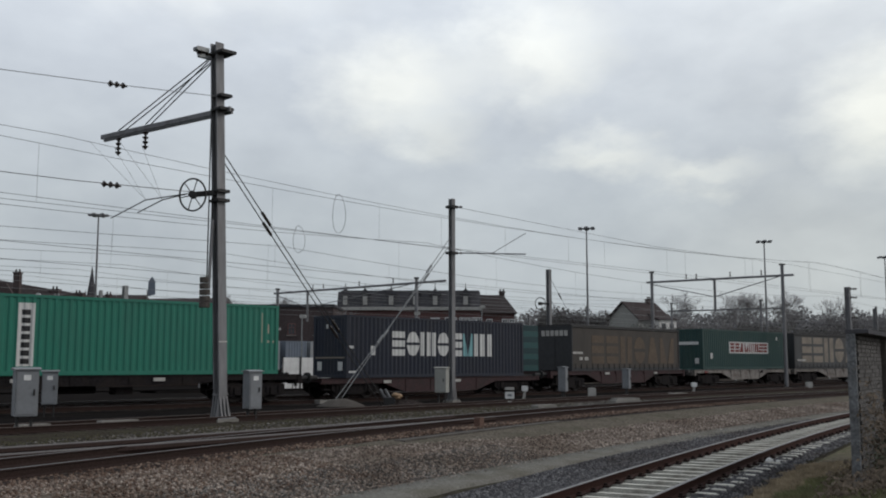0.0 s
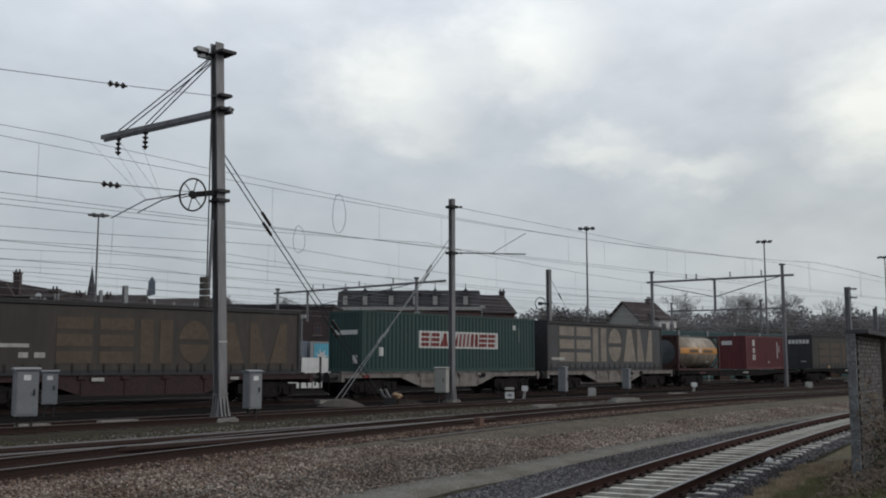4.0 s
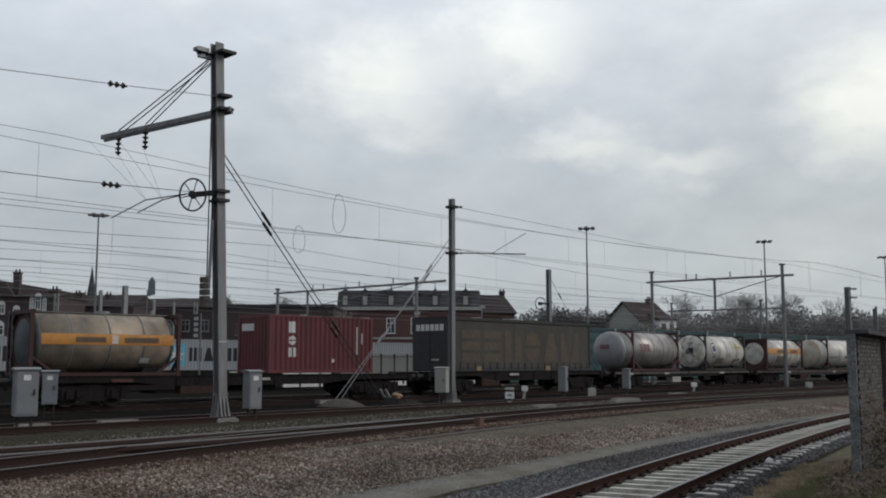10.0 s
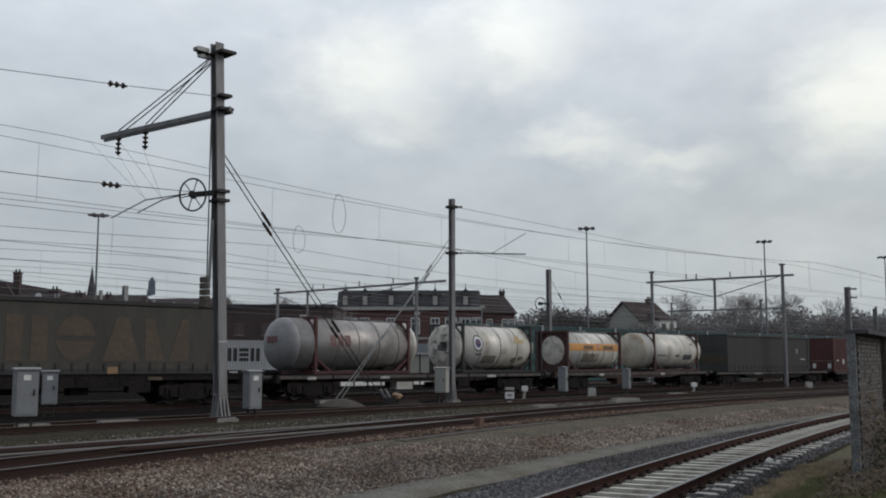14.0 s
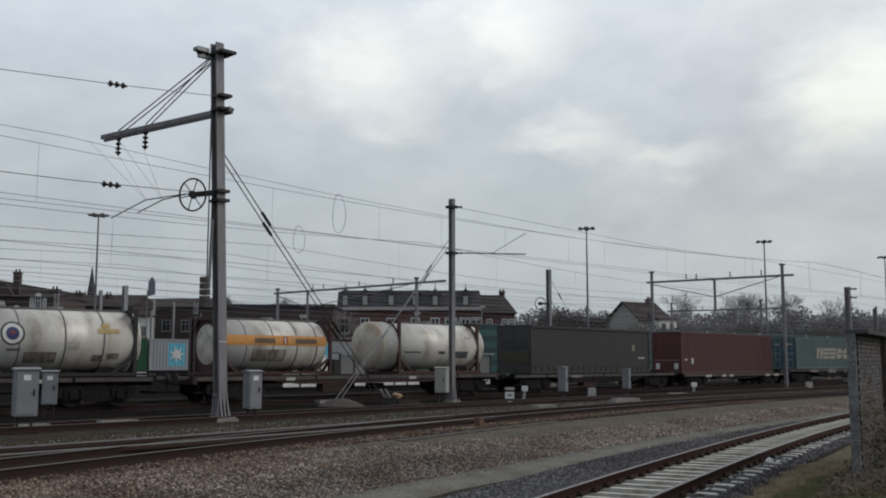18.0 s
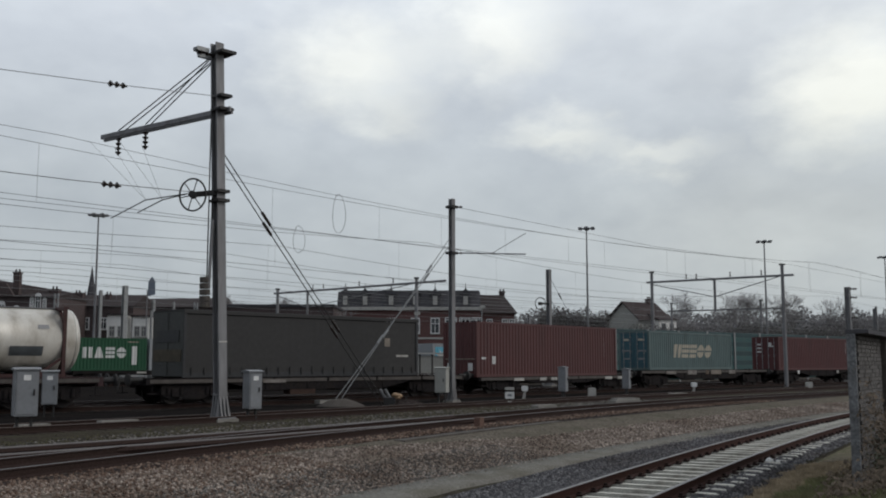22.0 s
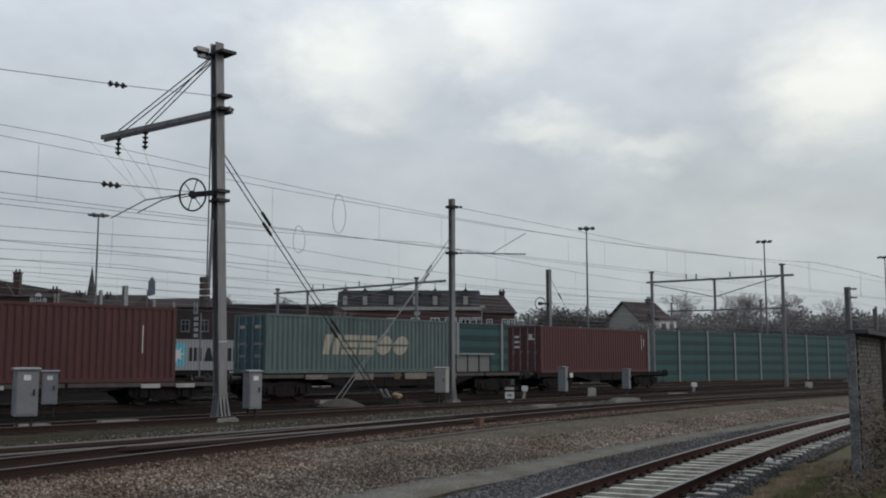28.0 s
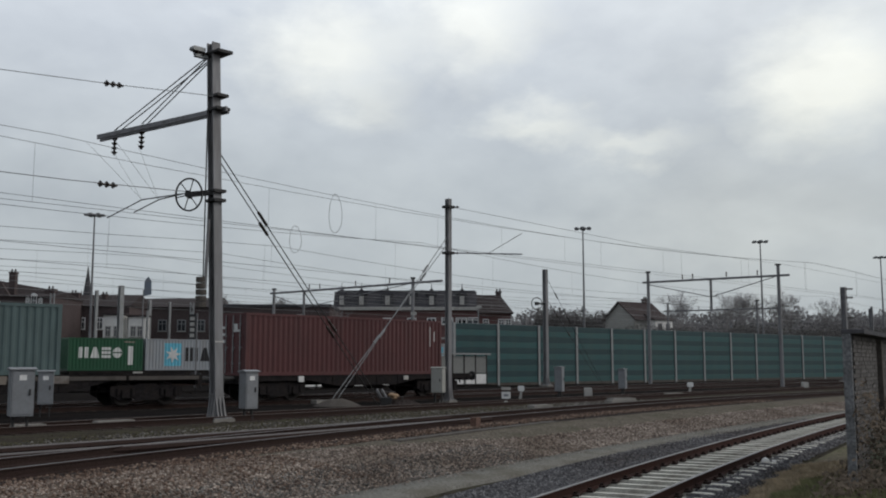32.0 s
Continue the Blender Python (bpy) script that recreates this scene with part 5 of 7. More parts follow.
# the tall mast with its cantilever, tension wheel and weights
m1 = mast(-7.0, 31.53, 12.1, 0.31, "tall grey steel catenary mast with a cantilever arm and tension wheel", -2.0)
arm_a, arm_b = Vector((-7.0, 31.4, 9.85)), Vector((-12.45, 35.5, 9.82))
arm = Shape()
for k in (-0.14, 0.14):
    arm.bar(local(m1, arm_a + Vector((0.1, 0.1, k * 0.1))) + Vector((k, k, 0)), local(m1, arm_b) + Vector((k, k, 0)), 0.07, 0.16)
part("cantilever_arm", arm, M["galv"], m1, "long steel channel arm")
for q in (0.86, 0.63):
    c = arm_a.lerp(arm_b, q)
    part("hanging_insulator", insulator(local(m1, c - Vector((0, 0, 0.1))), local(m1, c - Vector((0, 0, 0.75))), 0.11, 4), M["porcelain"], m1, "brown ribbed insulator")
    for k in (-0.14, 0.14):
        top = Vector((-7.35, 31.5, 11.75))
        part("stay_rod", Shape().tube(local(m1, top) + Vector((k, k, 0)), local(m1, arm_a.lerp(arm_b, q - 0.01) + Vector((0, 0, 0.1))) + Vector((k, k, 0)), 0.022, n=6), M["dark_steel"], m1, "thin steel stay")
for z, q in ((9.85, 0.27), (11.75, 0.3), (10.3, 0.23), (7.15, 0.23), (6.85, 0.23)):
    p = local(m1, (-7.2, 31.5, z))
    part("clamp", Shape().box(p.x - q, p.x + q, p.y - q, p.y + q, p.z - 0.05, p.z + 0.05, 0.02), M["dark_steel"], m1, "bolted steel clamp")
p = local(m1, (-7.75, 31.4, 11.7))
part("head_bracket", Shape().box(p.x - 0.42, p.x + 0.05, p.y - 0.12, p.y + 0.12, p.z + 0.03, p.z + 0.17, 0.03).box(p.x - 0.3, p.x + 0.3, p.y - 0.06, p.y + 0.06, p.z - 0.16, p.z - 0.05, 0.02), M["galv_pale"], m1, "pale bracket plates at the mast head")
part("head_insulator", insulator(p + Vector((-0.35, 0, 0)), p + Vector((0.35, 0, 0)), 0.13, 3).box(p.x - 0.1, p.x + 0.6, p.y - 0.05, p.y + 0.05, p.z - 0.05, p.z + 0.05), M["porcelain"], m1, "dark insulator at the mast head")
# tension wheel, facing the camera
wc = Vector((-8.0, 31.2, 7.0))
wh = Shape()
wh.path([local(m1, wc + Vector((0.42 * math.cos(2 * math.pi * i / 32), 0, 0.52 * math.sin(2 * math.pi * i / 32)))) for i in range(32)], 0.03, 6, True)
wheel = part("tension_wheel", wh, M["dark_steel"], m1, "spoked cast tension wheel")
for i in range(6):
    a0 = 2 * math.pi * (i + 0.2) / 6
    part("spoke", Shape().tube(local(m1, wc), local(m1, wc + Vector((0.41 * math.cos(a0), 0, 0.51 * math.sin(a0)))), 0.018, n=6), M["dark_steel"], wheel)
part("hub", Shape().tube(local(m1, wc + Vector((0, -0.12, 0))), local(m1, wc + Vector((0, 0.12, 0))), 0.12, n=14), M["dark_steel"], wheel)
part("wheel_bracket", Shape().bar(local(m1, wc), local(m1, wc + Vector((0.75, 0.25, 0.12))), 0.14, 0.16), M["dark_steel"], m1)
for x in (-7.5, -7.4):
    part("weight_cable", Shape().tube(local(m1, (x, 31.3, 9.8 if x < -7.45 else 6.9)), local(m1, (x, 31.3, 4.3)), 0.022, n=6), M["dark_steel"], m1)
part("guide_tube", Shape().tube(local(m1, (-7.42, 31.25, 4.0)), local(m1, (-7.36, 31.25, 6.2)), 0.05, n=8), M["galv"], m1, "guide tube for the weights")
for i in range(5):
    q = local(m1, (-7.55, 31.3, 3.4 + 0.2 * i))
    part("weight", Shape().tube(q, q + Vector((0, 0, 0.165)), 0.17, n=14), M["trough"], m1, "round grimy counterweight")
part("number_band", Shape().box(-0.158, 0.158, -0.163, -0.156, 2.5, 2.55), M["offwhite"], m1, "pale band")

m2 = mast(0.43, 47.5, 9.6, 0.23, "grey steel catenary mast beside the running line")
m3 = mast(8.75, 81.6, 9.4, 0.33, "grey steel catenary mast behind the train")
m5 = mast(42.2, 103, 9.6, 0.5, "grey steel catenary mast behind the wall")
for z in (9.4, 8.5, 6.4, 5.0):
    part("side_insulator", insulator(local(m5, (42.5, 103, z)), local(m5, (43.2, 103, z)), 0.14, 3), M["porcelain"], m5, "dark insulator on the mast")
for z in (9.2, 6.95):
    p = local(m2, (0.43, 47.5, z))
    part("clamp", Shape().box(-0.22, 0.22, -0.22, 0.22, p.z - 0.06, p.z + 0.06), M["dark_steel"], m2)
    q = local(m2, (0.95, 47.5, z))
    part("side_insulator", insulator(p, q, 0.08, 3), M["porcelain"], m2, "brown ribbed insulator")
part("bracket_tube", Shape().tube(local(m2, (0.9, 47.5, 6.95)), local(m2, (3.9, 46.2, 6.75)), 0.03, n=6).tube(local(m2, (2.3, 46.9, 6.85)), local(m2, (3.9, 46.2, 7.75)), 0.015, n=6), M["galv"], m2, "registration tube")
q = local(m3, (8.0, 81.2, 6.55))
rw = Shape()
rw.path([q + Vector((0.3 * math.cos(0.314 * i), -0.3 * math.cos(0.314 * i), 0.5 * math.sin(0.314 * i))) for i in range(20)], 0.035, 5, True)
w3 = part("tension_wheel", rw, M["dark_steel"], m3, "spoked tension wheel")
part("hub", Shape().box(q.x - 0.13, q.x + 0.13, q.y - 0.13, q.y + 0.13, q.z - 0.13, q.z + 0.13, 0.04), M["dark_steel"], w3)
part("wheel_bracket", Shape().bar(q, Vector((0, 0, q.z)), 0.1, 0.12), M["dark_steel"], m3)
for x, y, top, w in ((45.3, 103.5, 7.6, 0.2), (-36.4, 105, 9.4, 0.3), (-32.2, 100, 9.5, 0.45), (-35.4, 121, 9.4, 0.3), (-30.5, 112, 8.6, 0.22), (-33.0, 112, 7.6, 0.22), (-29.4, 118, 7.8, 0.24), (13.0, 150, 9.0, 0.3), (61, 140, 9.4, 0.3)):
    mast(x, y, top, w, "slim steel catenary mast far across the yard", mat=M["galv_pale"] if x < 0 else None)


def lattice_mast(x, y, top, w):
    t = thing("lattice_mast", "pale zigzag-laced steel mast across the yard", "mast", Matrix.Translation((x, y, -0.2)) @ Matrix.Rotation(radians(-10), 4, "Z"), "masts of the overhead line")
    for k in (-1, 1):
        part("chord", Shape().box(k * w / 2 - 0.05, k * w / 2 + 0.05, -0.08, 0.08, 0, top), M["galv_pale"], t, "steel channel")
    n = int(top / 0.75)
    for i in range(n):
        s0 = -1 if i % 2 else 1
        part("lacing_bar", Shape().bar((s0 * w / 2, -0.06, top * i / n), (-s0 * w / 2, -0.06, top * (i + 1) / n), 0.05, 0.1, (0, 1, 0)), M["galv_pale"], t)
    return t


lattice_mast(-40.7, 104, 9.2, 0.42)
lattice_mast(-27.5, 110, 8.6, 0.36)


def portal(a, b, top, beam_z, label, tail=0.0, strut=None):
    a, b = Vector(a), Vector(b)
    t = thing("track_portal", label, "portal", group="track portals")
    for p in (a, b):
        part("post", Shape().tube((p.x, p.y, -0.25), (p.x, p.y, top), 0.16, 0.13, 12), M["galv"], t, "round steel post")
        part("post_cap", Shape().box(p.x - 0.2, p.x + 0.2, p.y - 0.2, p.y + 0.2, top, top + 0.1), M["dark_steel"], t)
    d = (b - a).normalized()
    e0, e1 = a - d * 0.5, b + d * tail
    part("beam", Shape().bar((e0.x, e0.y, beam_z), (e1.x, e1.y, beam_z), 0.16, 0.17), M["galv"], t, "steel cross beam")
    for q in (0.28, 0.36, 0.62, 0.85):
        c = a.lerp(b, q)
        part("insulator_stub", insulator((c.x, c.y, beam_z + 0.12), (c.x, c.y, beam_z + 0.55), 0.1, 2), M["porcelain"], t, "dark insulator on the beam")
    if strut:
        c = a.lerp(b, strut)
        part("drop_post", Shape().tube((c.x, c.y, beam_z - 0.1), (c.x, c.y, beam_z - 2.75), 0.11, n=8), M["galv"], t, "hanging support post")
        part("brace", Shape().tube((a.x, a.y, beam_z - 0.2), (c.x, c.y, beam_z - 1.5), 0.035, n=6), M["galv"], t)
        part("brace", Shape().tube((b.x, b.y, beam_z), (c.x, c.y, beam_z - 1.5), 0.035, n=6), M["galv"], t)
    return t


portal((-15.4, 92, 0), (-2.15, 80, 0), 8.5, 8.15, "steel track portal with insulators on its beam", 3.2, 0.24)
portal((18.32, 86.5, 0), (27.45, 79.7, 0), 9.57, 8.73, "steel track portal with a drop post", 0.9, 0.5)
portal((30.5, 132, 0), (40.5, 126, 0), 9.6, 8.6, "far steel track portal", 3.0, None)


def flood_mast(x, y, z):
    t = thing("floodlight_mast", "tall thin yard floodlight mast with a ring of lamps", "lamp post", Matrix.Translation((x, y, -0.2)), "yard floodlights")
    part("pole", Shape().tube((0, 0, 0), (0, 0, z), 0.17, 0.07, 10), M["galv"], t, "tapered steel pole")
    head = part("head_ring", Shape().tube((0, 0, z - 0.1), (0, 0, z + 0.12), 0.35, n=14), M["galv"], t, "lamp carrier")
    for i in range(6):
        a = 2 * math.pi * i / 6 + 0.3
        c = Vector((math.cos(a) * 0.8, math.sin(a) * 0.8, z))
        part("floodlight", Shape().box(c.x - 0.2, c.x + 0.2, c.y - 0.2, c.y + 0.2, c.z - 0.1, c.z + 0.12, 0.04).tube((0, 0, z), c, 0.04, n=6), M["galv"], head, "box floodlight")


for x, y in ((-35.2, 100), (16.1, 110), (39.9, 122), (62.9, 140)):
    flood_mast(x, y, 16.9)


def overhead(name, track, off, s0, s1, contact, carrier, first, span=52, r=0.009, drop=7.0, label="overhead line of carrier and contact wire"):
    """A carrier wire that sags between supports, a contact wire and droppers."""
    t = thing(name, label, "overhead wire", group="overhead lines")

    def cz(s):
        u = ((s - first) / span) % 1.0
        return carrier - 0.75 * 4 * u * (1 - u)

    n = int((s1 - s0) / 5)
    line = [s0 + (s1 - s0) * i / n for i in range(n + 1)]
    top = Shape().path([track.at(u, off, cz(u)) for u in line], r)
    low = Shape().path([track.at(u, off, contact) for u in line], r)
    part("carrier_wire", top, M["wire"], t)
    part("contact_wire", low, M["wire"], t)
    s = s0 + 3
    while s < s1 - 2:
        part("dropper", Shape().tube(track.at(s, off, cz(s)), track.at(s, off, contact), 0.005, n=4, cap=False), M["wire"], t)
        s += drop
    return t


LINE_A = Track(-2.05, 38.2, radians(47), -0.0014)
LINE_B = Track(-7.3, 33.1, radians(43.5), 0.0006)
overhead("overhead_line", LINE_A, 0.0, -34, 130, 6.35, 8.38, -16, 55, 0.0085, 7.6)
overhead("overhead_line", LINE_B, 0.0, -34, 60, 6.35, 8.25, -9, 55, 0.0085, 8.2)
overhead("overhead_line", WIRE, 0.0, -45, 200, 5.9, 7.9, 0, 55, 0.011, 8)
overhead("overhead_line", REAR_B, 0.0, -45, 150, 5.9, 7.8, -6, 55, 0.012, 9)
for k, off in enumerate((5.0, 10.0, 15.0, 21.0, 27.0)):
    overhead("overhead_line", REAR_B, off, -60, 150, 5.9, 7.8 + 0.1 * (k % 2), -6, 55, 0.012, 11)


def single_wire(points, r, label, name="stay_wire", mat=None):
    t = thing(name, label, "wire")
    for i, (a, b) in enumerate(zip(points, points[1:])):
        part("wire_length", rope(a, b, r, 0.0, 2, 6), mat or M["wire"], t)
    return t


single_wire([(0.6, 47.5, 9.2), (13.3, 62, 9.0), (28, 79.5, 9.6), (60, 116, 9.6)], 0.011, "carrier wire led off the second mast")
fw = single_wire([(-16.5, 21.0, 8.95), (-9.8, 29.0, 9.98), (-7.2, 31.45, 10.28)], 0.011, "feeder wire anchored high on the tall mast")
part("strain_insulator", insulator((-10.0, 28.75, 9.95), (-9.6, 29.25, 10.0), 0.1, 3), M["porcelain"], fw, "brown strain insulator")
tw = single_wire([(-16.0, 21.2, 6.58), (-10.6, 28.0, 6.87), (-8.1, 31.2, 7.1)], 0.013, "tensioned wire led to the spoked wheel")
part("strain_insulator", insulator((-10.05, 28.7, 6.9), (-9.65, 29.2, 6.92), 0.1, 3), M["porcelain"], tw, "brown strain insulator")
for k, (q, zq) in enumerate((((-11.4, 33.6), 6.6), ((-10.3, 33.0), 6.7))):
    ra = thing("registration_arm", "curved tube steadying the contact wire", "tube")
    part("arm_tube", Shape().tube((-8.2, 31.3, 7.05), ((-8.2 + q[0]) / 2, 32.2, 7.0), 0.02, n=6).tube(((-8.2 + q[0]) / 2, 32.2, 7.0), (q[0], q[1], zq), 0.02, n=6), M["dark_steel"], ra)
    for i in (0, 1):
        part("stay", Shape().tube(((-8.2 + q[0]) / 2, 32.2, 7.0), (q[0] - 0.4 + 0.5 * i, q[1] - 1.2 + i, 9.0), 0.006, n=4), M["wire"], ra)
# loops of jumper cable
for x, y, z0, z1, rr in ((-3.85, 36.0, 6.4, 7.85, 0.25), (-5.6, 38.0, 5.9, 6.95, 0.24)):
    jt = thing("jumper_cable", "hanging loop of jumper cable between two wires", "cable")
    js = Shape()
    pts = [Vector((x + rr * math.sin(u * 2 * math.pi) * (1 + 0.2 * math.cos(5 * u)), y, z0 + (z1 - z0) * (0.5 - 0.5 * math.cos(u * 2 * math.pi)))) for u in [i / 24 for i in range(25)]]
    js.path(pts, 0.009, 5)
    part("loop", js, M["wire"], jt)


def guy(top, foot, gap, label, mat, mid, body):
    t = thing("guy_wire", label, "guy wire", group="guy wires")
    top, foot = Vector(top), Vector(foot)
    for k in (0, 1):
        a, b = top - Vector((0, 0, gap * k)), foot + Vector((-0.22 * k, -0.1 * k, 0))
        part("rope", rope(a, b, 0.019, 0, 2, 6), mat, t, "steel rope")
        for q in (0.19, mid):
            c = a.lerp(b, q + 0.015 * k)
            part("turnbuckle", Shape().tube(c, a.lerp(b, q + 0.045 + 0.015 * k), 0.055, n=8).tube(c.lerp(a, 0.01), c, 0.02, 0.055, 8), body, t, "insulator in the rope")
    return t


guy((-7.08, 31.55, 8.35), (-2.3, 41.0, -0.05), 0.27, "pair of dark steel guy ropes from the tall mast", M["dark_steel"], 0.61, M["porcelain"])
guy((0.36, 47.35, 7.7), (-4.4, 43.0, 0.1), 0.35, "pair of pale steel guy ropes from the second mast", M["galv_pale"], 0.6, M["galv_pale"])
guy((8.6, 81.8, 9.3), (14.5, 89.0, 0.0), 1.9, "pair of steel guy ropes from the far mast", M["dark_steel"], 0.4, M["porcelain"])


def mound(x, y, rx, h, label, mat):
    ob = thing("anchor_block", label, "anchor", Matrix.Translation((x, y, -0.22)))
    sh = Shape()
    n = 12
    prof = [(0, 1.0), (0.35, 0.8), (0.75, 0.5), (1.0, 0.22)]
    vs = [(math.cos(2 * math.pi * i / n) * rx * q * random.uniform(0.9, 1.1), math.sin(2 * math.pi * i / n) * rx * 0.7 * q, h * z) for z, q in prof for i in range(n)]
    fs = [(k * n + i, k * n + (i + 1) % n, (k + 1) * n + (i + 1) % n, (k + 1) * n + i) for k in range(3) for i in range(n)] + [tuple(range(3 * n, 4 * n))]
    part("body", sh.add(vs, fs), mat, ob, "", True)
    part("eye_bolt", Shape().tube((0, 0, h * 0.8), (0.05, 0.03, h + 0.12), 0.03, n=6), M["dark_steel"], ob)
    return ob


mound(-4.4, 43.0, 1.1, 0.36, "low grey anchor heap for the guy ropes", M["trough"])
ab = mound(-1.55, 41.2, 1.2, 0.38, "dark anchor heap with a steel housing and a yellow cover", M["ballast_old"])
part("housing", Shape().box(-0.85, -0.4, -0.4, 0.05, -0.05, 0.48, 0.03), M["dark_steel"], ab, "dark steel housing")
for k, h in ((-0.2, 0.76), (-0.06, 0.72), (-0.13, 0.66)):
    part("cover", Shape().lathe([(0, 0.02), (0.02, 0.16), (0.1, 0.14), (0.15, 0.07), (0.16, 0.01)], 12, "z", (k - 0.2, -0.1 + k, h - 0.24)), M["cover_yellow"], ab, "ochre yellow plastic cover", True)
for k in (-0.78, -0.58):
    part("rope_sleeve", Shape().tube((k, -0.3, 0.4), (k - 0.24, -0.34, 0.82), 0.055, n=8), M["galv"], ab, "grey sleeve round a rope")


# ---- lineside cabinets and markers ----
def cabinet(x, y, w, d, h, leg, turn, label, mat, plate=True):
    t = thing("relay_cabinet", label, "cabinet", Matrix.Translation((x, y, -0.2)) @ Matrix.Rotation(radians(turn), 4, "Z"), "lineside cabinets")
    part("body", Shape().box(-w / 2, w / 2, -d / 2, d / 2, leg, leg + h, 0.015), mat, t)
    part("roof", Shape().prism_x([(-d / 2 - 0.05, leg + h), (d / 2 + 0.05, leg + h), (d / 2 + 0.05, leg + h + 0.03), (0, leg + h + 0.07), (-d / 2 - 0.05, leg + h + 0.03)], -w / 2 - 0.05, w / 2 + 0.05), mat, t, "overhanging sheet roof")
    door = part("door", Shape().box(-w / 2 + 0.04, w / 2 - 0.04, -d / 2 - 0.018, -d / 2 + 0.002, leg + 0.05, leg + h - 0.05), mat, t, "flush steel door")
    part("handle", Shape().box(w / 2 - 0.13, w / 2 - 0.09, -d / 2 - 0.045, -d / 2 - 0.015, leg + h * 0.45, leg + h * 0.58), M["dark_steel"], door)
    if plate:
        part("label_plate", Shape().box(-0.09, 0.09, -d / 2 - 0.024, -d / 2 - 0.017, leg + h - 0.27, leg + h - 0.13), M["white"], door, "small white plate")
    for sx in (-1, 1):
        part("leg", Shape().box(sx * w * 0.3 - 0.03, sx * w * 0.3 + 0.03, -0.05, 0.05, -0.1, leg), M["dark_steel"], t)
    return t


cabinet(-11.0, 26.3, 0.58, 0.42, 1.2, 0.47, 32, "grey steel relay cabinet on short legs", M["cabinet"])
cabinet(-13.55, 34.4, 0.5, 0.4, 1.1, 0.45, 20, "grey steel relay cabinet on one leg", M["cabinet"])
cabinet(-6.15, 32.2, 0.46, 0.4, 1.17, 0.4, 42, "narrow grey steel relay cabinet beside the mast", M["cabinet"])
cabinet(-0.05, 46.6, 0.55, 0.45, 1.12, 0.5, -20, "pale beige relay cabinet beside the mast", M["cabinet_pale"], False)
cabinet(6.38, 53.0, 0.36, 0.4, 1.25, 0.38, 60, "slim grey lineside cabinet", M["cabinet"], False)
cabinet(10.85, 59.0, 0.36, 0.4, 1.12, 0.38, 60, "slim grey lineside cabinet", M["cabinet"], False)


def marker(x, y, label, kind):
    t = thing("lineside_marker", label, "marker", Matrix.Translation((x, y, -0.2)), "lineside markers")
    if kind == "board":
        part("board", Shape().box(-0.2, 0.2, -0.03, 0.03, 0.3, 0.6, 0.03), M["white"], t, "white plate")
        part("bar", Shape().box(-0.1, 0.1, -0.036, -0.03, 0.4, 0.5), M["cabinet"], t)
        part("cap", Shape().box(-0.2, 0.2, -0.1, 0.1, 0.68, 0.8, 0.02), M["offwhite"], t)
        part("post", Shape().tube((0, 0, 0), (0, 0, 0.7), 0.03, n=8), M["dark_steel"], t)
        part("foot", Shape().prism([(-0.18, 0), (0.18, 0), (0.06, 0.2), (-0.06, 0.2)], -0.1, 0.1), M["offwhite"], t)
    elif kind == "dwarf":
        part("lamp_box", Shape().box(-0.16, 0.16, -0.15, 0.15, 0.4, 0.68, 0.05), M["white"], t, "white lamp box")
        part("post", Shape().prism([(-0.14, 0), (0.02, 0), (0.06, 0.42), (-0.04, 0.42)], -0.06, 0.06), M["offwhite"], t)
    else:
        part("block", Shape().box(-0.2, 0.2, -0.2, 0.2, 0.0, 0.52, 0.05), M["offwhite"], t, "pale stone block")
    return t


marker(2.95, 44.2, "small white board on a short post", "board")
marker(4.3, 52.5, "small white dwarf signal", "dwarf")
marker(8.2, 55.0, "pale marker block beside the track", "block")
marker(15.6, 62.0, "small white dwarf signal", "dwarf")
marker(26.6, 72.5, "pale marker block beside the track", "block")
for x, y, w, d, h, rz in ((4.1, 40.6, 1.0, 0.45, 0.1, 35), (8.3, 45.6, 1.5, 0.5, 0.12, 30), (8.9, 48.8, 1.4, 0.5, 0.1, 30), (-11.3, 27.6, 0.9, 0.3, 0.1, 48), (-9.6, 29.6, 1.2, 0.3, 0.1, 48), (-5.4, 46.0, 1.0, 0.4, 0.1, 48), (13.4, 57.0, 1.2, 0.5, 0.1, 40)):
    c = thing("concrete_slab", "pale flat concrete cover slab lying between the tracks", "slab", pose(x, y, -0.2, 0, 0, rz), "cover slabs")
    part("slab", Shape().box(-w / 2, w / 2, -d / 2, d / 2, 0.0, h + 0.08, 0.02), M["concrete"], c)
rb = thing("point_machine", "small rust-orange steel box beside the rail", "box", pose(1.05, 29.2, -0.2, 0, 0, 56))
part("casing", Shape().box(-0.12, 0.12, -0.1, 0.1, 0.0, 0.26, 0.02), M["rust_box"], rb)
part("lid", Shape().box(-0.13, 0.13, -0.11, 0.11, 0.26, 0.28), M["rust_box"], rb)
ws = thing("white_stone", "broken white stone lying on the sleeper ends", "stone", pose(7.25, 22.35, -0.55, 0, 0, 20))
part("lump", Shape().lathe([(0.0, 0.07), (0.03, 0.1), (0.08, 0.075), (0.11, 0.02)], 6, "z"), M["white"], ws)
part("chip", Shape().lathe([(0.0, 0.04), (0.03, 0.05), (0.06, 0.015)], 5, "z", (0.17, -0.08, 0.0)), M["white"], ws)
ct = thing("cable_trough", "worn concrete cable trough beside the curved track", "cable trough")
for i in range(9):
    s = -11.5 + 1.02 * i
    part("trough_lid", Shape().box(-0.49, 0.49, -0.16, 0.16, 0.0, 0.12, 0.015), M["trough"], ct, at=LOOP.place(s, -2.55, -0.24))

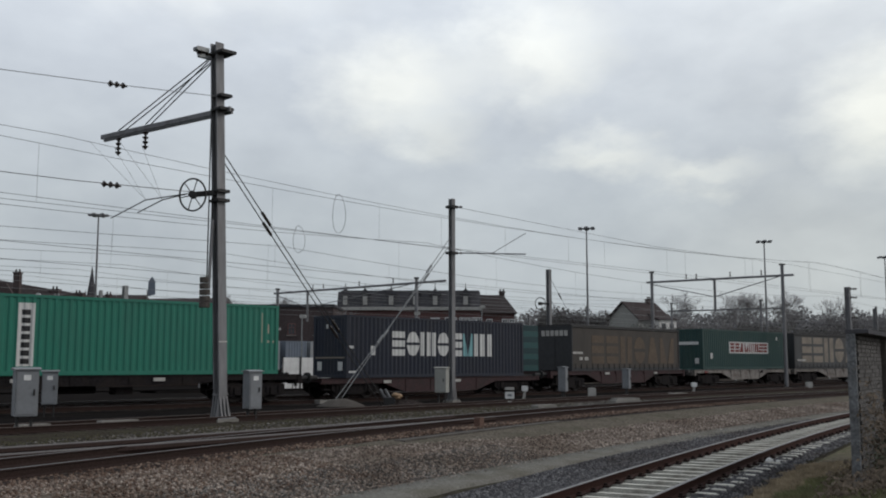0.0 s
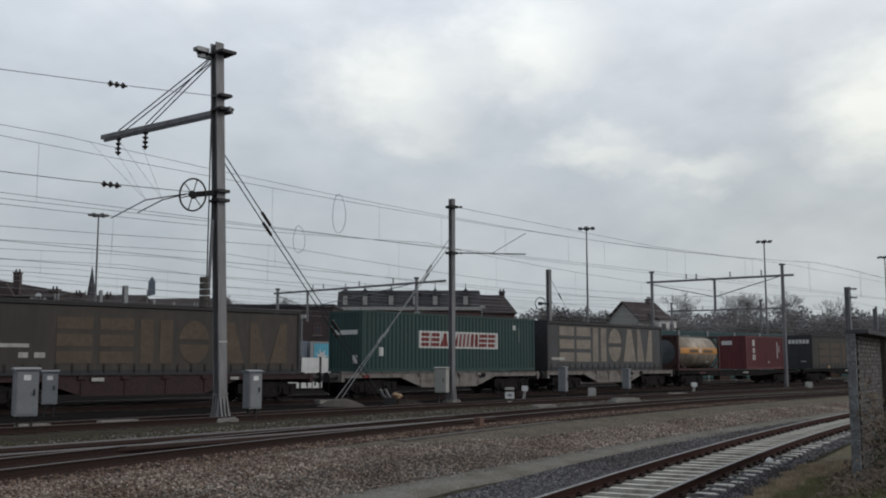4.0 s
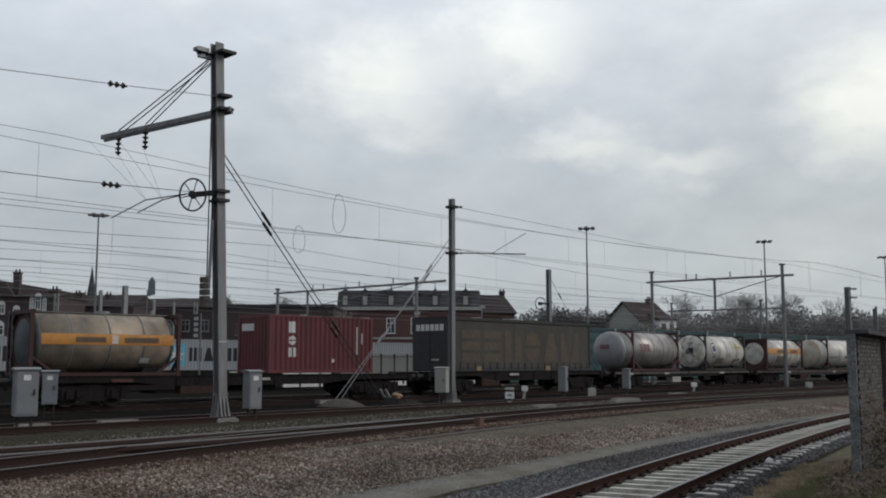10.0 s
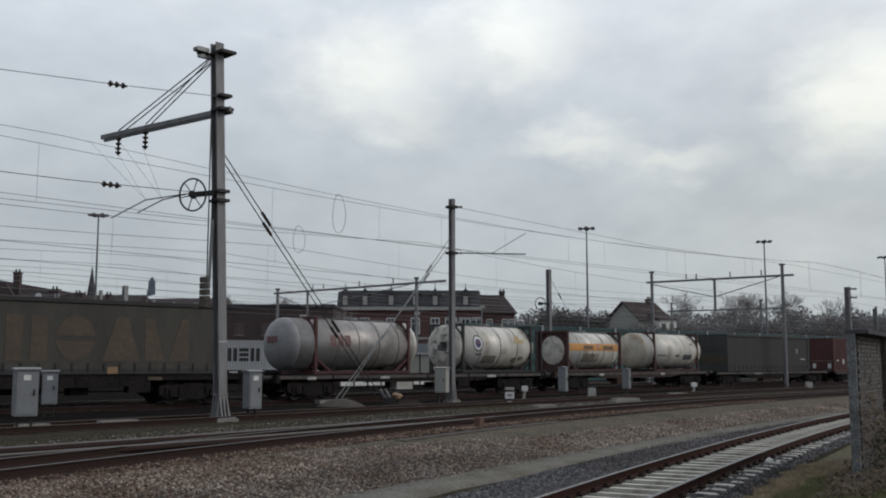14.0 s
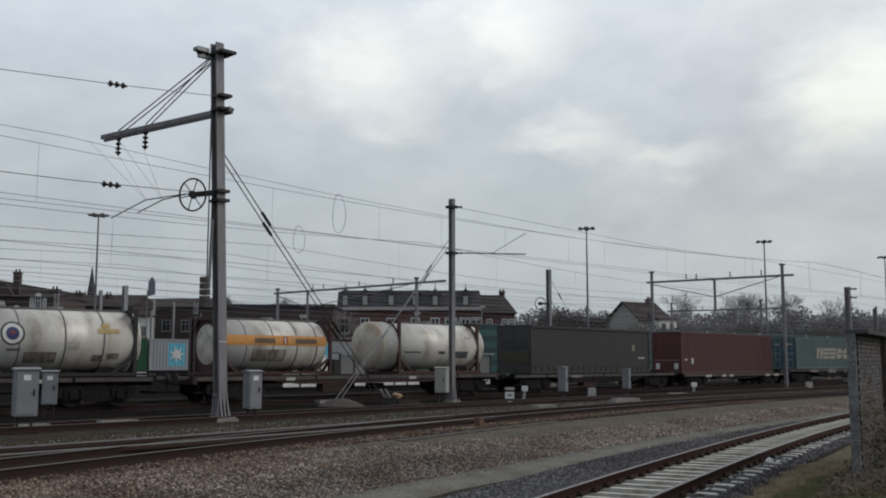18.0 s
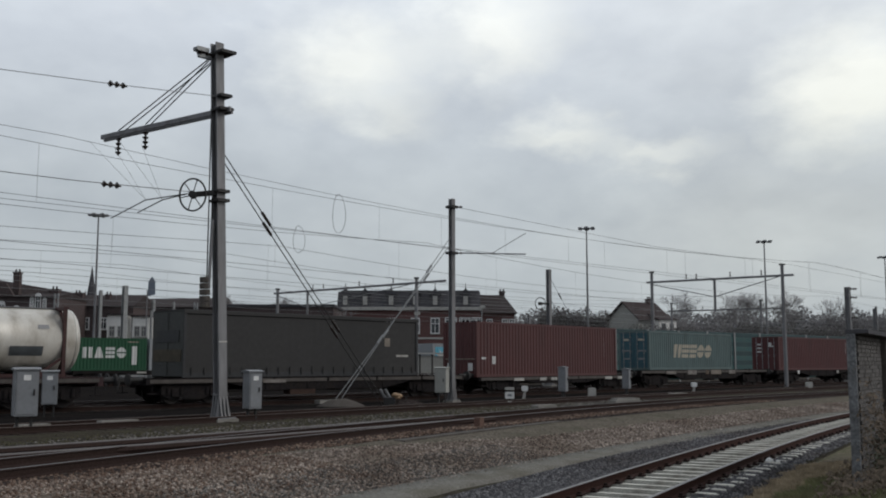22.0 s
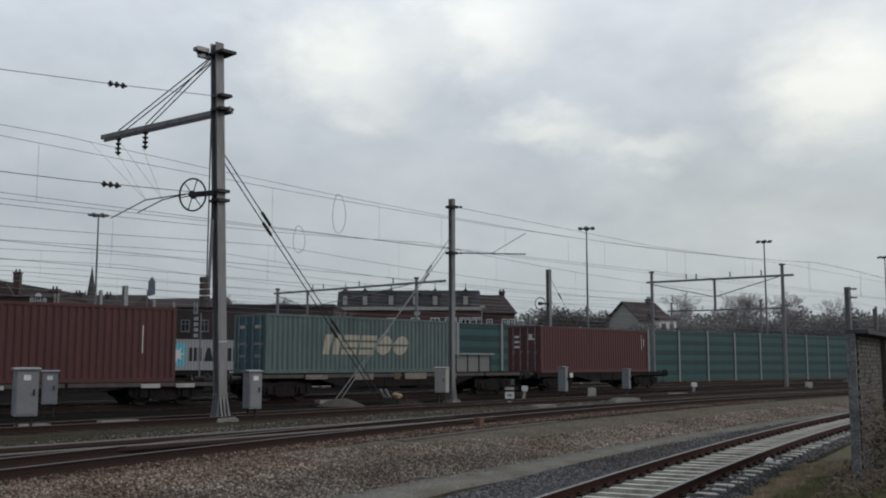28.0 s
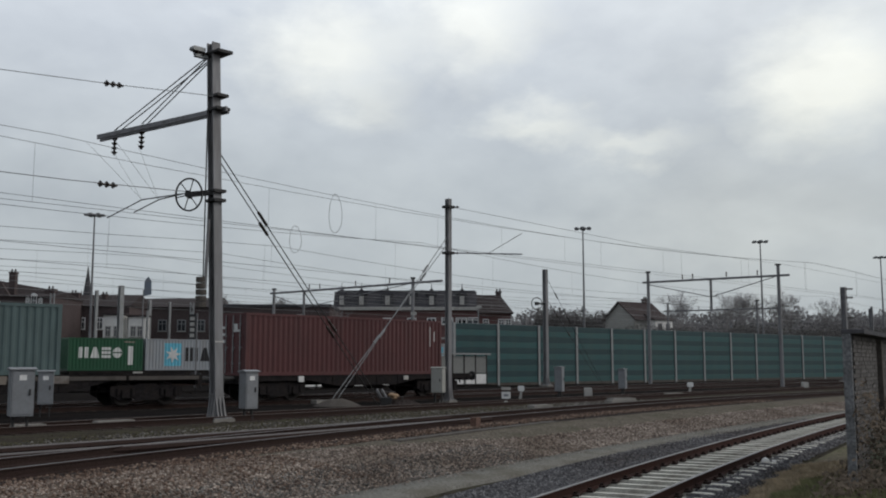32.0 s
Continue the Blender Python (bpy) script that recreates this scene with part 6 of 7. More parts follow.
# turnout: closing rails that part from the curved track towards the far side
sw = tagged(thing("turnout_rails", "rails of the turnout leaving the curved track", "railway track"), kind="structure")
for o in (-0.75, 0.75):
    sh = Shape()
    pts = []
    for i in range(23):
        u = i * 1.0
        off = o + 0.0082 * u * u
        p = LOOP.at(-3.7 - u, off, 0.0)
        pts.append(p)
    sh.path([(a.x, a.y, -0.085) for a in pts], 0.075, 6)
    r = part("rail", sh, M["rail_web"], sw, "rusty steel rail")
    hd = Shape()
    hd.path([(a.x, a.y, -0.014) for a in pts], 0.032, 6)
    part("rail_head", hd, M["rail_head"], r, "rail top worn by wheels")


# ---- parked train across the yard ----
def parked(s, length, label, mat, marks=(), z=1.1, height=2.59):
    c = container(label, length, height, mat, group="parked containers", side_marks=marks)
    c.matrix_basis = REAR.place(s + length / 2, 0, z)
    return c


def star(x, z, r):
    pts = []
    for i in range(14):
        a = 2 * math.pi * i / 14 + 0.1
        q = r if i % 2 == 0 else r * 0.42
        pts.append((x + q * math.cos(a), z + q * math.sin(a)))
    return [Shape().prism(pts, sd - 0.012, sd - 0.004)]


BLK = M["logo_black"]
parked(-20.6, 12.19, "pale grey ribbed container with large black marks", M["maersk_grey"], [(glyphs("mawdwd", -1.2, 0.72, 6.6, 1.15, sd, 0.22), BLK, "black block mark")])
parked(-6.5, 6.06, "bottle-green ribbed 20-foot container with white marks", M["box_green"], [(glyphs("dawc", -2.2, 1.0, 3.5, 0.85, sd), LW, "white block mark"), (plates([(2.0, 1.2, 0.42, 1.5)], sd), LW, "white upright bar"), (plates([(1.9, 2.3, 0.9, 0.1)], sd), M["logo_tan"], "thin pale bar")])
parked(-0.2, 12.19, "pale grey ribbed container with a blue square and black marks", M["maersk_grey"], [(plates([(-3.7, 1.3, 1.5, 1.9)], sd), M["star_blue"], "sky-blue square"), (star(-3.7, 1.3, 0.72), LW, "white star"), (glyphs("mawdwd", -2.6, 0.75, 6.7, 1.15, sd, 0.22), BLK, "black block mark")])
parked(12.6, 2.2, "short slate-blue ribbed steel container", M["box_blue"])
parked(15.2, 12.19, "pale grey ribbed container with a blue square", M["maersk_grey"], [(plates([(-4.9, 1.4, 1.6, 2.0)], sd), M["star_blue"], "sky-blue square"), (star(-4.9, 1.2, 0.75), LW, "white star")])
parked(29.6, 12.19, "pale grey ribbed container with a blue square", M["maersk_grey"], [(plates([(-5.0, 1.3, 1.5, 1.9)], sd), M["star_blue"], "sky-blue square"), (star(-5.0, 1.3, 0.72), LW, "white star")])
for s, ln in ((-25.5, 18.0), (-7.0, 20.6), (13.8 - 1.5, 16.0), (30.2, 16.0)):
    wgn = wagon("dark parked container wagon", ln, 1.1, M["underframe"], 0.1, [(-ln * 0.2, 0.8, 0.14, WH), (ln * 0.2, 0.8, 0.14, WH)], rolling=False)
    wgn.matrix_basis = REAR.place(s + ln / 2)

# platform with a windbreak
PLAT = Track(-5.9, 72.0, radians(41), 0)
structure("platform", ribbon(PLAT, -16, 13.6, [(-0.6, -0.3), (-0.6, -0.06), (-0.5, -0.04), (1.5, -0.04), (1.6, -0.06), (1.6, -0.3)], 2), M["cinder"], "low dark-paved island platform", "platform")
wb = thing("platform_shelter", "grey glazed shelter with white lower panels on the platform", "shelter")
BAY = 1.233
for i in range(13):
    s = -1.75 + BAY * i
    part("post", Shape().box(-0.05, 0.05, -0.05, 0.05, 0.0, 2.4), M["dark_steel"], wb, at=PLAT.place(s, 0.2, -0.04))
    if i < 12:
        part("pane", Shape().box(0.06, BAY - 0.06, -0.012, 0.012, 0.95, 2.28), M["clouded"], wb, "clouded grey pane", at=PLAT.place(s, 0.2, -0.04))
        part("lower_panel", Shape().box(0.06, BAY - 0.06, -0.02, 0.02, 0.08, 0.86), M["white"], wb, "white lower panel", at=PLAT.place(s, 0.2, -0.04))
part("roof", Shape().box(-0.25, 12 * BAY + 0.25, -0.25, 0.95, 0, 0.12), M["galv_pale"], wb, "thin flat roof slab", at=PLAT.place(-1.75, 0.2, 2.36))
part("middle_rail", Shape().box(0.05, 12 * BAY - 0.05, -0.03, 0.03, 0, 0.07), M["dark_steel"], wb, at=PLAT.place(-1.75, 0.2, 0.825))
for i, (s, w) in enumerate(((-6.55, 1.4), (-5.1, 1.6), (-3.45, 0.95))):
    wp = thing("white_board", "plain white board standing on the platform", "board", PLAT.place(s, 0.15, -0.04), "white boards")
    part("sheet", Shape().box(0.0, w, -0.03, 0.03, 0.0, 2.1, 0.02), M["white"], wp)
    for x in (0.0, w - 0.06):
        part("edge_strip", Shape().box(x, x + 0.06, -0.045, 0.045, 0.0, 2.14), M["dark_steel"], wp)
bx = thing("dark_bin", "narrow dark steel bin beside the shelter", "bin", PLAT.place(-2.2, 0.15, -0.04))
part("body", Shape().box(-0.2, 0.2, -0.25, 0.25, 0.0, 1.9, 0.03), M["dark_steel"], bx)
part("lid", Shape().box(-0.22, 0.22, -0.27, 0.27, 1.9, 1.97), M["dark_steel"], bx)


def small_lamp(x, y, z0, z1, label):
    t = thing("platform_lamp", label, "lamp post", Matrix.Translation((x, y, z0)), "platform lamps")
    h = z1 - z0
    part("pole", Shape().tube((0, 0, 0), (0, 0, h), 0.05, 0.04, 8), M["galv_pale"], t)
    part("lantern", Shape().box(-0.16, 0.3, -0.12, 0.12, h - 0.05, h + 0.2, 0.05), M["offwhite"], t, "pale lantern")
    return t


small_lamp(-9.85, 69.2, 0.8, 4.85, "pale platform lamp on a slim pole")
small_lamp(-16.0, 96.0, -0.2, 4.9, "short pale lamp on a slim pole")
small_lamp(3.4, 86.5, -0.2, 6.5, "pale post with a broad lamp head")
small_lamp(-2.05, 76.0, 0.8, 5.4, "pale platform lamp on a slim pole")

sb = thing("name_board", "tall dark board with pale marks on a pole", "sign", Matrix.Translation((-18.9, 76.0, -0.2)))
part("pole", Shape().tube((0.3, 0.06, 0), (0.3, 0.06, 5.7), 0.06, n=8), M["galv"], sb)
part("board", Shape().box(-0.3, 0.24, -0.04, 0.04, 3.7, 5.6, 0.01), M["bulkhead_dark"], sb)
for k in range(4):
    part("marking", Shape().box(-0.2, 0.14, -0.052, -0.04, 3.85 + 0.43 * k, 4.12 + 0.43 * k), M["offwhite"], sb, "pale bar")

# ---- noise barrier ----
BAR = Track(4.91, 84, radians(41), 0)
nb = thing("noise_barrier", "long green panelled noise barrier with pale steel posts", "barrier")
pmesh = Shape().prism_x([(-0.05, 0.0), (0.05, 0.0), (0.05, 0.45), (0.02, 0.49), (-0.02, 0.49), (-0.05, 0.45)], 0.13, 4.87)
pm = [pmesh.mesh("panel", M["barrier"]), pmesh.mesh("panel", M["barrier_dark"])]
post = Shape().box(-0.12, 0.12, -0.14, 0.14, 0, 5.2).mesh("post", M["galv_pale"])
for i in range(-1, 14):
    part("post", post, None, nb, "pale steel post", at=BAR.place(5 * i, 0, -0.2))
    if i < 13:
        for k in range(10):
            part("panel", pm[k % 2], None, nb, at=BAR.place(5 * i, 0, 0.05 + 0.49 * k))
        part("plinth", Shape().box(0.13, 4.87, -0.08, 0.08, -0.2, 0.04), M["trough"], nb, at=BAR.place(5 * i, 0, 0))


# ---- buildings ----
def window(parent, x, y, z, w, h, arch=False, frame_mat=None, out=-1):
    """A framed window on a wall that faces -y."""
    f = Shape()
    b = 0.12
    f.box(x - w / 2, x + w / 2, y - 0.06, y + 0.04, z, z + b).box(x - w / 2, x + w / 2, y - 0.06, y + 0.04, z + h - b, z + h)
    f.box(x - w / 2, x - w / 2 + b, y - 0.06, y + 0.04, z + b, z + h - b).box(x + w / 2 - b, x + w / 2, y - 0.06, y + 0.04, z + b, z + h - b)
    f.box(x - 0.04, x + 0.04, y - 0.05, y + 0.02, z + b, z + h - b).box(x - w / 2 + b, x + w / 2 - b, y - 0.05, y + 0.02, z + h * 0.62, z + h * 0.62 + 0.08)
    if arch:
        f.prism([(x + w / 2 * math.cos(a), z + h + w * 0.42 * math.sin(a)) for a in [math.pi * i / 8 for i in range(9)]], y - 0.06, y + 0.02)
    win = part("window", f, frame_mat or M["white"], parent, "white-framed window")
    part("pane", Shape().box(x - w / 2 + 0.02, x + w / 2 - 0.02, y - 0.02, y - 0.006, z + 0.02, z + h - 0.02), M["pane"], win, "dark glass")
    part("sill", Shape().box(x - w / 2 - 0.1, x + w / 2 + 0.1, y - 0.14, y + 0.02, z - 0.1, z - 0.004), M["concrete"], win)
    return win


def chimney(parent, x, y, z, w=0.8, h=1.4):
    c = part("chimney", Shape().box(x - w / 2, x + w / 2, y - 0.4, y + 0.4, z - 1.0, z + h).box(x - w / 2 - 0.08, x + w / 2 + 0.08, y - 0.48, y + 0.48, z + h, z + h + 0.15), M["brick_soot"], parent, "sooty brick chimney")
    for k in (-0.2, 0.2):
        part("chimney_pot", Shape().tube((x + k, y, z + h + 0.15), (x + k, y, z + h + 0.5), 0.12, 0.1, 8), M["tile_roof"], c)


# mansard-roofed brick building
mb = thing("mansard_building", "old brick building with a slate mansard roof and white dormers", "building", Matrix.Translation((0, 125, -0.2)))
part("wall", Shape().box(-13.2, 4.7, 0, 14, 0, 8.8), M["brick"], mb, "dark red brick wall")
part("cornice", Shape().box(-14.4, 5.0, -0.5, 14.3, 8.55, 8.95), M["offwhite"], mb, "pale wooden cornice")
part("mansard_roof", Shape().prism_x([(0.0, 8.95), (14.0, 8.95), (12.8, 11.0), (1.3, 11.0)], -13.4, 4.75), M["slate"], mb, "steep slate roof")
part("roof_cap", Shape().box(-13.0, 4.6, 1.2, 12.9, 11.0, 11.15), M["slate"], mb)
for x in (-12.36, -9.86, -6.57, -3.5, -1.0, 2.86):
    d = part("dormer", Shape().box(x - 0.6, x + 0.6, -0.05, 1.6, 9.0, 10.55).prism([(x - 0.75, 10.55), (x + 0.75, 10.55), (x, 11.35)], -0.2, 2.0), M["slate"], mb, "slate-hung dormer")
    part("dormer_window", Shape().box(x - 0.28, x + 0.28, -0.12, -0.05, 9.25, 10.35), M["offwhite"], d, "pale dormer window")
    part("finial", Shape().tube((x, 0, 11.3), (x, 0, 12.0), 0.07, 0.02, 6), M["dark_steel"], d)
    window(mb, x, 0, 5.6, 1.15, 2.0)
for x in (1.0, 2.8, 4.2):
    window(mb, x, 0, 6.75, 1.5, 0.9)
part("band_course", Shape().box(-13.3, 4.75, -0.08, 0.0, 4.9, 5.15), M["offwhite"], mb)

gh = thing("gabled_house", "brick house with a dark tiled roof and chimney", "house", Matrix.Translation((0, 128, -0.2)))
part("wall", Shape().box(4.75, 9.2, 0, 9, 0, 8.4), M["brick"], gh)
part("roof", Shape().add([(4.6, -0.6, 8.3), (9.6, -0.6, 8.3), (8.1, 4.5, 11.0), (4.6, 4.5, 11.0), (4.6, 9.6, 8.3), (9.6, 9.6, 8.3)], [(0, 1, 2, 3), (3, 2, 5, 4), (1, 5, 2), (0, 3, 4), (0, 4, 5, 1)]), M["tile_roof"], gh, "dark tiled roof")
chimney(gh, 7.9, 4.5, 10.6, 0.7, 0.7)
for x in (6.0, 8.0, 8.9):
    window(gh, x, 0, 6.4, 0.8, 1.2)

# tall brick front and roofs to its side
lf = thing("brick_house", "sooty brick house with white arched windows and a dark roof", "house", Matrix.Translation((0, 112, -0.2)))
part("wall", Shape().box(-60, -44.0, 0, 10, 0, 9.4), M["brick_soot"], lf, "sooty brick wall")
part("roof", Shape().add([(-60.2, -0.4, 9.4), (-43.9, -0.4, 9.4), (-43.9, 5, 10.2), (-60.2, 5, 13.0), (-43.9, 10.4, 9.4), (-60.2, 10.4, 9.4)], [(0, 1, 2, 3), (3, 2, 4, 5), (1, 4, 2), (0, 3, 5)]), M["tile_roof"], lf, "dark tiled roof")
part("gable_wall", Shape().prism([(-60, 9.4), (-48.6, 9.4), (-49.6, 10.9), (-52, 11.2), (-60, 11.2)], -0.05, 0.4), M["brick_soot"], lf, "stepped gable")
chimney(lf, -49.2, 2, 10.6, 0.7, 1.6)
chimney(lf, -45.6, 4, 9.9, 1.1, 0.5)
for x, z, w, h in ((-46.6, 7.9, 0.45, 1.3), (-45.9, 7.9, 0.7, 1.6), (-45.15, 7.8, 0.45, 1.3), (-46.4, 5.3, 0.75, 1.6), (-45.2, 5.3, 0.75, 1.5), (-48.3, 6.9, 0.75, 1.2), (-48.4, 5.2, 0.8, 0.8), (-50.0, 7.4, 0.8, 1.2), (-50.2, 5.0, 1.2, 1.2)):
    window(lf, x, 0, z, w, h, True)
rw2 = thing("terraced_house", "low dark-roofed terrace with clustered chimneys", "house", Matrix.Translation((0, 122, -0.2)))
part("wall", Shape().box(-47.4, -38.2, 0, 9, 0, 8.9), M["brick_soot"], rw2)
part("roof", Shape().add([(-47.6, -0.4, 8.9), (-38.0, -0.4, 8.9), (-38.0, 4.5, 10.6), (-47.6, 4.5, 10.6), (-38.0, 9.4, 8.9), (-47.6, 9.4, 8.9)], [(0, 1, 2, 3), (3, 2, 4, 5), (1, 4, 2), (0, 3, 5)]), M["tile_roof"], rw2, "dark tiled roof")
chimney(rw2, -46.2, 3, 10.0, 1.5, 0.6)
chimney(rw2, -42.3, 3, 10.0, 0.5, 0.4)
for i in range(4):
    window(rw2, -46.2 + 2.2 * i, 0, 6.0, 0.9, 1.5)
wf = thing("white_house", "small white-fronted houses below a dark roof", "house", Matrix.Translation((0, 118, -0.2)))
part("wall", Shape().box(-40.0, -37.6, 0, 1.6, 0, 7.6).box(-37.0, -35.0, 0, 1.6, 0, 7.4), M["stucco"], wf, "white rendered front")
part("eaves", Shape().box(-40.2, -37.4, -0.3, 1.8, 7.6, 7.8).box(-37.2, -34.8, -0.3, 1.8, 7.4, 7.6), M["tile_roof"], wf)
for x in (-39.4, -38.4, -36.4, -35.6):
    window(wf, x, 0, 5.0, 0.7, 1.3, False, M["offwhite"])
lr = thing("long_hall", "long low hall with a dark flat-pitched roof", "building", Matrix.Translation((0, 135, -0.2)))
part("wall", Shape().box(-47.2, -31.0, 0, 12, 0, 9.6), M["brick_soot"], lr, "dark wall")
part("roof", Shape().add([(-47.4, -0.5, 9.5), (-30.6, -0.5, 9.5), (-30.6, 6, 11.2), (-47.4, 6, 11.0), (-30.6, 12.5, 9.5), (-47.4, 12.5, 9.5)], [(0, 1, 2, 3), (3, 2, 4, 5), (1, 4, 2), (0, 3, 5)]), M["tile_roof"], lr, "dark sheeted roof")
for i in range(6):
    window(lr, -45.5 + 2.6 * i, 0, 6.2, 1.2, 1.6, False, M["galv_pale"])
dh = thing("dark_shed", "long dark brick shed with a flat parapet", "building", Matrix.Translation((0, 110, -0.2)))
part("wall", Shape().box(-24.2, -12.2, 0, 9, 0, 8.1), M["brick_soot"], dh, "sooty brick wall")
part("parapet", Shape().box(-24.4, -12.0, -0.2, 9.2, 8.1, 8.4), M["slate"], dh)
for i in range(4):
    window(dh, -22.6 + 2.9 * i, 0, 5.0, 0.9, 1.3, False, M["brick"])
st = thing("church_spire", "distant slate church spire", "church", Matrix.Translation((-142.5, 400, -0.2)))
part("tower", Shape().box(-1.9, 1.9, -1.9, 1.9, 0, 29), M["brick_soot"], st)
part("spire", Shape().tube((0, 0, 29), (0, 0, 41), 1.9, 0.12, 8), M["slate"], st, "pointed slate spire")
for k in (-1.7, 1.7):
    part("pinnacle", Shape().tube((k, -1.8, 29), (k, -1.8, 31.5), 0.4, 0.05, 6), M["slate"], st)
bn = thing("banner_pole", "pole with a narrow blue banner", "banner", Matrix.Translation((-32.5, 110, -0.2)))
part("pole", Shape().tube((-0.45, 0, 0), (-0.45, 0, 10.0), 0.06, n=8), M["galv"], bn)
part("banner", Shape().prism([(-0.4, 9.3), (0.45, 9.5), (0.4, 11.0), (0.05, 11.5), (-0.35, 11.0)], -0.03, 0.03), M["box_blue"], bn, "blue cloth banner")
fh = thing("far_house", "pale gabled house with a red-brown tiled roof", "house", pose(26.6, 146, -0.2, 0, 0, 35))
part("wall", Shape().prism_x([(-3.0, 0), (3.0, 0), (3.0, 8.4), (0, 10.75), (-3.0, 8.4)], 0, 6.4), M["cabinet_pale"], fh, "greyish rendered wall")
for sg in (-1, 1):
    part("roof", Shape().prism_x([(sg * 3.5, 8.05), (sg * 3.5, 8.25), (0, 11.0), (0, 10.8)], -0.4, 6.8), M["red_tile"], fh, "red-brown tiled roof slope")
chimney(fh, 5.4, 0.0, 10.7, 0.7, 0.7)
part("bay", Shape().box(2.6, 6.2, -4.6, -2.9, 0, 8.2), M["stucco"], fh, "white bay below the eaves")
part("bay_roof", Shape().prism_x([(-4.9, 8.2), (-2.6, 8.2), (-2.6, 9.2)], 2.3, 6.5), M["red_tile"], fh)
for x in (3.5, 5.2):
    window(fh, x, -4.6, 6.4, 0.9, 1.3, False, M["galv"])


# ---- bare winter trees ----
def branch_tree(seed, height, spread=0.55, levels=8):
    """Trunk and limbs that fork down to twigs."""
    rnd = random.Random(seed)
    limbs, twigs = Shape(), Shape()

    def grow(p, d, length, r, lv):
        q = p + d * length
        (limbs if lv < 3 else twigs).tube(p, q, r, r * 0.72, 6 if lv < 2 else 3, cap=False)
        if lv >= levels:
            return
        for i in range(3 if lv in (1, 2, 3, 4) else 2 + (rnd.random() < 0.5)):
            nd = (d + Vector((rnd.uniform(-1, 1), rnd.uniform(-1, 1), rnd.uniform(-0.35, 0.75))) * spread).normalized()
            grow(p.lerp(q, rnd.uniform(0.6, 1.0)), nd, length * rnd.uniform(0.62, 0.86), max(r * 0.57, 0.0065), lv + 1)

    grow(Vector((0, 0, -0.2)), Vector((rnd.uniform(-0.05, 0.05), 0, 1)), height * 0.25, height * 0.0145, 0)
    return limbs, twigs


def tree(seed, height, label, spread=0.55, levels=8):
    t = thing("tree", label, "tree", group="bare trees")
    limbs, twigs = branch_tree(seed, height, spread, levels)
    k = height / max(v[2] for v in twigs.v)
    for sh in (limbs, twigs):
        sh.v = [(x * k, y * k, z * k) for x, y, z in sh.v]
    part("trunk", limbs, M["bark"], t, "bark-brown trunk and limbs")
    part("crown", twigs, M["twig"], t, "mesh of bare twigs")
    return t


KINDS = [tree(11, 12.0, "bare broad-crowned winter tree"), tree(5, 10.5, "bare winter tree with upright limbs", 0.45), tree(23, 9.0, "small bare winter tree", 0.62), tree(31, 12.5, "bare winter tree with a dense twiggy crown", 0.6)]
SPOTS = [(0, 34.4, 152, 1.0, 0), (1, 22.5, 165, 0.8, 40), (3, 44.5, 152, 0.98, 80), (2, 36.5, 168, 0.8, 130), (0, 50.5, 143, 0.92, 200), (0, 57.0, 152, 0.92, 300), (2, 60.5, 153, 1.0, 60),
         (1, 63.5, 156, 0.8, 20), (2, 67, 160, 1.0, 210), (3, 38.0, 160, 0.7, 190), (2, -25.2, 124, 1.2, 0), (2, -22.4, 126, 1.15, 140), (1, -19.0, 125, 1.0, 70), (2, -16.8, 125, 1.12, 210), (2, -13.4, 112, 0.95, 100), (2, -39.5, 150, 1.2, 20), (1, -41.5, 152, 1.1, 90),
         (2, 17.5, 150, 0.8, 50), (2, 21.5, 152, 0.85, 170), (1, 19.0, 158, 0.85, 250), (3, 73, 163, 0.8, 30), (2, 27.5, 162, 1.0, 15), (3, 65.0, 148, 0.72, 130)]
SPOTS = [(k, x, y, sc * (1.13 if x > 28 else 1.0), rz) for k, x, y, sc, rz in SPOTS]
for i, (k, x, y, sc, rz) in enumerate(SPOTS):
    m = pose(x, y, -0.2, 0, 0, rz)
    if i in (0, 1, 2, 3):
        src = {0: 0, 1: 1, 2: 3, 3: 2}[i]
        KINDS[src].scale = (sc, sc, sc)
        KINDS[src].location, KINDS[src].rotation_euler = (x, y, -0.2), (0, 0, radians(rz))
    else:
        c = copy_thing(KINDS[k], m)
        c.scale = (sc, sc, sc)


def thicket(name, x0, x1, y0, y1, h0, h1, count, mat, label, size=0.5, seed=1):
    """Scrub: many small leaf and twig pieces on an uneven height."""
    rnd = random.Random(seed)
    sh = Shape()
    for _ in range(count):
        x, y = rnd.uniform(x0, x1), rnd.uniform(y0, y1)
        top = h0 + (h1 - h0) * (0.5 + 0.5 * noise.noise((x * 0.16, y * 0.16, seed))) + 0.5 * noise.noise((x * 0.8, y * 0.8, seed))
        z = top * math.sqrt(rnd.random())
        d = Vector((rnd.uniform(-1, 1), rnd.uniform(-1, 1), rnd.uniform(-0.3, 1))).normalized() * size * rnd.uniform(0.5, 1.4)
        e = d.orthogonal().normalized() * size * rnd.uniform(0.1, 0.45)
        p = Vector((x, y, z - 0.2))
        sh.add([p, p + d * 0.5 + e, p + d, p + d * 0.5 - e], [(0, 1, 2, 3)])
    ob = part(name, sh, mat, None, label)
    return tagged(ob, category="scrub", kind="stuff")


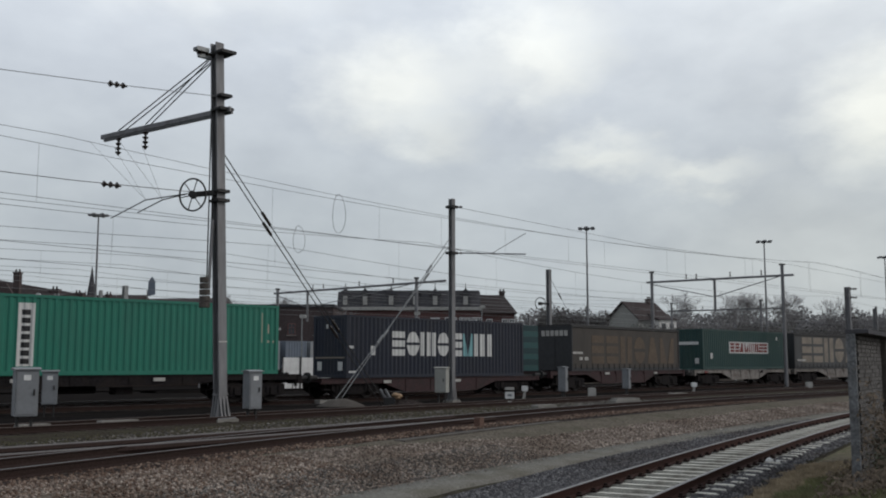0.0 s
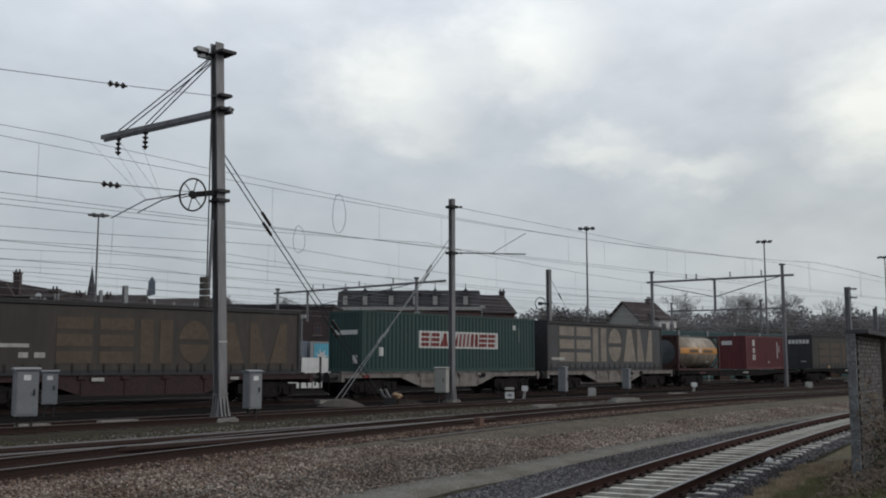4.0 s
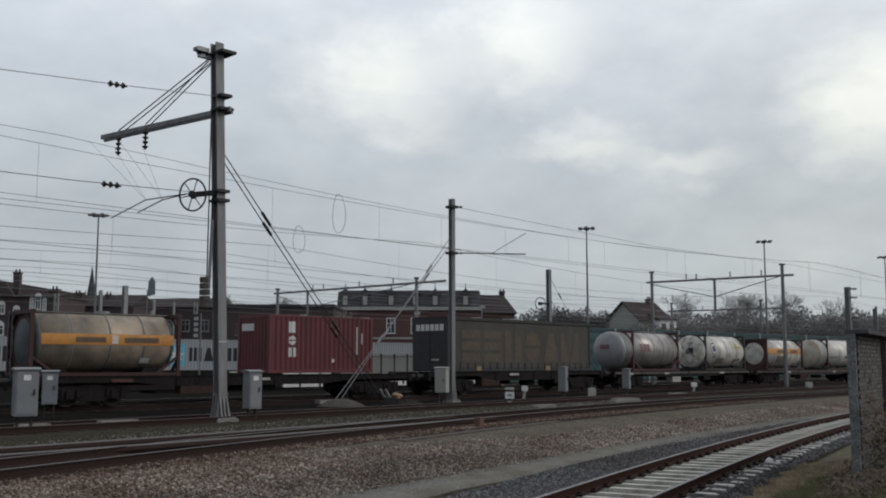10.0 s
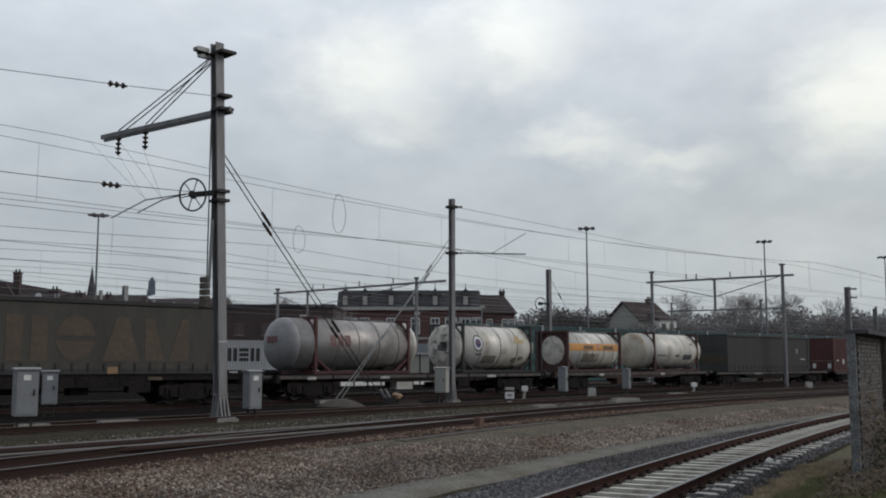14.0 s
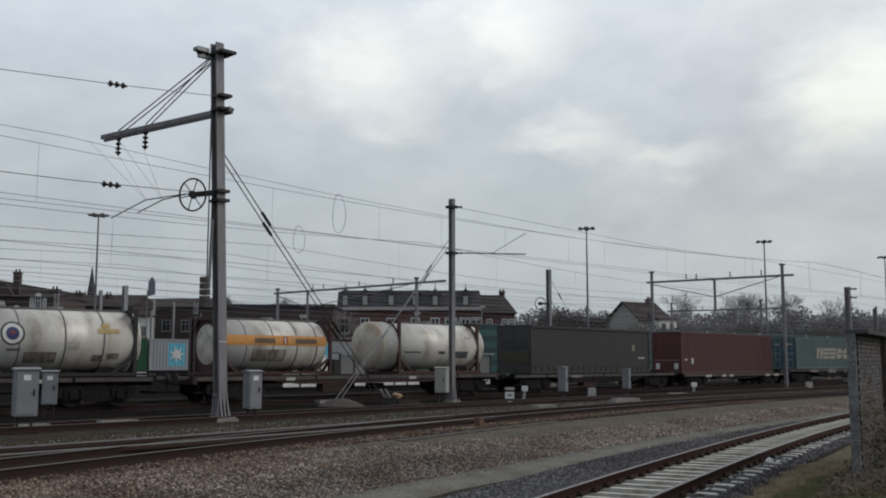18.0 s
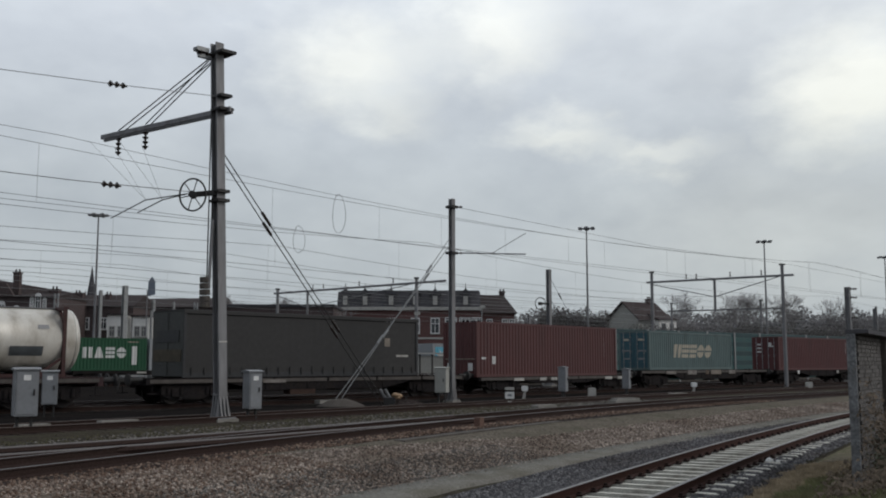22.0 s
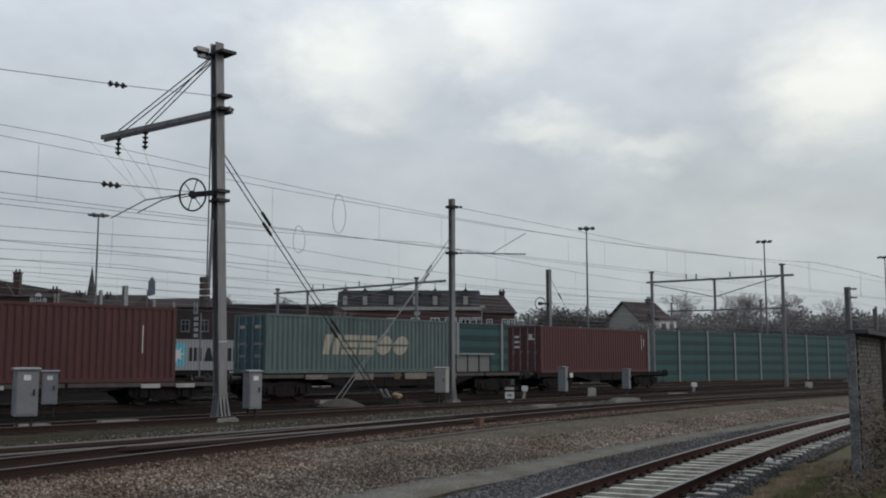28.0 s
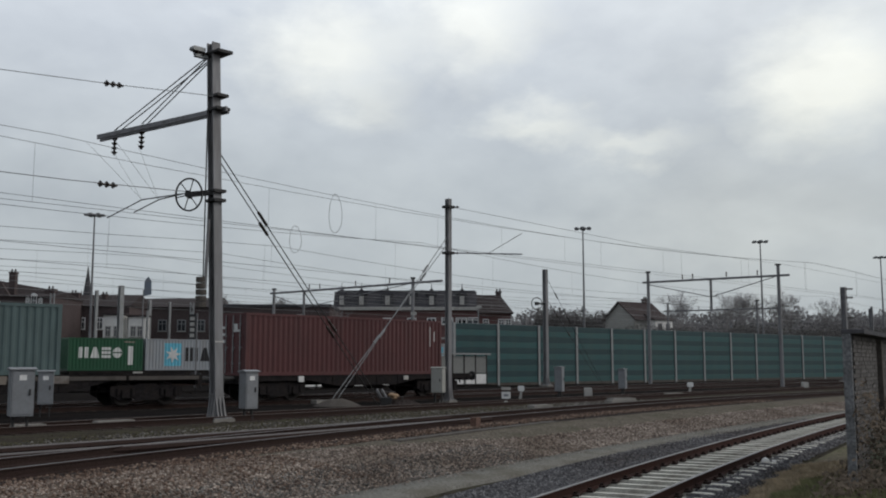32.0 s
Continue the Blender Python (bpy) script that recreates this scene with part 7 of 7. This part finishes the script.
thicket("scrub", 10, 75, 131, 138, 4.8, 8.2, 70000, M["scrub"], "dense dark winter scrub behind the barrier", 0.26, 3)
thicket("scrub", 14, 24, 141, 148, 7.4, 10.2, 26000, M["scrub"], "rounded mass of dark bushes", 0.24, 8)
thicket("scrub", 58, 82, 140, 147, 5.5, 8.0, 12000, M["scrub"], "dark winter scrub", 0.38, 5)
mt = thicket("tree_ivy", 46.6, 51.0, 139, 142, 6.0, 12.0, 260, M["ivy"], "dark ivy clumps hanging in the bare trees", 0.3, 12)

# far woods, the haze over them put into their colour
thicket("far_wood", 8, 130, 215, 240, 8.0, 16.5, 30000, M["far_wood"], "bare wood far beyond the barrier, haze painted into its colour", 0.9, 15)
thicket("far_wood", -75, -10, 180, 200, 7.0, 12.5, 14000, M["far_wood"], "bare wood behind the roofs, haze painted into its colour", 0.7, 16)

# far hills, with aerial haze painted in as blue-grey
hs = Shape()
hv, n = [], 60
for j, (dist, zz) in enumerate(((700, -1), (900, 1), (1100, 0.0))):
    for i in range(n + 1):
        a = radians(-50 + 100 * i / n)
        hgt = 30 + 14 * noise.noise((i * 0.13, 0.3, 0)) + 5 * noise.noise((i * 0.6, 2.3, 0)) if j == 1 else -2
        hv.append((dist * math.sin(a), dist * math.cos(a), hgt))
structure("backdrop", hs.add(hv, [(j * (n + 1) + i, j * (n + 1) + i + 1, (j + 1) * (n + 1) + i + 1, (j + 1) * (n + 1) + i) for j in range(2) for i in range(n)]), M["hill"], "low wooded hills, haze painted into their blue-grey colour", "hill", True)

# ---- brick wall beside the siding ----
WALL = Track(6.38, 15.62, radians(59), 0)
hut = thing("boundary_wall", "weathered grey brick wall with a concrete coping", "wall", WALL.place(0, 0, -0.6))
part("core", Shape().box(0.05, 9.0, -0.085, 0.02, 0, 2.7), M["mortar"], hut, "mortar-grey wall core")
part("coping", Shape().box(-0.02, 9.1, -0.3, 0.04, 2.7, 2.77, 0.01), M["slate"], hut, "overhanging concrete coping slab")
part("end_post", Shape().box(-0.03, 0.05, -0.1, 0.03, 0, 2.7, 0.01), M["post_grey"], hut, "mottled pale grey end post")
part("stanchion", Shape().box(2.75, 2.9, -0.2, -0.1, 0, 2.66), M["trough"], hut, "rusty steel stanchion")
bmesh_h = Shape().box(0.004, 0.206, -0.012, 0.03, 0.004, 0.061, 0.006).mesh("brick", M["hut_wall"])
for row in range(40):
    x = 0.05 + (0.105 if row % 2 else 0)
    while x < 4.1:
        part("brick", bmesh_h, None, hut, at=Matrix.Translation((x, -0.1 + random.uniform(-0.006, 0.004), 0.005 + row * 0.0668)))
        x += 0.21


def tufts(name, spots, mat, label, count, h, seed):
    """Blades of grass or bramble stems round given places."""
    rnd = random.Random(seed)
    sh = Shape()
    for x0, y0, r in spots:
        for _ in range(count):
            a, q = rnd.uniform(0, 2 * math.pi), r * math.sqrt(rnd.random())
            x, y = x0 + q * math.cos(a), y0 + q * math.sin(a)
            if dist_to(NEAR, x, y) > -1.55:
                continue
            z = ground_z(x, y) - 0.02
            hh = h * rnd.uniform(0.4, 1.2)
            d = Vector((rnd.uniform(-0.5, 0.5), rnd.uniform(-0.5, 0.5), 1)) * hh
            e = Vector((rnd.uniform(-1, 1), rnd.uniform(-1, 1), 0)).normalized() * 0.012
            p = Vector((x, y, z))
            sh.add([p - e, p + e, p + d * 0.6 + e * 0.6, p + d + Vector((d.x * 0.4, d.y * 0.4, 0))], [(0, 1, 2, 3)])
    return tagged(part(name, sh, mat, None, label), category="grass", kind="stuff")


tufts("grass", [(5.6, 14.9, 0.9), (6.0, 15.9, 0.7), (6.5, 16.6, 0.6), (5.9, 14.2, 0.9), (6.9, 17.6, 0.5)], M["grass"], "rank yellow-green grass at the foot of the wall", 7000, 0.16, 4)
tufts("dry_grass", [(4.9, 15.1, 0.8), (5.5, 16.0, 0.8), (6.1, 17.2, 0.8), (6.8, 18.5, 0.8), (7.5, 19.9, 0.8), (8.3, 21.4, 0.8), (4.6, 14.3, 0.8), (5.9, 15.3, 0.8)], M["straw"], "dry straw-brown grass beside the siding", 5000, 0.12, 14)


def bramble(name, track, s0, s1, o0, o1, h, count, size, mat, label, seed):
    """A tangle of small leaves and stems along a line."""
    rnd = random.Random(seed)
    sh = Shape()
    for _ in range(count):
        s, o = rnd.uniform(s0, s1), rnd.uniform(o0, o1)
        p = track.at(s, o)
        top = h * (0.45 + 0.8 * abs(noise.noise((s * 1.1, o * 2.0, seed))) + 0.25 * rnd.random())
        p.z = ground_z(p.x, p.y) + top * rnd.random() ** 0.8
        d = Vector((rnd.uniform(-1, 1), rnd.uniform(-1, 1), rnd.uniform(-0.4, 1))).normalized() * size * rnd.uniform(0.5, 1.6)
        e = d.orthogonal().normalized() * size * rnd.uniform(0.12, 0.5)
        sh.add([p, p + d * 0.5 + e, p + d, p + d * 0.5 - e], [(0, 1, 2, 3)])
    return tagged(part(name, sh, mat, None, label), category="bramble", kind="stuff")


bramble("bramble", WALL, 0.1, 4.2, -0.7, -0.12, 0.95, 2200, 0.045, M["ivy"], "dark bramble tangle at the foot of the wall", 9)
bramble("dry_stems", WALL, -1.6, 4.0, -1.1, 0.35, 0.5, 3600, 0.07, M["dead_stem"], "dry brown stems at the foot of the wall", 19)
bramble("dry_stems", WALL, -0.4, 4.2, -0.45, -0.12, 1.9, 900, 0.09, M["dead_stem"], "dead climbing stems on the wall", 49)
bramble("weeds", LOOP, -26, 8, 1.9, 5.2, 0.07, 7000, 0.05, M["weed"], "thin low weeds between the tracks", 29)
bramble("weeds", LOOP, -14, 16, -5.2, -2.4, 0.03, 2600, 0.045, M["weed"], "thin low weeds in the gravel", 39)


# ---- loose stones ----
def pebbles(name, track, s0, s1, o0, o1, surf, count, lo, hi, mat, label, seed, limit=None):
    """Many small angular stones bedded in a strip beside a track."""
    rnd = np.random.RandomState(seed)
    sh = Shape()
    base = [(1, 0, 0), (0, 1, 0), (-1, 0, 0), (0, -1, 0), (0, 0, 0.8), (0, 0, -0.5)]
    tri = [(0, 1, 4), (1, 2, 4), (2, 3, 4), (3, 0, 4), (1, 0, 5), (2, 1, 5), (3, 2, 5), (0, 3, 5)]
    S, O, R, A = rnd.uniform(s0, s1, count), rnd.uniform(o0, o1, count), rnd.uniform(lo, hi, count), rnd.uniform(0, 6.28, count)
    J = rnd.uniform(0.7, 1.3, (count, 6))
    for s, o, r, a, j in zip(S, O, R, A, J):
        if limit and o > limit(s) + r * 4:
            continue
        p = track.at(s, o, surf(o))
        c, n = math.cos(a), math.sin(a)
        sh.add([(p.x + r * k * (x * c - y * n), p.y + r * k * (x * n + y * c), p.z + r * k * z) for (x, y, z), k in zip(base, j)], tri)
    return tagged(part(name, sh, mat, None, label), category="stones", kind="stuff")


pebbles("gravel_stones", VERGE, -17, -1, 0.5, 4.2, slope, 12500, 0.016, 0.036, M["pebble_brown"], "loose brown and grey gravel stones", 7, earth_edge)
pebbles("gravel_stones", VERGE, -1, 30, 0.5, 2.6, slope, 13500, 0.018, 0.04, M["pebble_brown"], "loose brown and grey gravel stones", 17, earth_edge)
pebbles("rusty_gravel", VERGE, -17, -8, 1.2, 4.3, slope, 5500, 0.014, 0.034, M["pebble_rust"], "rust-stained gravel beside the curved track", 57, earth_edge)
pebbles("grit_stones", VERGE, -13, -2, 0.5, 2.0, slope, 3500, 0.016, 0.036, M["pebble_grit"], "scattered grey stones on the gravel", 37)
pebbles("grit_stones", VERGE, -14, 20, 0.2, 0.55, lambda o: -0.152, 700, 0.01, 0.026, M["pebble_brown"], "stray stones spilt onto the path", 47)
pebbles("earth_stones", VERGE, -8, 24, 2.3, 4.3, lambda o: slope(o) + 0.012, 900, 0.008, 0.022, M["pebble_grit"], "small stones trodden into the earth", 67)
pebbles("yard_stones", LOOP, -26, 16, 1.9, 5.0, lambda o: -0.175, 7500, 0.015, 0.045, M["pebble_grit"], "scattered grey stones between the tracks", 27)
pebbles("ballast_stones", NEAR, -16, 14, 0.86, 2.6, lambda o: -0.178, 9500, 0.02, 0.038, M["pebble_grey"], "loose grey ballast stones", 8)
pebbles("ballast_stones", NEAR, -16, 12, -1.75, -0.86, lambda o: -0.19, 4500, 0.02, 0.04, M["pebble_grey"], "loose grey ballast stones", 9)
pebbles("ballast_stones", LOOP, -22, 20, -1.9, -0.85, lambda o: -0.17, 5500, 0.02, 0.04, M["pebble_rust"], "loose rusty ballast stones", 10)


# ---- what moves ----
def travelled(t):
    """Metres that the slowing train has gone."""
    brake = 0.175 * (t - 29 + math.sqrt((t - 29) ** 2 + 0.09))   # it brakes near the end
    return 8.87472 * t - 0.0782610 * t ** 2 - 0.00106285 * t ** 3 + 0.0000377629 * t ** 4 - brake


def motions():
    times = [0.8 * i for i in range(41)]
    for ob, s, z in TRAIN:
        walk(ob, [(t, MAIN.place(s - travelled(t), 0, z)) for t in times])
    for i, x in ((0, -0.9), (1, 0.9)):
        first = WHEELSETS[i][0]
        rows = [(k / 15, Matrix.Translation((x, 0, 0.46)) @ Matrix.Rotation(-travelled(k / 15) / 0.46, 4, "Y")) for k in range(481)]
        walk(first, rows)
        act = first.animation_data
        for w in WHEELSETS[i][1:]:
            w.rotation_mode = "QUATERNION"
            ad = w.animation_data_create()
            ad.action, ad.action_slot = act.action, act.action_slot
    walk(CLOUDS, [(t, pose(0, 0, 0, 0.058 * t, 0, 0.119 * t)) for t in (0.0, 16.0, 32.0)])


motions()
